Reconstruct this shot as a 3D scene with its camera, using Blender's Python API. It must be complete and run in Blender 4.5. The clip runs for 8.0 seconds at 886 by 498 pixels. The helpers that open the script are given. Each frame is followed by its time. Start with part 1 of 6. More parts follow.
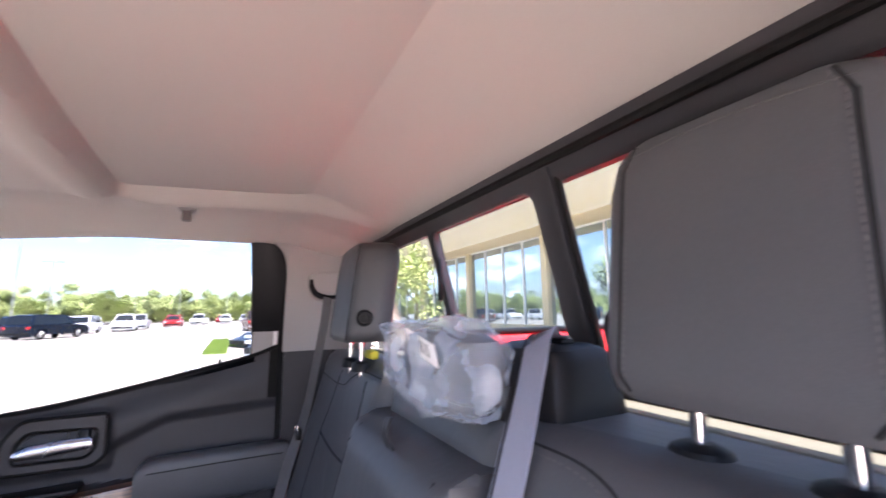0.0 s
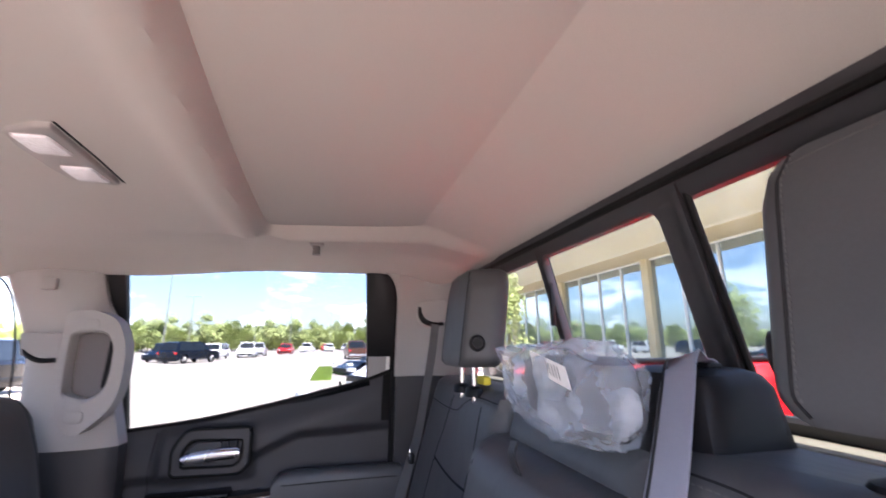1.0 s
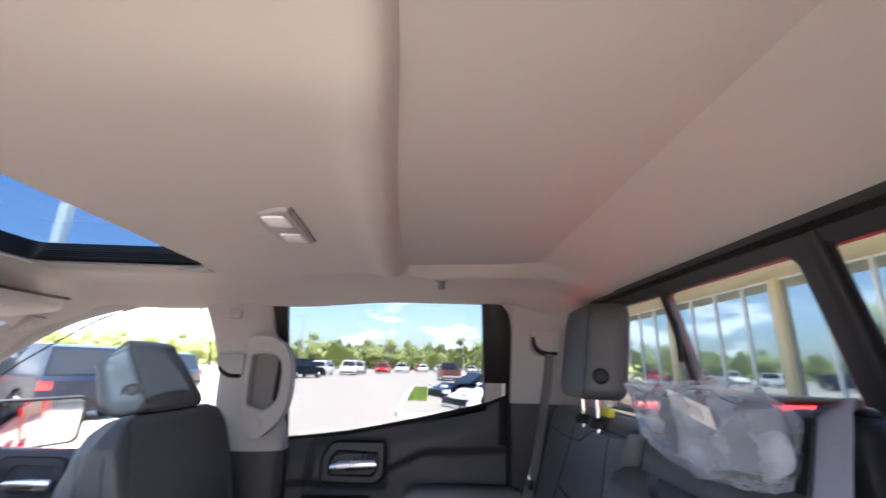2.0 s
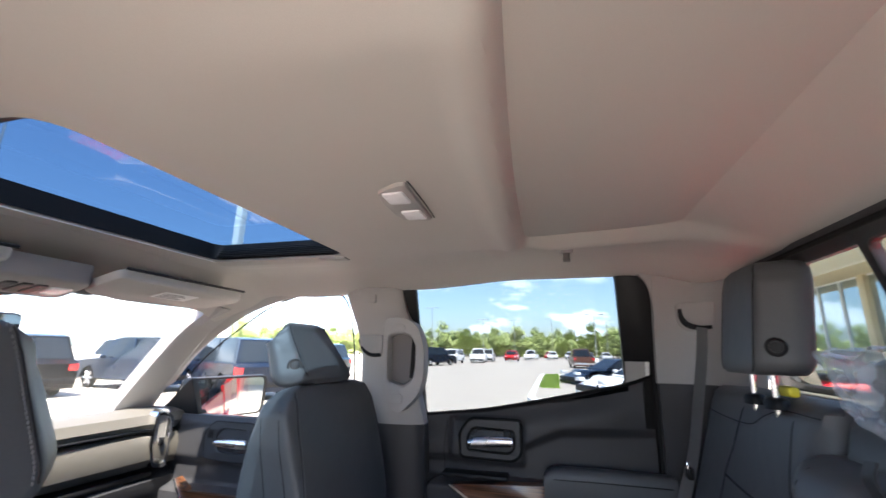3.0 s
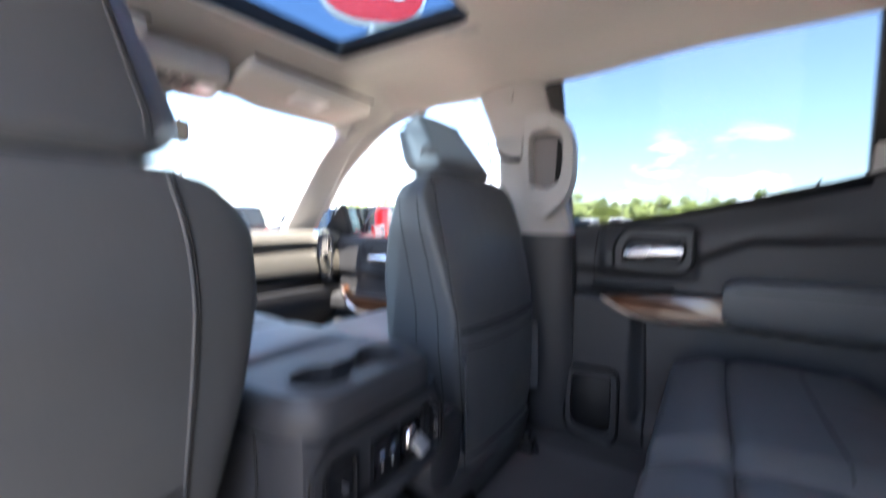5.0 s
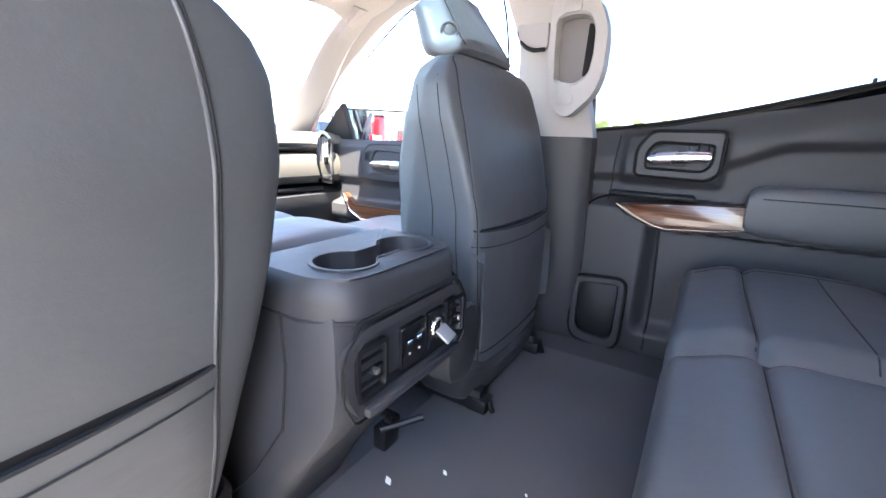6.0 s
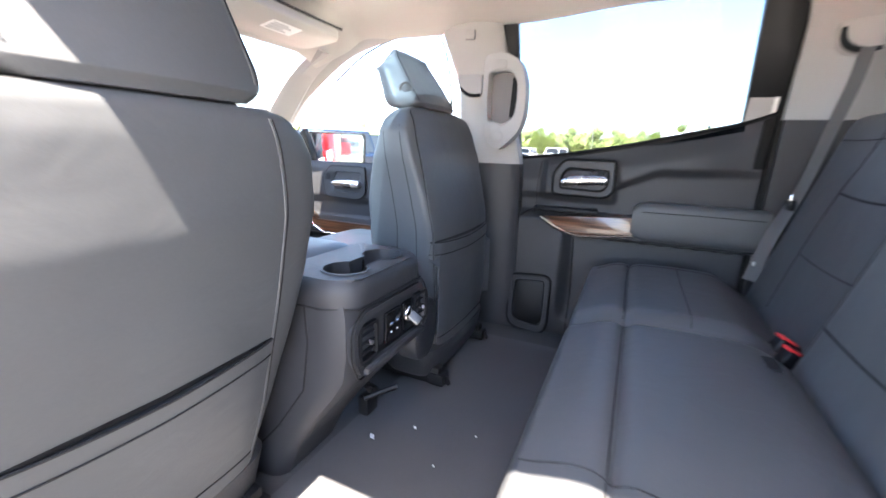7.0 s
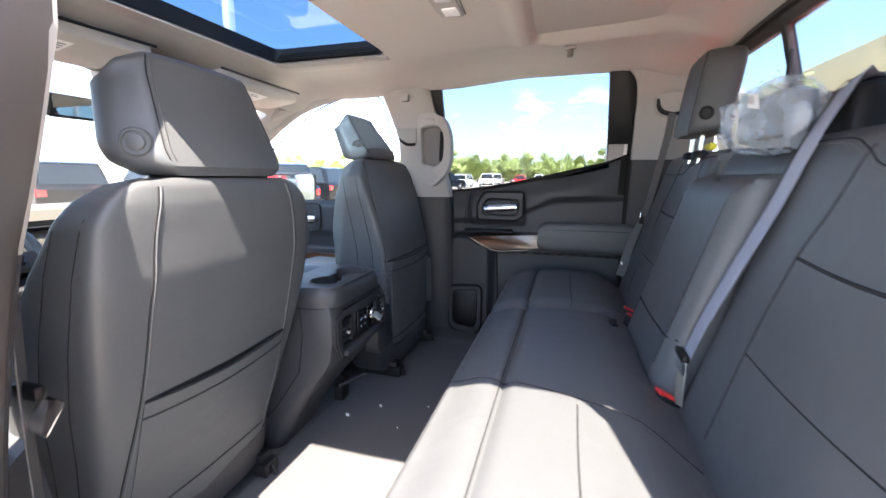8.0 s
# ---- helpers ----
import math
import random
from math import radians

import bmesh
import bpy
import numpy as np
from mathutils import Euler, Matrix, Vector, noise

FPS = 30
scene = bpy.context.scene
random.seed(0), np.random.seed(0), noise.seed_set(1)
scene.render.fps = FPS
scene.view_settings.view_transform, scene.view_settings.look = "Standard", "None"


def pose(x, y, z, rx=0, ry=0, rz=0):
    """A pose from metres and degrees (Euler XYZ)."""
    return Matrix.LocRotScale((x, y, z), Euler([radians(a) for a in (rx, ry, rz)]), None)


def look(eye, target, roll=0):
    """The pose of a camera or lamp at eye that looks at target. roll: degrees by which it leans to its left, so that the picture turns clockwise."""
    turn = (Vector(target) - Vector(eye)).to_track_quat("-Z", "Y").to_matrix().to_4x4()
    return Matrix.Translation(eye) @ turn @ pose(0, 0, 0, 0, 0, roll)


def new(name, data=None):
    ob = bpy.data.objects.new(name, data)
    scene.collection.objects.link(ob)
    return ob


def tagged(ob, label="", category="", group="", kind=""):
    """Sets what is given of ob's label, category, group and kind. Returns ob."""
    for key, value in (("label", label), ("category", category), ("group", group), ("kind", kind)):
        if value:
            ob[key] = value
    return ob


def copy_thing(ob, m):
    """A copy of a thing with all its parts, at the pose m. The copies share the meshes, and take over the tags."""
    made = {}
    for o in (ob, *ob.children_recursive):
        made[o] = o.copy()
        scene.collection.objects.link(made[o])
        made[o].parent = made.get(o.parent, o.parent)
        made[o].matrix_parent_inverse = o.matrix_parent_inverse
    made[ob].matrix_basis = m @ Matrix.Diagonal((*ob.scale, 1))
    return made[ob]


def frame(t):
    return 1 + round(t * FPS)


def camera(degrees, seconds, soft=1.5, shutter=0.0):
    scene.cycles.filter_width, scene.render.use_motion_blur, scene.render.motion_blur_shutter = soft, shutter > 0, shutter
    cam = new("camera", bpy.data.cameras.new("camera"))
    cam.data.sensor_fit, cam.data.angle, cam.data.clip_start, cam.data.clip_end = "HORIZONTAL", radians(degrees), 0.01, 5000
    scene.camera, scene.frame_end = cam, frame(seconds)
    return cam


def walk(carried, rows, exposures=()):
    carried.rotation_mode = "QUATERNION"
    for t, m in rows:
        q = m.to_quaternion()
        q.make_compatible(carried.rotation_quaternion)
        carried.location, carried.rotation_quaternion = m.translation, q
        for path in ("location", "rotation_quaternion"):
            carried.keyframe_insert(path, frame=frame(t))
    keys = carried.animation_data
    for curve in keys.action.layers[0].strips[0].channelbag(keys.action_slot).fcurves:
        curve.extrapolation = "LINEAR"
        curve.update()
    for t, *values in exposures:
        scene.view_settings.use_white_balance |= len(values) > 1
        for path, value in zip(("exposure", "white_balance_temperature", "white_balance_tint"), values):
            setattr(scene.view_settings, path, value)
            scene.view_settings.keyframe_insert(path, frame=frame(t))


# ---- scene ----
cam = camera(94.3, 8.0, 1.5, 0.5)
PATH = [
    (0, (-0.592, 0.572, 1.512), (1.171, -0.323, 1.815), -1.0),
    (0.5, (-0.573, 0.611, 1.491), (1.279, -0.059, 1.838), 0.4),
    (1, (-0.595, 0.621, 1.501), (1.292, 0.136, 1.951), -0.4),
    (1.5, (-0.629, 0.658, 1.508), (1.276, 0.402, 2.063), 1.4),
    (2, (-0.688, 0.714, 1.515), (1.235, 0.662, 2.062), 1.6),
    (2.2, (-0.675, 0.714, 1.498), (1.254, 0.823, 2.015), 1.9),
    (3.5, (-0.654, 0.731, 1.484), (1.14, 1.45, 2.001), -0.7),
    (4, (-0.664, 0.761, 1.489), (1.025, 1.689, 2.023), -2.2),
    (4.5, (-0.638, 0.789, 1.478), (1.075, 1.743, 1.871), -1.4),
    (4.7, (-0.586, 0.795, 1.443), (1.142, 1.783, 1.641), -0.8),
    (4.9, (-0.525, 0.805, 1.354), (1.177, 1.854, 1.309), 0.0),
    (5, (-0.492, 0.809, 1.281), (1.179, 1.901, 1.145), 0.5),
    (5.2, (-0.47, 0.868, 1.22), (1.167, 1.935, 0.796), 2.4),
    (6.3, (-0.512, 0.876, 1.226), (1.136, 1.878, 0.697), 1.7),
    (6.5, (-0.552, 0.857, 1.242), (1.126, 1.81, 0.717), 1.5),
    (7, (-0.712, 0.787, 1.289), (1.058, 1.588, 0.813), 2.1),
    (7.2, (-0.787, 0.759, 1.309), (1.014, 1.508, 0.868), 2.4),
    (7.5, (-0.905, 0.747, 1.326), (0.951, 1.397, 0.961), 2.4),
    (7.8, (-0.99, 0.713, 1.34), (0.901, 1.263, 0.991), 0.6),
    (8, (-1.022, 0.673, 1.33), (0.868, 1.23, 0.986), 0.2),
]
walk(cam, [(t, look(eye, target, roll)) for t, eye, target, roll in PATH], [(0, 3.5, 6200, 26), (1, 3.2, 6200, 25), (2, 2.85, 6200, 19), (3.5, 2.68, 6100, 11), (4, 2.65, 6100, 10), (4.6, 2.68, 6100, 9), (5.0, 3.35, 6200, 13), (5.3, 3.9, 6200, 13), (6.5, 4.55, 6300, 13), (7.2, 4.0, 6300, 12), (8, 3.45, 6300, 12)])

# ---- world, sun, exposure ----
SUN_TO = Vector((-0.49, -0.172, 1.0)).normalized()
world = bpy.data.worlds.new("world")
scene.world = world
world.use_nodes = True
wn, wl = world.node_tree.nodes, world.node_tree.links
wn.clear()
w_out, w_bg = wn.new("ShaderNodeOutputWorld"), wn.new("ShaderNodeBackground")
w_sky = wn.new("ShaderNodeTexSky")
w_sky.sky_type, w_sky.sun_disc = "NISHITA", False
w_sky.sun_elevation = math.asin(SUN_TO.z)
w_sky.sun_rotation = math.atan2(SUN_TO.x, SUN_TO.y)
w_sky.air_density, w_sky.dust_density, w_sky.ozone_density = 1.0, 1.6, 2.0
w_bg.inputs["Strength"].default_value = 0.115
# low cumulus above the horizon
w_tc, w_sep, w_map, w_noise = wn.new("ShaderNodeTexCoord"), wn.new("ShaderNodeSeparateXYZ"), wn.new("ShaderNodeMapping"), wn.new("ShaderNodeTexNoise")
w_ramp, w_band, w_mul, w_mix = wn.new("ShaderNodeValToRGB"), wn.new("ShaderNodeValToRGB"), wn.new("ShaderNodeMath"), wn.new("ShaderNodeMix")
w_map.inputs["Scale"].default_value = (5.0, 5.0, 13.0)
w_noise.inputs["Scale"].default_value, w_noise.inputs["Detail"].default_value, w_noise.inputs["Roughness"].default_value = 1.6, 6.0, 0.55
w_ramp.color_ramp.elements[0].position, w_ramp.color_ramp.elements[1].position = 0.52, 0.60
els = w_band.color_ramp.elements
els[0].position, els[0].color = 0.0, (1, 1, 1, 1)
els[1].position, els[1].color = 0.20, (0, 0, 0, 1)
e = els.new(0.10)
e.color = (0.9, 0.9, 0.9, 1)
w_mul.operation = "MULTIPLY"
w_mix.data_type = "RGBA"
w_mix.inputs["B"].default_value = (9.0, 9.2, 9.6, 1)
wl.new(w_tc.outputs["Generated"], w_map.inputs["Vector"])
wl.new(w_tc.outputs["Generated"], w_sep.inputs["Vector"])
wl.new(w_map.outputs["Vector"], w_noise.inputs["Vector"])
wl.new(w_noise.outputs["Fac"], w_ramp.inputs["Fac"])
wl.new(w_sep.outputs["Z"], w_band.inputs["Fac"])
wl.new(w_ramp.outputs["Color"], w_mul.inputs[0])
wl.new(w_band.outputs["Color"], w_mul.inputs[1])
wl.new(w_mul.outputs["Value"], w_mix.inputs["Factor"])
wl.new(w_sky.outputs["Color"], w_mix.inputs["A"])
wl.new(w_mix.outputs["Result"], w_bg.inputs["Color"])
wl.new(w_bg.outputs["Background"], w_out.inputs["Surface"])
sun = new("sun", bpy.data.lights.new("sun", "SUN"))
sun.data.energy, sun.data.angle, sun.data.color = 4.4, radians(0.5), (1.0, 0.88, 0.73)
sun.matrix_world = look(Vector((0, 0, 30)) + SUN_TO, (0, 0, 30))

# ---- materials ----
def material(name, color, rough=0.5, metal=0.0, grain=0.0, scale=200.0, stain=0.12, stain_scale=3.0, bump=0.0, bump_scale=400.0, kind="noise", coat=0.0, spec=0.5, sheen=0.0, slack=0.0):
    m = bpy.data.materials.new(name)
    m.use_nodes = True
    n, l = m.node_tree.nodes, m.node_tree.links
    b = n["Principled BSDF"]
    b.inputs["Roughness"].default_value, b.inputs["Metallic"].default_value = rough, metal
    b.inputs["Specular IOR Level"].default_value = spec
    b.inputs["Coat Weight"].default_value = coat
    b.inputs["Sheen Weight"].default_value = sheen
    tc = n.new("ShaderNodeTexCoord")
    big, fine = n.new("ShaderNodeTexNoise"), n.new("ShaderNodeTexNoise")
    big.inputs["Scale"].default_value, big.inputs["Detail"].default_value = stain_scale, 5.0
    fine.inputs["Scale"].default_value, fine.inputs["Detail"].default_value = scale, 2.0
    l.new(tc.outputs["Object"], big.inputs["Vector"])
    l.new(tc.outputs["Object"], fine.inputs["Vector"])
    add = n.new("ShaderNodeMath")
    add.operation = "MULTIPLY_ADD"
    l.new(big.outputs["Fac"], add.inputs[0])
    add.inputs[1].default_value = stain * 2
    add.inputs[2].default_value = 1.0 - stain
    add2 = n.new("ShaderNodeMath")
    add2.operation = "MULTIPLY_ADD"
    l.new(fine.outputs["Fac"], add2.inputs[0])
    add2.inputs[1].default_value = grain * 2
    l.new(add.outputs["Value"], add2.inputs[2])
    sub = n.new("ShaderNodeMath")
    sub.operation = "SUBTRACT"
    sub.inputs[1].default_value = grain
    l.new(add2.outputs["Value"], sub.inputs[0])
    vm = n.new("ShaderNodeVectorMath")
    vm.operation = "SCALE"
    vm.inputs[0].default_value = color
    l.new(sub.outputs["Value"], vm.inputs["Scale"])
    l.new(vm.outputs["Vector"], b.inputs["Base Color"])
    rr = n.new("ShaderNodeMath")
    rr.operation = "MULTIPLY_ADD"
    l.new(big.outputs["Fac"], rr.inputs[0])
    rr.inputs[1].default_value, rr.inputs[2].default_value = 0.16, rough - 0.08
    l.new(rr.outputs["Value"], b.inputs["Roughness"])
    if bump:
        bp = n.new("ShaderNodeBump")
        bp.inputs["Strength"].default_value, bp.inputs["Distance"].default_value = bump, 0.002
        if kind == "voronoi":
            t = n.new("ShaderNodeTexVoronoi")
            t.inputs["Scale"].default_value = bump_scale
            l.new(tc.outputs["Object"], t.inputs["Vector"])
            l.new(t.outputs["Distance"], bp.inputs["Height"])
        else:
            t = n.new("ShaderNodeTexNoise")
            t.inputs["Scale"].default_value, t.inputs["Detail"].default_value = bump_scale, 3.0
            l.new(tc.outputs["Object"], t.inputs["Vector"])
            l.new(t.outputs["Fac"], bp.inputs["Height"])
        l.new(bp.outputs["Normal"], b.inputs["Normal"])
        if slack:
            # soft wrinkles of stretched hide
            wide, soft = n.new("ShaderNodeTexNoise"), n.new("ShaderNodeBump")
            wide.inputs["Scale"].default_value, wide.inputs["Detail"].default_value, wide.inputs["Distortion"].default_value = 11.0, 3.0, 0.6
            soft.inputs["Strength"].default_value, soft.inputs["Distance"].default_value = slack, 0.02
            l.new(tc.outputs["Object"], wide.inputs["Vector"])
            l.new(wide.outputs["Fac"], soft.inputs["Height"])
            l.new(soft.outputs["Normal"], bp.inputs["Normal"])
    return m


def glass_material(name, tint, gloss=1.0, rough=0.0):
    m = bpy.data.materials.new(name)
    m.use_nodes = True
    n, l = m.node_tree.nodes, m.node_tree.links
    n.clear()
    out, mix, tr, gl, fr, pw, sc = (n.new("ShaderNode" + k) for k in ("OutputMaterial", "MixShader", "BsdfTransparent", "BsdfGlossy", "LayerWeight", "Math", "Math"))
    pw.operation, sc.operation = "POWER", "MULTIPLY_ADD"
    tr.inputs["Color"].default_value = (*tint, 1)
    gl.inputs["Roughness"].default_value = rough
    pw.inputs[1].default_value = 4.5
    sc.inputs[1].default_value, sc.inputs[2].default_value = 0.5 * gloss, 0.02 * gloss
    l.new(fr.outputs["Facing"], pw.inputs[0])
    l.new(pw.outputs["Value"], sc.inputs[0])
    l.new(sc.outputs["Value"], mix.inputs["Fac"])
    l.new(tr.outputs["BSDF"], mix.inputs[1])
    l.new(gl.outputs["BSDF"], mix.inputs[2])
    l.new(mix.outputs["Shader"], out.inputs["Surface"])
    return m


M = {
    "liner": material("headliner_cloth", (0.458, 0.438, 0.404), 0.95, grain=0.06, scale=900, stain=0.05, bump=0.14, bump_scale=1200, sheen=0.1, spec=0.2),
    "leather": material("black_leather", (0.066, 0.069, 0.073), 0.47, grain=0.08, scale=300, stain=0.16, stain_scale=7, bump=0.05, bump_scale=700, kind="voronoi", spec=0.46, slack=0.12),
    "leather_insert": material("black_leather_insert", (0.066, 0.069, 0.073), 0.47, grain=0.07, scale=500, stain=0.12, stain_scale=9, bump=0.12, bump_scale=900, kind="voronoi", spec=0.45, slack=0.14),
    "thread": material("grey_thread", (0.10, 0.10, 0.10), 0.8, stain=0.1),
    # near-black cord whose colour draws the shade inside seams
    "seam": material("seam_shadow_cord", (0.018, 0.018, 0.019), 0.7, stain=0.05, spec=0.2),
    "plastic": material("charcoal_moulded_plastic", (0.033, 0.033, 0.036), 0.44, grain=0.05, scale=800, stain=0.10, stain_scale=5, bump=0.18, bump_scale=1100, kind="voronoi", spec=0.36),
    "plastic_dark": material("black_plastic", (0.008, 0.008, 0.009), 0.48, stain=0.1, bump=0.1, bump_scale=900, spec=0.25),
    "plastic_gloss": material("gloss_black_plastic", (0.008, 0.008, 0.009), 0.15, stain=0.1, stain_scale=20),
    "pillar": material("grey_pillar_plastic", (0.340, 0.325, 0.310), 0.7, grain=0.03, scale=700, stain=0.05, bump=0.12, bump_scale=1000),
    "jamb": material("grey_door_jamb", (0.15, 0.135, 0.13), 0.6, grain=0.05, scale=300, stain=0.1, stain_scale=4, bump=0.15, bump_scale=700),
    "tan": material("stone_dash_plastic", (0.102, 0.093, 0.078), 0.62, grain=0.04, scale=800, stain=0.05, bump=0.15, bump_scale=1100, kind="voronoi"),
    "chrome": material("satin_chrome", (0.70, 0.70, 0.72), 0.28, 1.0, stain=0.05, stain_scale=12),
    "bright": material("polished_steel", (0.85, 0.85, 0.86), 0.12, 1.0, stain=0.04, stain_scale=12),
    "carpet": material("black_carpet", (0.080, 0.080, 0.083), 0.97, grain=0.35, scale=700, stain=0.2, stain_scale=6, bump=0.8, bump_scale=700, spec=0.1),
    "mat": material("ribbed_rubber_mat", (0.072, 0.072, 0.076), 0.75, grain=0.15, scale=500, stain=0.2, stain_scale=5, bump=0.35, bump_scale=500),
    "lining": material("cream_rear_wall_felt", (0.24, 0.23, 0.19), 0.95, grain=0.10, scale=500, stain=0.08, bump=0.4, bump_scale=600, spec=0.1),
    "belt": material("grey_belt_webbing", (0.25, 0.265, 0.325), 0.5, grain=0.15, scale=900, stain=0.05, bump=0.4, bump_scale=900),
    "belt_dark": material("dark_belt_webbing", (0.12, 0.118, 0.115), 0.55, grain=0.15, scale=900, stain=0.05, bump=0.4, bump_scale=900),
    "red_plastic": material("red_button_plastic", (0.62, 0.03, 0.03), 0.4, stain=0.05),
    "paper": material("white_paper_label", (0.82, 0.82, 0.80), 0.7, stain=0.05),
    "ink": material("grey_ink", (0.22, 0.22, 0.22), 0.8),
    "red_paint": material("red_car_paint", (0.80, 0.018, 0.022), 0.3, stain=0.04, stain_scale=2, coat=1.0),
    "rubber": material("black_rubber", (0.007, 0.007, 0.007), 0.65, spec=0.2, stain=0.15, bump=0.1, bump_scale=200),
    "lamp_lens": material("clear_lamp_lens", (0.82, 0.82, 0.84), 0.2, stain=0.15, stain_scale=60, bump=0.5, bump_scale=300, kind="voronoi"),
    "glass": glass_material("clear_window_glass", (0.96, 0.98, 0.98)),
    "glass_tint": glass_material("tinted_roof_glass", (0.33, 0.41, 0.48), 0.55),
    "glass_dark": glass_material("privacy_tinted_glass", (0.48, 0.51, 0.53), 0.35),
    "glass_rear": glass_material("rear_window_glass", (0.54, 0.57, 0.57)),
    "yellow": material("yellow_plastic_tag", (0.75, 0.62, 0.03), 0.5),
    "mirror": material("mirror_silver", (0.62, 0.66, 0.66), 0.02, 1.0, stain=0.01),
    "concrete": material("pale_concrete_lot", (0.37, 0.335, 0.285), 0.9, grain=0.10, scale=40, stain=0.16, stain_scale=0.35, bump=0.3, bump_scale=60),
    "asphalt": material("asphalt", (0.06, 0.06, 0.06), 0.9, grain=0.2, scale=60, stain=0.2, stain_scale=0.4, bump=0.3, bump_scale=60),
    "grass": material("mown_grass", (0.19, 0.28, 0.05), 0.95, grain=0.35, scale=60, stain=0.25, stain_scale=1.5, bump=0.8, bump_scale=80),
    "leaf": material("spring_leaves", (0.36, 0.42, 0.15), 0.7, grain=0.3, scale=5, stain=0.35, stain_scale=0.4),
    "bark": material("bark", (0.12, 0.09, 0.06), 0.9, grain=0.3, scale=40, stain=0.2),
    "beige": material("beige_stucco", (0.62, 0.52, 0.33), 0.9, grain=0.05, scale=50, stain=0.06, stain_scale=0.5, bump=0.2, bump_scale=80),
    "white_metal": material("white_painted_metal", (0.78, 0.78, 0.75), 0.45, stain=0.06, stain_scale=2),
    "grey_metal": material("galvanised_steel", (0.35, 0.35, 0.34), 0.5, 0.6, stain=0.1, stain_scale=3),
    "shop_glass": material("blue_shop_glass", (0.42, 0.50, 0.55), 0.03, 0.85, stain=0.12, stain_scale=0.6),
    "car_glass": material("dark_car_glass", (0.012, 0.016, 0.02), 0.10, stain=0.1, spec=0.3),
    "lens_red": material("red_lamp_lens", (0.55, 0.02, 0.02), 0.2, stain=0.1, stain_scale=30, coat=0.5),
    "lens_white": material("white_lamp_lens", (0.75, 0.77, 0.8), 0.15, stain=0.1, stain_scale=30, coat=0.5),
    "rim": material("alloy_rim", (0.62, 0.62, 0.64), 0.3, 0.9, stain=0.1, stain_scale=15),
    "sign_red": material("red_sign_face", (0.70, 0.03, 0.04), 0.4, stain=0.05),
}


def wood_material():
    m = material("walnut_veneer", (0.20, 0.085, 0.035), 0.30, stain=0.1, coat=0.5)
    n, l = m.node_tree.nodes, m.node_tree.links
    tc, mp, ns, rp = (n.new("ShaderNode" + k) for k in ("TexCoord", "Mapping", "TexNoise", "ValToRGB"))
    mp.inputs["Scale"].default_value = (40, 6, 260)
    ns.inputs["Scale"].default_value, ns.inputs["Detail"].default_value = 1.0, 4.0
    rp.color_ramp.elements[0].position, rp.color_ramp.elements[0].color = 0.35, (0.035, 0.014, 0.007, 1)
    rp.color_ramp.elements[1].position, rp.color_ramp.elements[1].color = 0.68, (0.17, 0.07, 0.032, 1)
    l.new(tc.outputs["Object"], mp.inputs["Vector"])
    l.new(mp.outputs["Vector"], ns.inputs["Vector"])
    l.new(ns.outputs["Fac"], rp.inputs["Fac"])
    l.new(rp.outputs["Color"], n["Principled BSDF"].inputs["Base Color"])
    return m


M["wood"] = wood_material()


def film_material():
    """Thin crumpled film: mostly clear, with milky folds and sharp glints."""
    m = bpy.data.materials.new("clear_plastic_film")
    m.use_nodes = True
    n, l = m.node_tree.nodes, m.node_tree.links
    b, out = n["Principled BSDF"], n["Material Output"]
    b.inputs["Base Color"].default_value, b.inputs["Roughness"].default_value = (0.60, 0.69, 0.80, 1), 0.12
    tr, mix, tc, ns, rp = (n.new("ShaderNode" + k) for k in ("BsdfTransparent", "MixShader", "TexCoord", "TexNoise", "ValToRGB"))
    ns.inputs["Scale"].default_value, ns.inputs["Detail"].default_value = 14.0, 4.0
    rp.color_ramp.elements[0].position, rp.color_ramp.elements[0].color = 0.34, (0.20, 0.20, 0.20, 1)
    rp.color_ramp.elements[1].position, rp.color_ramp.elements[1].color = 0.70, (0.55, 0.55, 0.55, 1)
    l.new(tc.outputs["Object"], ns.inputs["Vector"])
    l.new(ns.outputs["Fac"], rp.inputs["Fac"])
    l.new(rp.outputs["Color"], mix.inputs["Fac"])
    l.new(tr.outputs["BSDF"], mix.inputs[1])
    l.new(b.outputs["BSDF"], mix.inputs[2])
    l.new(mix.outputs["Shader"], out.inputs["Surface"])
    return m


M["film"] = film_material()
PAINTS = {}


def paint(color):
    key = tuple(color)
    if key not in PAINTS:
        PAINTS[key] = material("car_paint", color, 0.25, stain=0.05, stain_scale=1.5, coat=0.08, spec=0.25)
    return PAINTS[key]


# ---- mesh tools ----
def thing(name, at, label, category, group="", kind=""):
    ob = new(name)
    ob.location = at
    ob.empty_display_size = 0.05
    return tagged(ob, label, category, group, kind)


def part(name, bm, mat, parent=None, label="", smooth=True, sharp=35):
    bmesh.ops.recalc_face_normals(bm, faces=bm.faces)
    me = bpy.data.meshes.new(name)
    if smooth:
        for f in bm.faces:
            f.smooth = True
        for ed in bm.edges:
            if len(ed.link_faces) == 2 and ed.calc_face_angle(0) > radians(sharp):
                ed.smooth = False
    bm.to_mesh(me)
    bm.free()
    me.materials.append(mat)
    ob = new(name, me)
    if parent is not None:
        ob.parent = parent
        if parent.type == "EMPTY":
            ob.matrix_parent_inverse = Matrix.LocRotScale(parent.location, parent.rotation_euler, None).inverted()
    if label:
        tagged(ob, label)
    return ob


def single(name, bm, mat, label, category, group="", kind="", smooth=True):
    return tagged(part(name, bm, mat, None, "", smooth), label, category, group, kind)


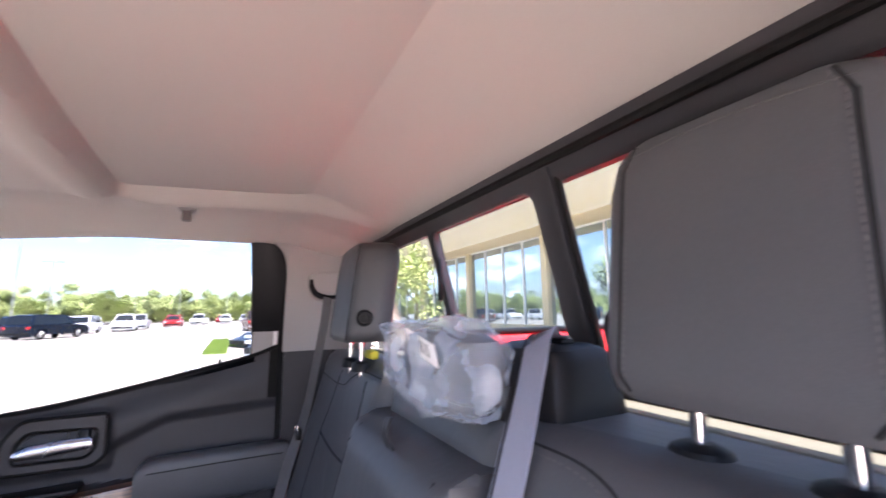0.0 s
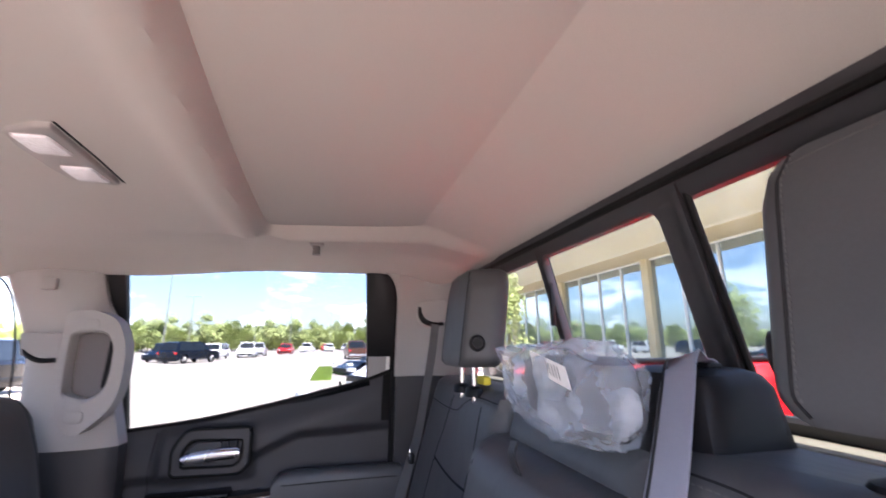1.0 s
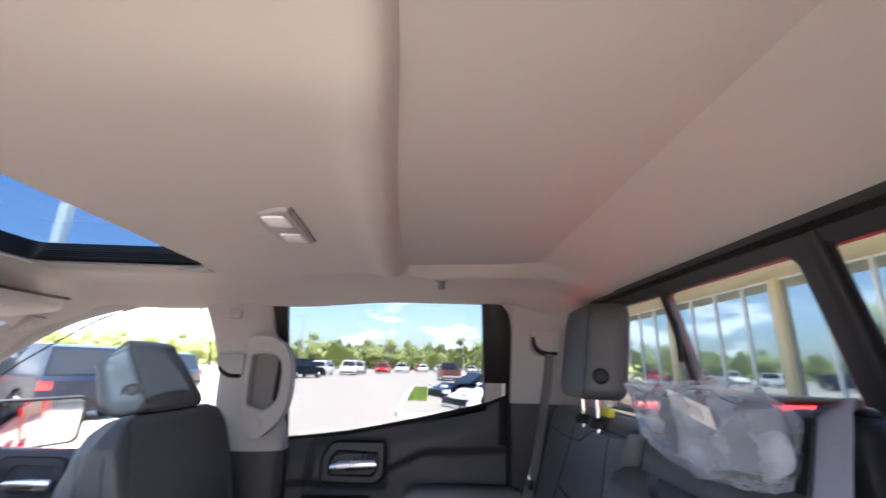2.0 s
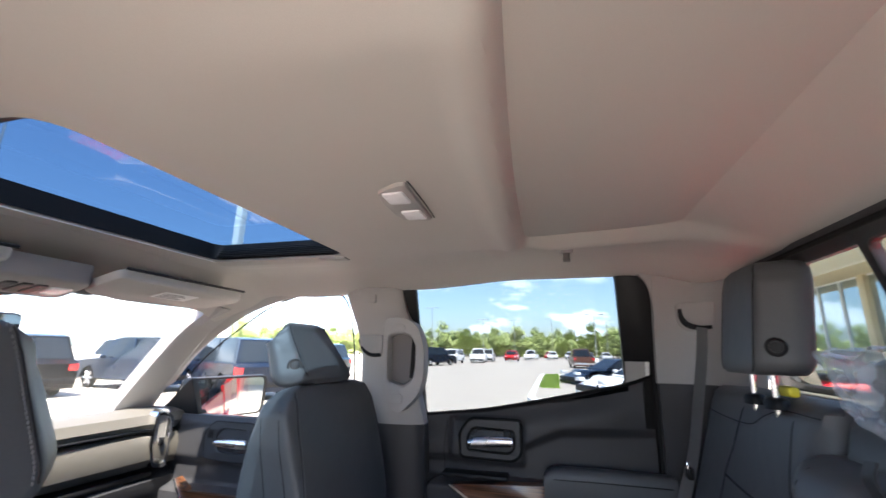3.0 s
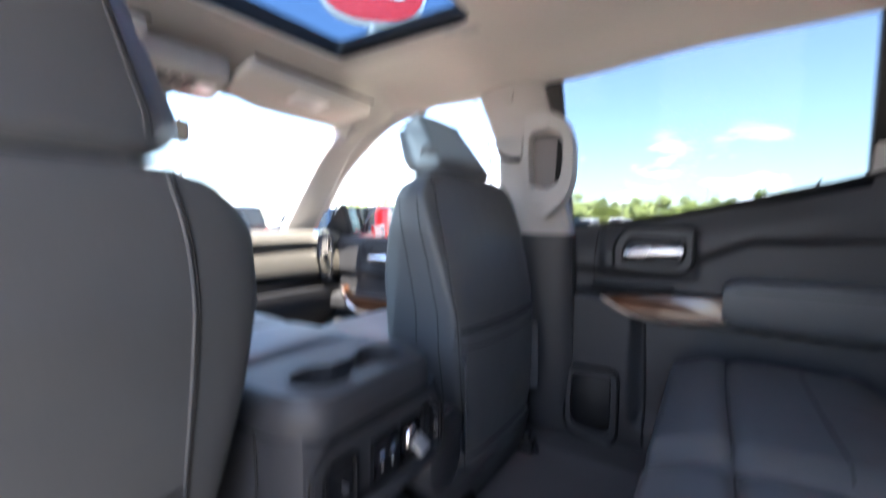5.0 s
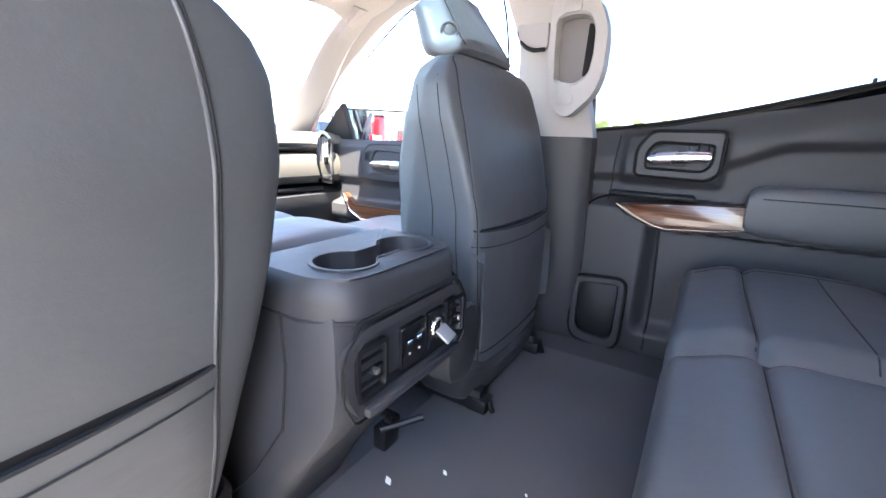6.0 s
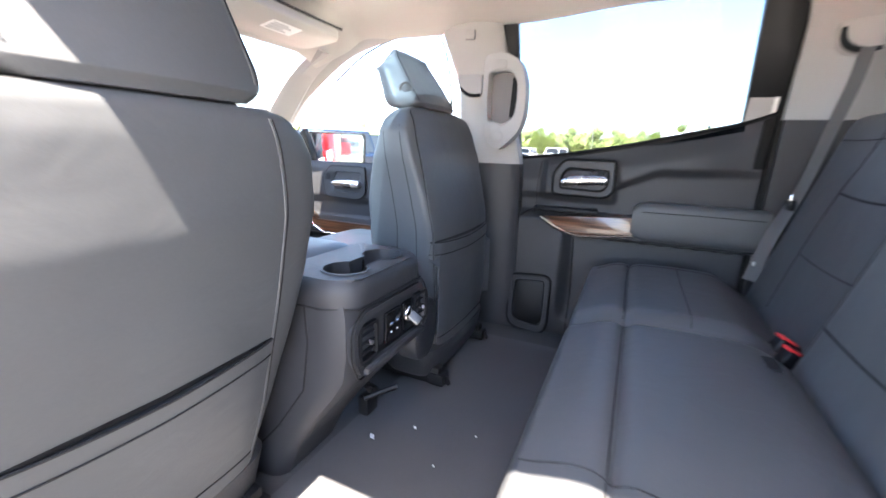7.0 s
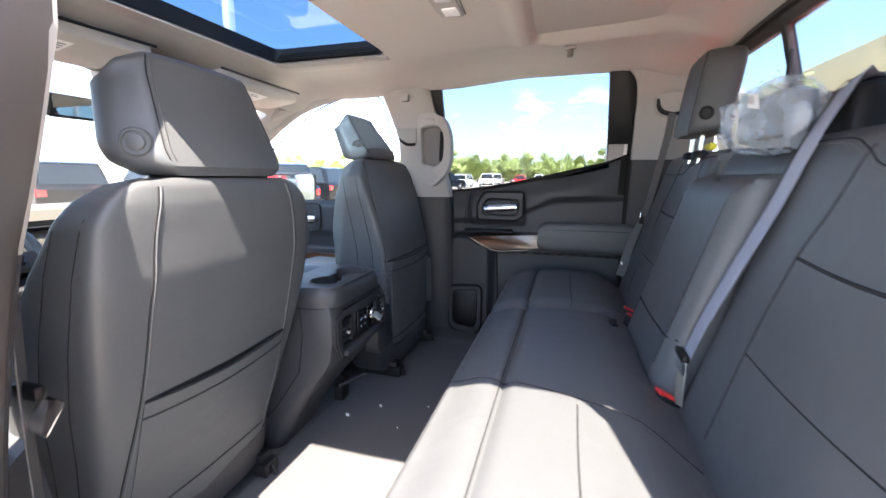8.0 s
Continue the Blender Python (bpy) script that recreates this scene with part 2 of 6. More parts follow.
def rbox(c, s, r=0.01, seg=2, m=None):
    """A box of centre c and size s with rounded edges."""
    bm = bmesh.new()
    bmesh.ops.create_cube(bm, size=1.0, matrix=Matrix.Diagonal((*s, 1)))
    r = min(r, min(s) * 0.49)
    if r > 0:
        bmesh.ops.bevel(bm, geom=bm.edges[:], offset=r, segments=seg, profile=0.5, affect="EDGES")
    bmesh.ops.transform(bm, matrix=Matrix.Translation(c) @ (m or Matrix.Identity(4)), verts=bm.verts)
    return bm


def merge(*bms):
    out = bmesh.new()
    for b in bms:
        me = bpy.data.meshes.new("tmp")
        b.to_mesh(me)
        b.free()
        out.from_mesh(me)
        bpy.data.meshes.remove(me)
    return out


def loft(rings, closed=True, caps=True):
    """Skin over rings of points of equal count."""
    bm = bmesh.new()
    rows = [[bm.verts.new(p) for p in ring] for ring in rings]
    k = len(rows[0])
    for a, b in zip(rows, rows[1:]):
        for i in range(k if closed else k - 1):
            j = (i + 1) % k
            bm.faces.new((a[i], a[j], b[j], b[i]))
    if caps and closed:
        bm.faces.new(rows[0][::-1])
        bm.faces.new(rows[-1])
    return bm


def sheet(fn, nu, nv, thick=None):
    """A surface fn(u, v), with an offset back face if thick is a vector."""
    bm = bmesh.new()
    g = [[bm.verts.new(fn(i / nu, j / nv)) for j in range(nv + 1)] for i in range(nu + 1)]
    for i in range(nu):
        for j in range(nv):
            bm.faces.new((g[i][j], g[i + 1][j], g[i + 1][j + 1], g[i][j + 1]))
    if thick is not None:
        d = Vector(thick)
        h = [[bm.verts.new(v.co + d) for v in row] for row in g]
        for i in range(nu):
            for j in range(nv):
                bm.faces.new((h[i][j], h[i][j + 1], h[i + 1][j + 1], h[i + 1][j]))
        for i in range(nu):
            bm.faces.new((g[i][0], h[i][0], h[i + 1][0], g[i + 1][0]))
            bm.faces.new((g[i][nv], g[i + 1][nv], h[i + 1][nv], h[i][nv]))
        for j in range(nv):
            bm.faces.new((g[0][j], g[0][j + 1], h[0][j + 1], h[0][j]))
            bm.faces.new((g[nu][j], h[nu][j], h[nu][j + 1], g[nu][j + 1]))
    return bm


def smooth_line(pts, per=6):
    """Catmull-Rom through points."""
    P = [Vector(p) for p in pts]
    P = [P[0] * 2 - P[1]] + P + [P[-1] * 2 - P[-2]]
    out = []
    for i in range(1, len(P) - 2):
        for k in range(per):
            t = k / per
            a, b, c, d = P[i - 1:i + 3]
            out.append(0.5 * ((2 * b) + (c - a) * t + (2 * a - 5 * b + 4 * c - d) * t * t + (3 * b - a - 3 * c + d) * t ** 3))
    return out + [P[-2]]


def tube(pts, r, n=8, closed=False):
    P = [Vector(p) for p in pts]
    rings = []
    up = Vector((0.13, 0.21, 0.97))
    for i, p in enumerate(P):
        d = (P[(i + 1) % len(P)] - P[i - 1]) if closed else (P[min(i + 1, len(P) - 1)] - P[max(i - 1, 0)])
        d.normalize()
        a = d.cross(up)
        if a.length < 1e-4:
            a = d.orthogonal()
        a.normalize()
        b = d.cross(a)
        rr = r(i / (len(P) - 1)) if callable(r) else r
        rings.append([p + rr * (math.cos(2 * math.pi * k / n) * a + math.sin(2 * math.pi * k / n) * b) for k in range(n)])
    if closed:
        rings.append(rings[0])
    return loft(rings, True, not closed)


def ribbon(pts, normals, width, thick=0.0016):
    """A flat strap along points; normals face outwards."""
    P = [Vector(p) for p in pts]
    rings = []
    for i, p in enumerate(P):
        d = (P[min(i + 1, len(P) - 1)] - P[max(i - 1, 0)]).normalized()
        nrm = Vector(normals[i] if isinstance(normals, list) else normals)
        nrm = (nrm - d * nrm.dot(d)).normalized()
        s = d.cross(nrm).normalized() * (width / 2)
        t = nrm * (thick / 2)
        rings.append([p - s - t, p + s - t, p + s + t, p - s + t])
    return loft(rings)


def outline(poly, r=0.0, seg=5):
    """Round the corners of a 2D polygon; r: one radius or one per corner."""
    k = len(poly)
    out = []
    for i in range(k):
        a, b, c = (Vector(poly[(i + j) % k]) for j in (-1, 0, 1))
        rr = r[i] if isinstance(r, (list, tuple)) else r
        u, v = a - b, c - b
        rr = min(rr, u.length * 0.48, v.length * 0.48)
        if rr < 1e-5:
            out.append(b)
            continue
        p, q = b + u.normalized() * rr, b + v.normalized() * rr
        for j in range(seg + 1):
            t = j / seg
            out.append((1 - t) ** 2 * p + 2 * t * (1 - t) * b + t * t * q)
    return out


def plate(poly, place, depth, bevel=0.0):
    """Extrude a 2D outline: place(a, b, d) gives a 3D point at depth d (0 is the front)."""
    k = len(poly)
    cen = sum((Vector(p) for p in poly), Vector((0, 0))) / k
    def ring(inset, d):
        out = []
        for p in poly:
            v = Vector(p) - cen
            q = cen + v * (1 - inset / max(v.length, 1e-4))
            out.append(place(q.x, q.y, d))
        return out
    rings = [ring(bevel, 0.0), ring(bevel * 0.3, bevel * 0.3), ring(0, bevel), ring(0, depth)] if bevel else [ring(0, 0.0), ring(0, depth)]
    return loft(rings)


def resample(poly, k):
    """k points evenly along a closed 2D or 3D outline."""
    P = [Vector(p) for p in poly]
    L = [(P[(i + 1) % len(P)] - P[i]).length for i in range(len(P))]
    total, out, i, acc = sum(L), [], 0, 0.0
    for j in range(k):
        s = total * j / k
        while acc + L[i] < s:
            acc += L[i]
            i += 1
        out.append(P[i].lerp(P[(i + 1) % len(P)], (s - acc) / max(L[i], 1e-9)))
    return out


def framed(outer, inner, place, depth, k=120, bevel=0.0):
    """A flat frame between two outlines, of some depth. Both outlines begin at matching corners."""
    o, n = resample(outer, k), resample(inner, k)
    def ring(pts, d):
        return [place(p.x, p.y, d) for p in pts]
    if bevel:
        mid = [a.lerp(b, 0.88) for a, b in zip(o, n)]
        return loft([ring(o, depth), ring(o, 0), ring(mid, 0), ring(n, bevel), ring(n, depth), ring(o, depth)], True, False)
    return loft([ring(o, depth), ring(o, 0), ring(n, 0), ring(n, depth), ring(o, depth)], True, False)


def superring(cx, cy, z, hw, hd, n=4.0, k=48, tilt=0.0, front=1.0):
    """A rounded-rectangle ring about (cx, cy) in a level plane, tipped by tilt about x."""
    out = []
    for i in range(k):
        a = 2 * math.pi * i / k
        c, s = math.cos(a), math.sin(a)
        x = hw * math.copysign(abs(c) ** (2 / n), c)
        y = hd * math.copysign(abs(s) ** (2 / n), s)
        out.append(Vector((cx + x, cy + y * math.cos(tilt), z + y * math.sin(tilt))))
    return out


def step(a, b, t):
    if a == b:
        return 1.0 if t > a else 0.0
    t = min(1.0, max(0.0, (t - a) / (b - a)))
    return t * t * (3 - 2 * t)


def lin(t, *pts):
    """Piecewise-linear through (t, v) pairs."""
    for (a, va), (b, vb) in zip(pts, pts[1:]):
        if t <= b:
            return va + (vb - va) * max(0.0, (t - a) / (b - a))
    return pts[-1][1]


def onto(ob_list, pts, way):
    """Drop points onto meshes along a direction; points that miss are left out."""
    from mathutils.bvhtree import BVHTree
    trees = [BVHTree.FromPolygons([ob.matrix_basis @ v.co for v in ob.data.vertices], [p.vertices[:] for p in ob.data.polygons]) for ob in ob_list]
    out = []
    for p in pts:
        best = None
        for t in trees:
            hit = t.ray_cast(Vector(p), Vector(way))
            if hit[0] is not None and (best is None or hit[3] < best[3]):
                best = hit
        if best:
            out.append(best[0])
    return out


def seam_on(name, parent, meshes, pts, way, mat="seam", r=0.0022, per=8, label=""):
    line = onto(meshes, smooth_line(pts, per), way)
    if len(line) > 2:
        return part(name, tube(line, r * 0.62, 6), M[mat], parent, label)


def stitches_on(parent, meshes, pts, way, gap=0.008, r=0.0011):
    """One thread run of small stitches along a line."""
    line = onto(meshes, smooth_line(pts, 40), way)
    bits, acc = [], 0.0
    for a, b in zip(line, line[1:]):
        acc += (b - a).length
        if acc > gap:
            acc = 0.0
            d = (b - a).normalized() * gap * 0.32
            bits.append(tube([a - d, a, a + d], r, 4))
    if bits:
        return part("stitching", merge(*bits), M["thread"], parent, "pale grey stitching")


# ---- the cab's shell ----
SILL_Z, FLOOR_Z = 0.60, 0.62


def lean_x(z):
    """Half width of the side glass at height z."""
    return 0.85 - (z - 1.27) * 0.261


def liner_z(x, y):
    ax = abs(x)
    front = 1.742 + 0.026 * (1 - step(0.80, 1.2, y)) * step(0.36, 0.5, ax)
    rear = 1.770 - 0.063 * (1 - step(0.10, 0.52, y))
    z = rear + (front - rear) * step(0.40, 0.80, y)
    edge = 0.798 - 0.042 * ((0.42 - x) / 0.85) ** 2
    rec = (1 - step(edge - 0.028, edge + 0.006, y)) * step(0.16, 0.60, y) * (1 - step(0.365, 0.430, x)) * step(-0.68, -0.60, x)
    z += (1.806 - z) * rec
    # rolled lip ahead of the recess, and a ridge at its end
    z -= 0.010 * math.exp(-((y - edge - 0.026) / 0.026) ** 2) * (1 - step(0.36, 0.46, x)) * step(-0.68, -0.60, x)
    z -= 0.013 * math.exp(-((x - 0.440) / 0.020) ** 2) * (1 - step(0.72, 0.80, y)) * step(0.38, 0.50, y)
    z -= 0.045 * step(0.53, 0.74, ax) ** 1.5 * (1.0 + 0.6 * step(1.2, 1.7, y))
    z -= 0.50 * max(0.0, y - 1.80) + 0.03 * step(1.74, 1.86, y) * step(0.1, 0.3, ax)
    # moulded lip beside the roof opening
    z -= 0.010 * step(0.37, 0.40, ax) * (1 - step(0.42, 0.50, ax)) * step(1.26, 1.40, y) * (1 - step(1.7, 1.78, y))
    return z


HOLE = outline([(-0.378, 1.282), (0.372, 1.282), (0.372, 1.735), (-0.372, 1.748)], [0.065, 0.065, 0.03, 0.03], 8)
OUTER = [(-0.745, 0.195), (0.745, 0.195), (0.745, 1.45), (0.70, 1.75), (0.66, 1.99), (-0.66, 1.99), (-0.70, 1.75), (-0.692, 1.45), (-0.690, 0.50), (-0.745, 0.42)]


def reach(poly, cen, d):
    """Where a ray from the centre meets an outline."""
    best = None
    for p, q in zip(poly, poly[1:] + poly[:1]):
        e, w = q - p, p - cen
        den = d.x * e.y - d.y * e.x
        if abs(den) < 1e-9:
            continue
        t, u = (w.x * e.y - w.y * e.x) / den, (w.x * d.y - w.y * d.x) / den
        if t > 0 and -1e-6 <= u <= 1 + 1e-6 and (best is None or t > best):
            best = t
    return cen + d * best


def headliner():
    cen = Vector((0, 1.5))
    hole, outer = [Vector(p) for p in HOLE], [Vector(p) for p in OUTER]
    ways = [(p - cen).normalized() for p in resample(OUTER, 520)]
    ends = [(reach(hole, cen, d), reach(outer, cen, d)) for d in ways]
    NR = 150
    rows = []
    for r in range(NR + 1):
        row = []
        for h, o in ends:
            p = h.lerp(o, r / NR)
            row.append((p.x, p.y, liner_z(p.x, p.y)))
        rows.append(row)
    top_in = [(x * 1.02, (y - 1.5) * 1.02 + 1.5, z + 0.012) for x, y, z in rows[0]]
    top_out = [(x, y, max(z + 0.03, 1.80 - max(0, y - 1.8) * 0.4)) for x, y, z in rows[-1]]
    return loft([top_in] + rows + [top_out, top_in], True, False)


ceiling = single("ceiling", headliner(), M["liner"], "pale grey cloth headliner with a moulded recess and a sunroof opening", "ceiling", kind="structure")

# red roof skin over it
roof_outer = [(-0.725, 0.10), (0.80, 0.10), (0.80, 1.5), (0.74, 2.02), (-0.70, 2.02), (-0.725, 1.5)]
roof = single("roof", framed(resample(roof_outer, 120), resample([(-0.62, 1.05), (0.63, 1.05), (0.63, 1.5), (0.62, 1.965), (-0.62, 1.965), (-0.62, 1.5)], 120),
              lambda a, b, d: (a, b, 1.86 - 0.03 * (a / 0.8) ** 2 - max(0, b - 1.8) * 0.35 - d), 0.03), M["red_paint"], "red painted steel cab roof", "roof", kind="structure")

# sunroof: dark frame walls, side slats, tinted pane
sunroof = thing("sunroof", (0, 1.5, 1.80), "tinted glass sunroof panel in a black frame", "sunroof")
part("frame", framed(outline([(-0.64, 1.06), (0.64, 1.06), (0.64, 1.96), (-0.64, 1.96)], 0.05), outline([(-0.41, 1.25), (0.40, 1.25), (0.40, 1.752), (-0.41, 1.757)], 0.05), lambda a, b, d: (a, b, 1.797 - d), 0.012, 160), M["plastic_dark"], sunroof)
part("pane", plate(outline([(-0.60, 1.07), (0.60, 1.07), (0.60, 1.945), (-0.60, 1.945)], 0.03), lambda a, b, d: (a, b, 1.806 - d), 0.005), M["glass_tint"], sunroof, "blue-tinted roof glass")
part("opening_trim", framed(HOLE, [(p[0] * 0.986, 1.51 + (p[1] - 1.51) * 0.978) for p in HOLE], lambda a, b, d: (a, b, 1.795 - d), 0.047, 160), M["plastic_dark"], sunroof)
part("front_rail", rbox((0, 1.762, 1.766), (0.77, 0.030, 0.036), 0.006), M["plastic_dark"], sunroof)
part("front_lip", rbox((0, 1.751, 1.762), (0.76, 0.010, 0.006), 0.002, 1), M["plastic"], sunroof)
for sx in (-1, 1):
    for i in range(5):
        part("slat", rbox((sx * (0.360 + 0.003 * i), 1.50, 1.755 + i * 0.0065), (0.012, 0.46, 0.0035), 0.0015, 1), M["plastic_dark"], sunroof)
    if sx > 0:
        part("trim", rbox((0.392, 1.335, 1.741), (0.035, 0.085, 0.010), 0.004), M["pillar"], sunroof)
part("lip", tube([(-0.368, 1.744, 1.742), (0.0, 1.740, 1.742), (0.368, 1.735, 1.742)], 0.0018, 6), M["white_metal"], sunroof, "bright lip along the front edge")

# floor and its mat
floor = single("floor", sheet(lambda u, v: (-0.86 + 1.72 * u, 0.12 + 2.7 * v, 0.605 + 0.05 * step(2.2, 2.7, 0.12 + 2.7 * v) + 0.010 * math.exp(-((-0.86 + 1.72 * u) / 0.10) ** 2)), 40, 60, (0, 0, -0.06)), M["carpet"], "black carpeted cab floor with a low tunnel", "floor", kind="structure")


def mat_height(x, y):
    return 0.616 + 0.004 * step(0.02, 0.0, min(x + 0.70, 0.66 - x, y - 0.55, 1.36 - y)) + 0.0015 * math.sin(x * 30) * math.sin(y * 26)


floor_mat = single("floor_mat", sheet(lambda u, v: (-0.70 + 1.36 * u, 0.55 + 0.80 * v, mat_height(-0.70 + 1.36 * u, 0.55 + 0.80 * v)), 50, 40, (0, 0, -0.006)), M["mat"], "black rubber floor mat across the rear footwell", "floor mat")
for i, (x, y, s) in enumerate([(-0.012, 1.27, 0.011), (0.062, 1.195, 0.007), (-0.03, 1.10, 0.004), (0.10, 1.05, 0.004), (-0.28, 1.17, 0.004), (-0.22, 1.21, 0.005), (-0.20, 1.12, 0.004), (-0.33, 1.13, 0.004)]):
    bm = plate(outline([(-s, -s * 0.4), (s * 0.2, -s * 0.5), (s, s * 0.3), (-s * 0.2, s * 0.5)], s * 0.2), lambda a, b, d, x=x, y=y: (x + a * 0.8 - b * 0.6, y + a * 0.6 + b * 0.8, 0.6235 - d), 0.002)
    single("paper_scrap", bm, M["paper"], "tiny white paper scrap on the black floor mat", "scrap", "scraps on the floor mat")

# rear wall: lined panel below, black window frame above
wall_rear = single("wall_rear", framed([(-0.86, 0.58), (0.86, 0.58), (0.80, 1.52), (0.74, 1.755), (-0.74, 1.755), (-0.80, 1.52)],
                   [(-0.68, 1.40), (0.68, 1.40), (0.68, 1.5), (0.66, 1.735), (-0.66, 1.735), (-0.68, 1.5)],
                   lambda a, b, d: (a, 0.115 + 0.10 * step(1.35, 1.75, b) - d, b), 0.06, 160), M["lining"], "cream felt-lined rear cab wall round the back window", "wall", kind="structure")


def back_y(z):
    return 0.135 + 0.26 * (z - 1.40)


rear_window = thing("window_1", (0, 0.19, 1.40), "three-pane sliding rear window in a black frame", "window", kind="structure")
pl = lambda a, b, d: (a, back_y(b) - d, b)
part("window_frame", framed([(-0.70, 1.38), (0.70, 1.38), (0.68, 1.738), (-0.68, 1.738)], outline([(-0.655, 1.42), (0.655, 1.42), (0.628, 1.678), (-0.628, 1.678)], 0.03), pl, 0.019, 160, 0.006), M["plastic"], rear_window, "charcoal window surround")
part("header_seal", tube([(-0.70, back_y(1.704) + 0.004, 1.704), (0.0, back_y(1.704) + 0.005, 1.705), (0.70, back_y(1.704) + 0.004, 1.704)], 0.006, 8), M["rubber"], rear_window)
for s in (-1, 1):
    part("pane", plate([(s * 0.190, 1.41), (s * 0.655, 1.41), (s * 0.62, 1.70), (s * 0.190, 1.70)], lambda a, b, d: (a, back_y(b) - 0.018 - d, b), 0.004), M["glass_rear"], rear_window)
    part("post", plate(outline([(s * 0.178, 1.405), (s * 0.194, 1.405), (s * 0.194, 1.70), (s * 0.178, 1.70)], 0.004), lambda a, b, d: (a, back_y(b) + 0.004 - d, b), 0.022), M["plastic"], rear_window)
    part("seal", tube([(s * 0.198, back_y(1.41) - 0.006, 1.41), (s * 0.198, back_y(1.55) - 0.006, 1.55), (s * 0.198, back_y(1.70) - 0.006, 1.70)], 0.005, 8), M["rubber"], rear_window)
sash = part("sash", framed([(-0.185, 1.405), (0.185, 1.405), (0.185, 1.70), (-0.185, 1.70)], outline([(-0.150, 1.43), (0.174, 1.43), (0.174, 1.676), (-0.150, 1.676)], 0.02), lambda a, b, d: (a, back_y(b) + 0.004 - d, b), 0.016, 120, 0.003), M["plastic"], rear_window, "sliding sash with rounded corners")
part("pane", plate([(-0.16, 1.41), (0.16, 1.41), (0.16, 1.69), (-0.16, 1.69)], lambda a, b, d: (a, back_y(b) - 0.004 - d, b), 0.004), M["glass_rear"], sash)
part("latch", rbox((0.177, back_y(1.58) + 0.008, 1.58), (0.008, 0.010, 0.09), 0.003), M["plastic_dark"], sash)


# ---- pillars, mirrored by side s ----
def c_pillar(s):
    bm = sheet(lambda u, v: (s * (0.772 - 0.067 * v - 0.10 * step(0.45, 1.0, u) + 0.01 * math.sin(u * 3.1)), 0.432 - 0.247 * u, 1.4004 + 0.335 * v), 16, 24, (s * 0.03, 0, 0))
    ob = single("c_pillar_trim", bm, M["pillar"], "light grey moulded rear pillar trim with a belt outlet", "pillar trim", kind="structure")
    low = sheet(lambda u, v: (s * (0.842 - 0.066 * v - 0.10 * step(0.45, 1.0, u)), 0.427 - 0.250 * u, 0.60 + 0.80 * v), 12, 30, (s * 0.03, 0, 0))
    part("lower_trim", low, M["plastic"], ob, "charcoal lower pillar trim")
    # belt outlet: a dark curved slot in a raised cover
    cx = lambda y, z: 0.772 - 0.067 * (z - 1.40) / 0.335 - 0.10 * step(0.45, 1.0, (0.432 - y) / 0.247) + 0.01
    co = outline([(0.372, 1.635), (0.276, 1.640), (0.280, 1.560), (0.340, 1.552), (0.368, 1.575)], [0.02, 0.012, 0.012, 0.02, 0.02], 5)
    part("guide_cover", plate(co, lambda a, b, d: (s * (cx(a, b) - 0.014 + d), a, b), 0.016, 0.004), M["pillar"], ob)
    part("belt_guide", tube(smooth_line([(s * (cx(y, z) - 0.016), y, z) for y, z in ((0.362, 1.618), (0.358, 1.592), (0.342, 1.572), (0.312, 1.564), (0.284, 1.565))], 6), lambda t: 0.005 + 0.004 * math.sin(math.pi * t), 8), M["plastic_dark"], ob)
    # light trim outside the rounded corner of the door opening
    if s > 0:
        arc = [Vector((0.452 + 0.085 * math.cos(a) - 0.0, 1.655 + 0.085 * math.sin(a))) for a in [math.pi * (0.5 + 0.5 * k / 12) for k in range(13)]]
        arc = [Vector((p.x + 0.068, p.y)) for p in arc]
        part("corner_trim", plate([Vector((0.425, 1.775)), Vector((0.56, 1.775)), Vector((0.56, 1.742))] + arc + [Vector((0.425, 1.60))], lambda a, b, d: (lean_x(b) - 0.020 + d, a, b), 0.012), M["pillar"], ob)
    part("seal_flange", sheet(lambda u, v: (s * (0.838 - 0.095 * v), 0.37 + 0.095 * u, 1.26 + 0.49 * v), 4, 10, (s * 0.01, 0, 0)), M["rubber"], ob)
    # seal round the door opening
    edge = 0.73 if s > 0 else 0.692
    line = smooth_line([(s * 0.842, 0.430, 0.62), (s * 0.835, 0.428, 1.0), (s * 0.812, 0.427, 1.35), (s * 0.775, 0.428, 1.58), (s * 0.748, 0.455, 1.70), (s * (edge + 0.005), 0.53, 1.738), (s * edge, 0.80, 1.742), (s * edge, 1.2, 1.738)], 8)
    part("door_seal", tube(line, 0.014, 8), M["rubber"], ob)
    return ob


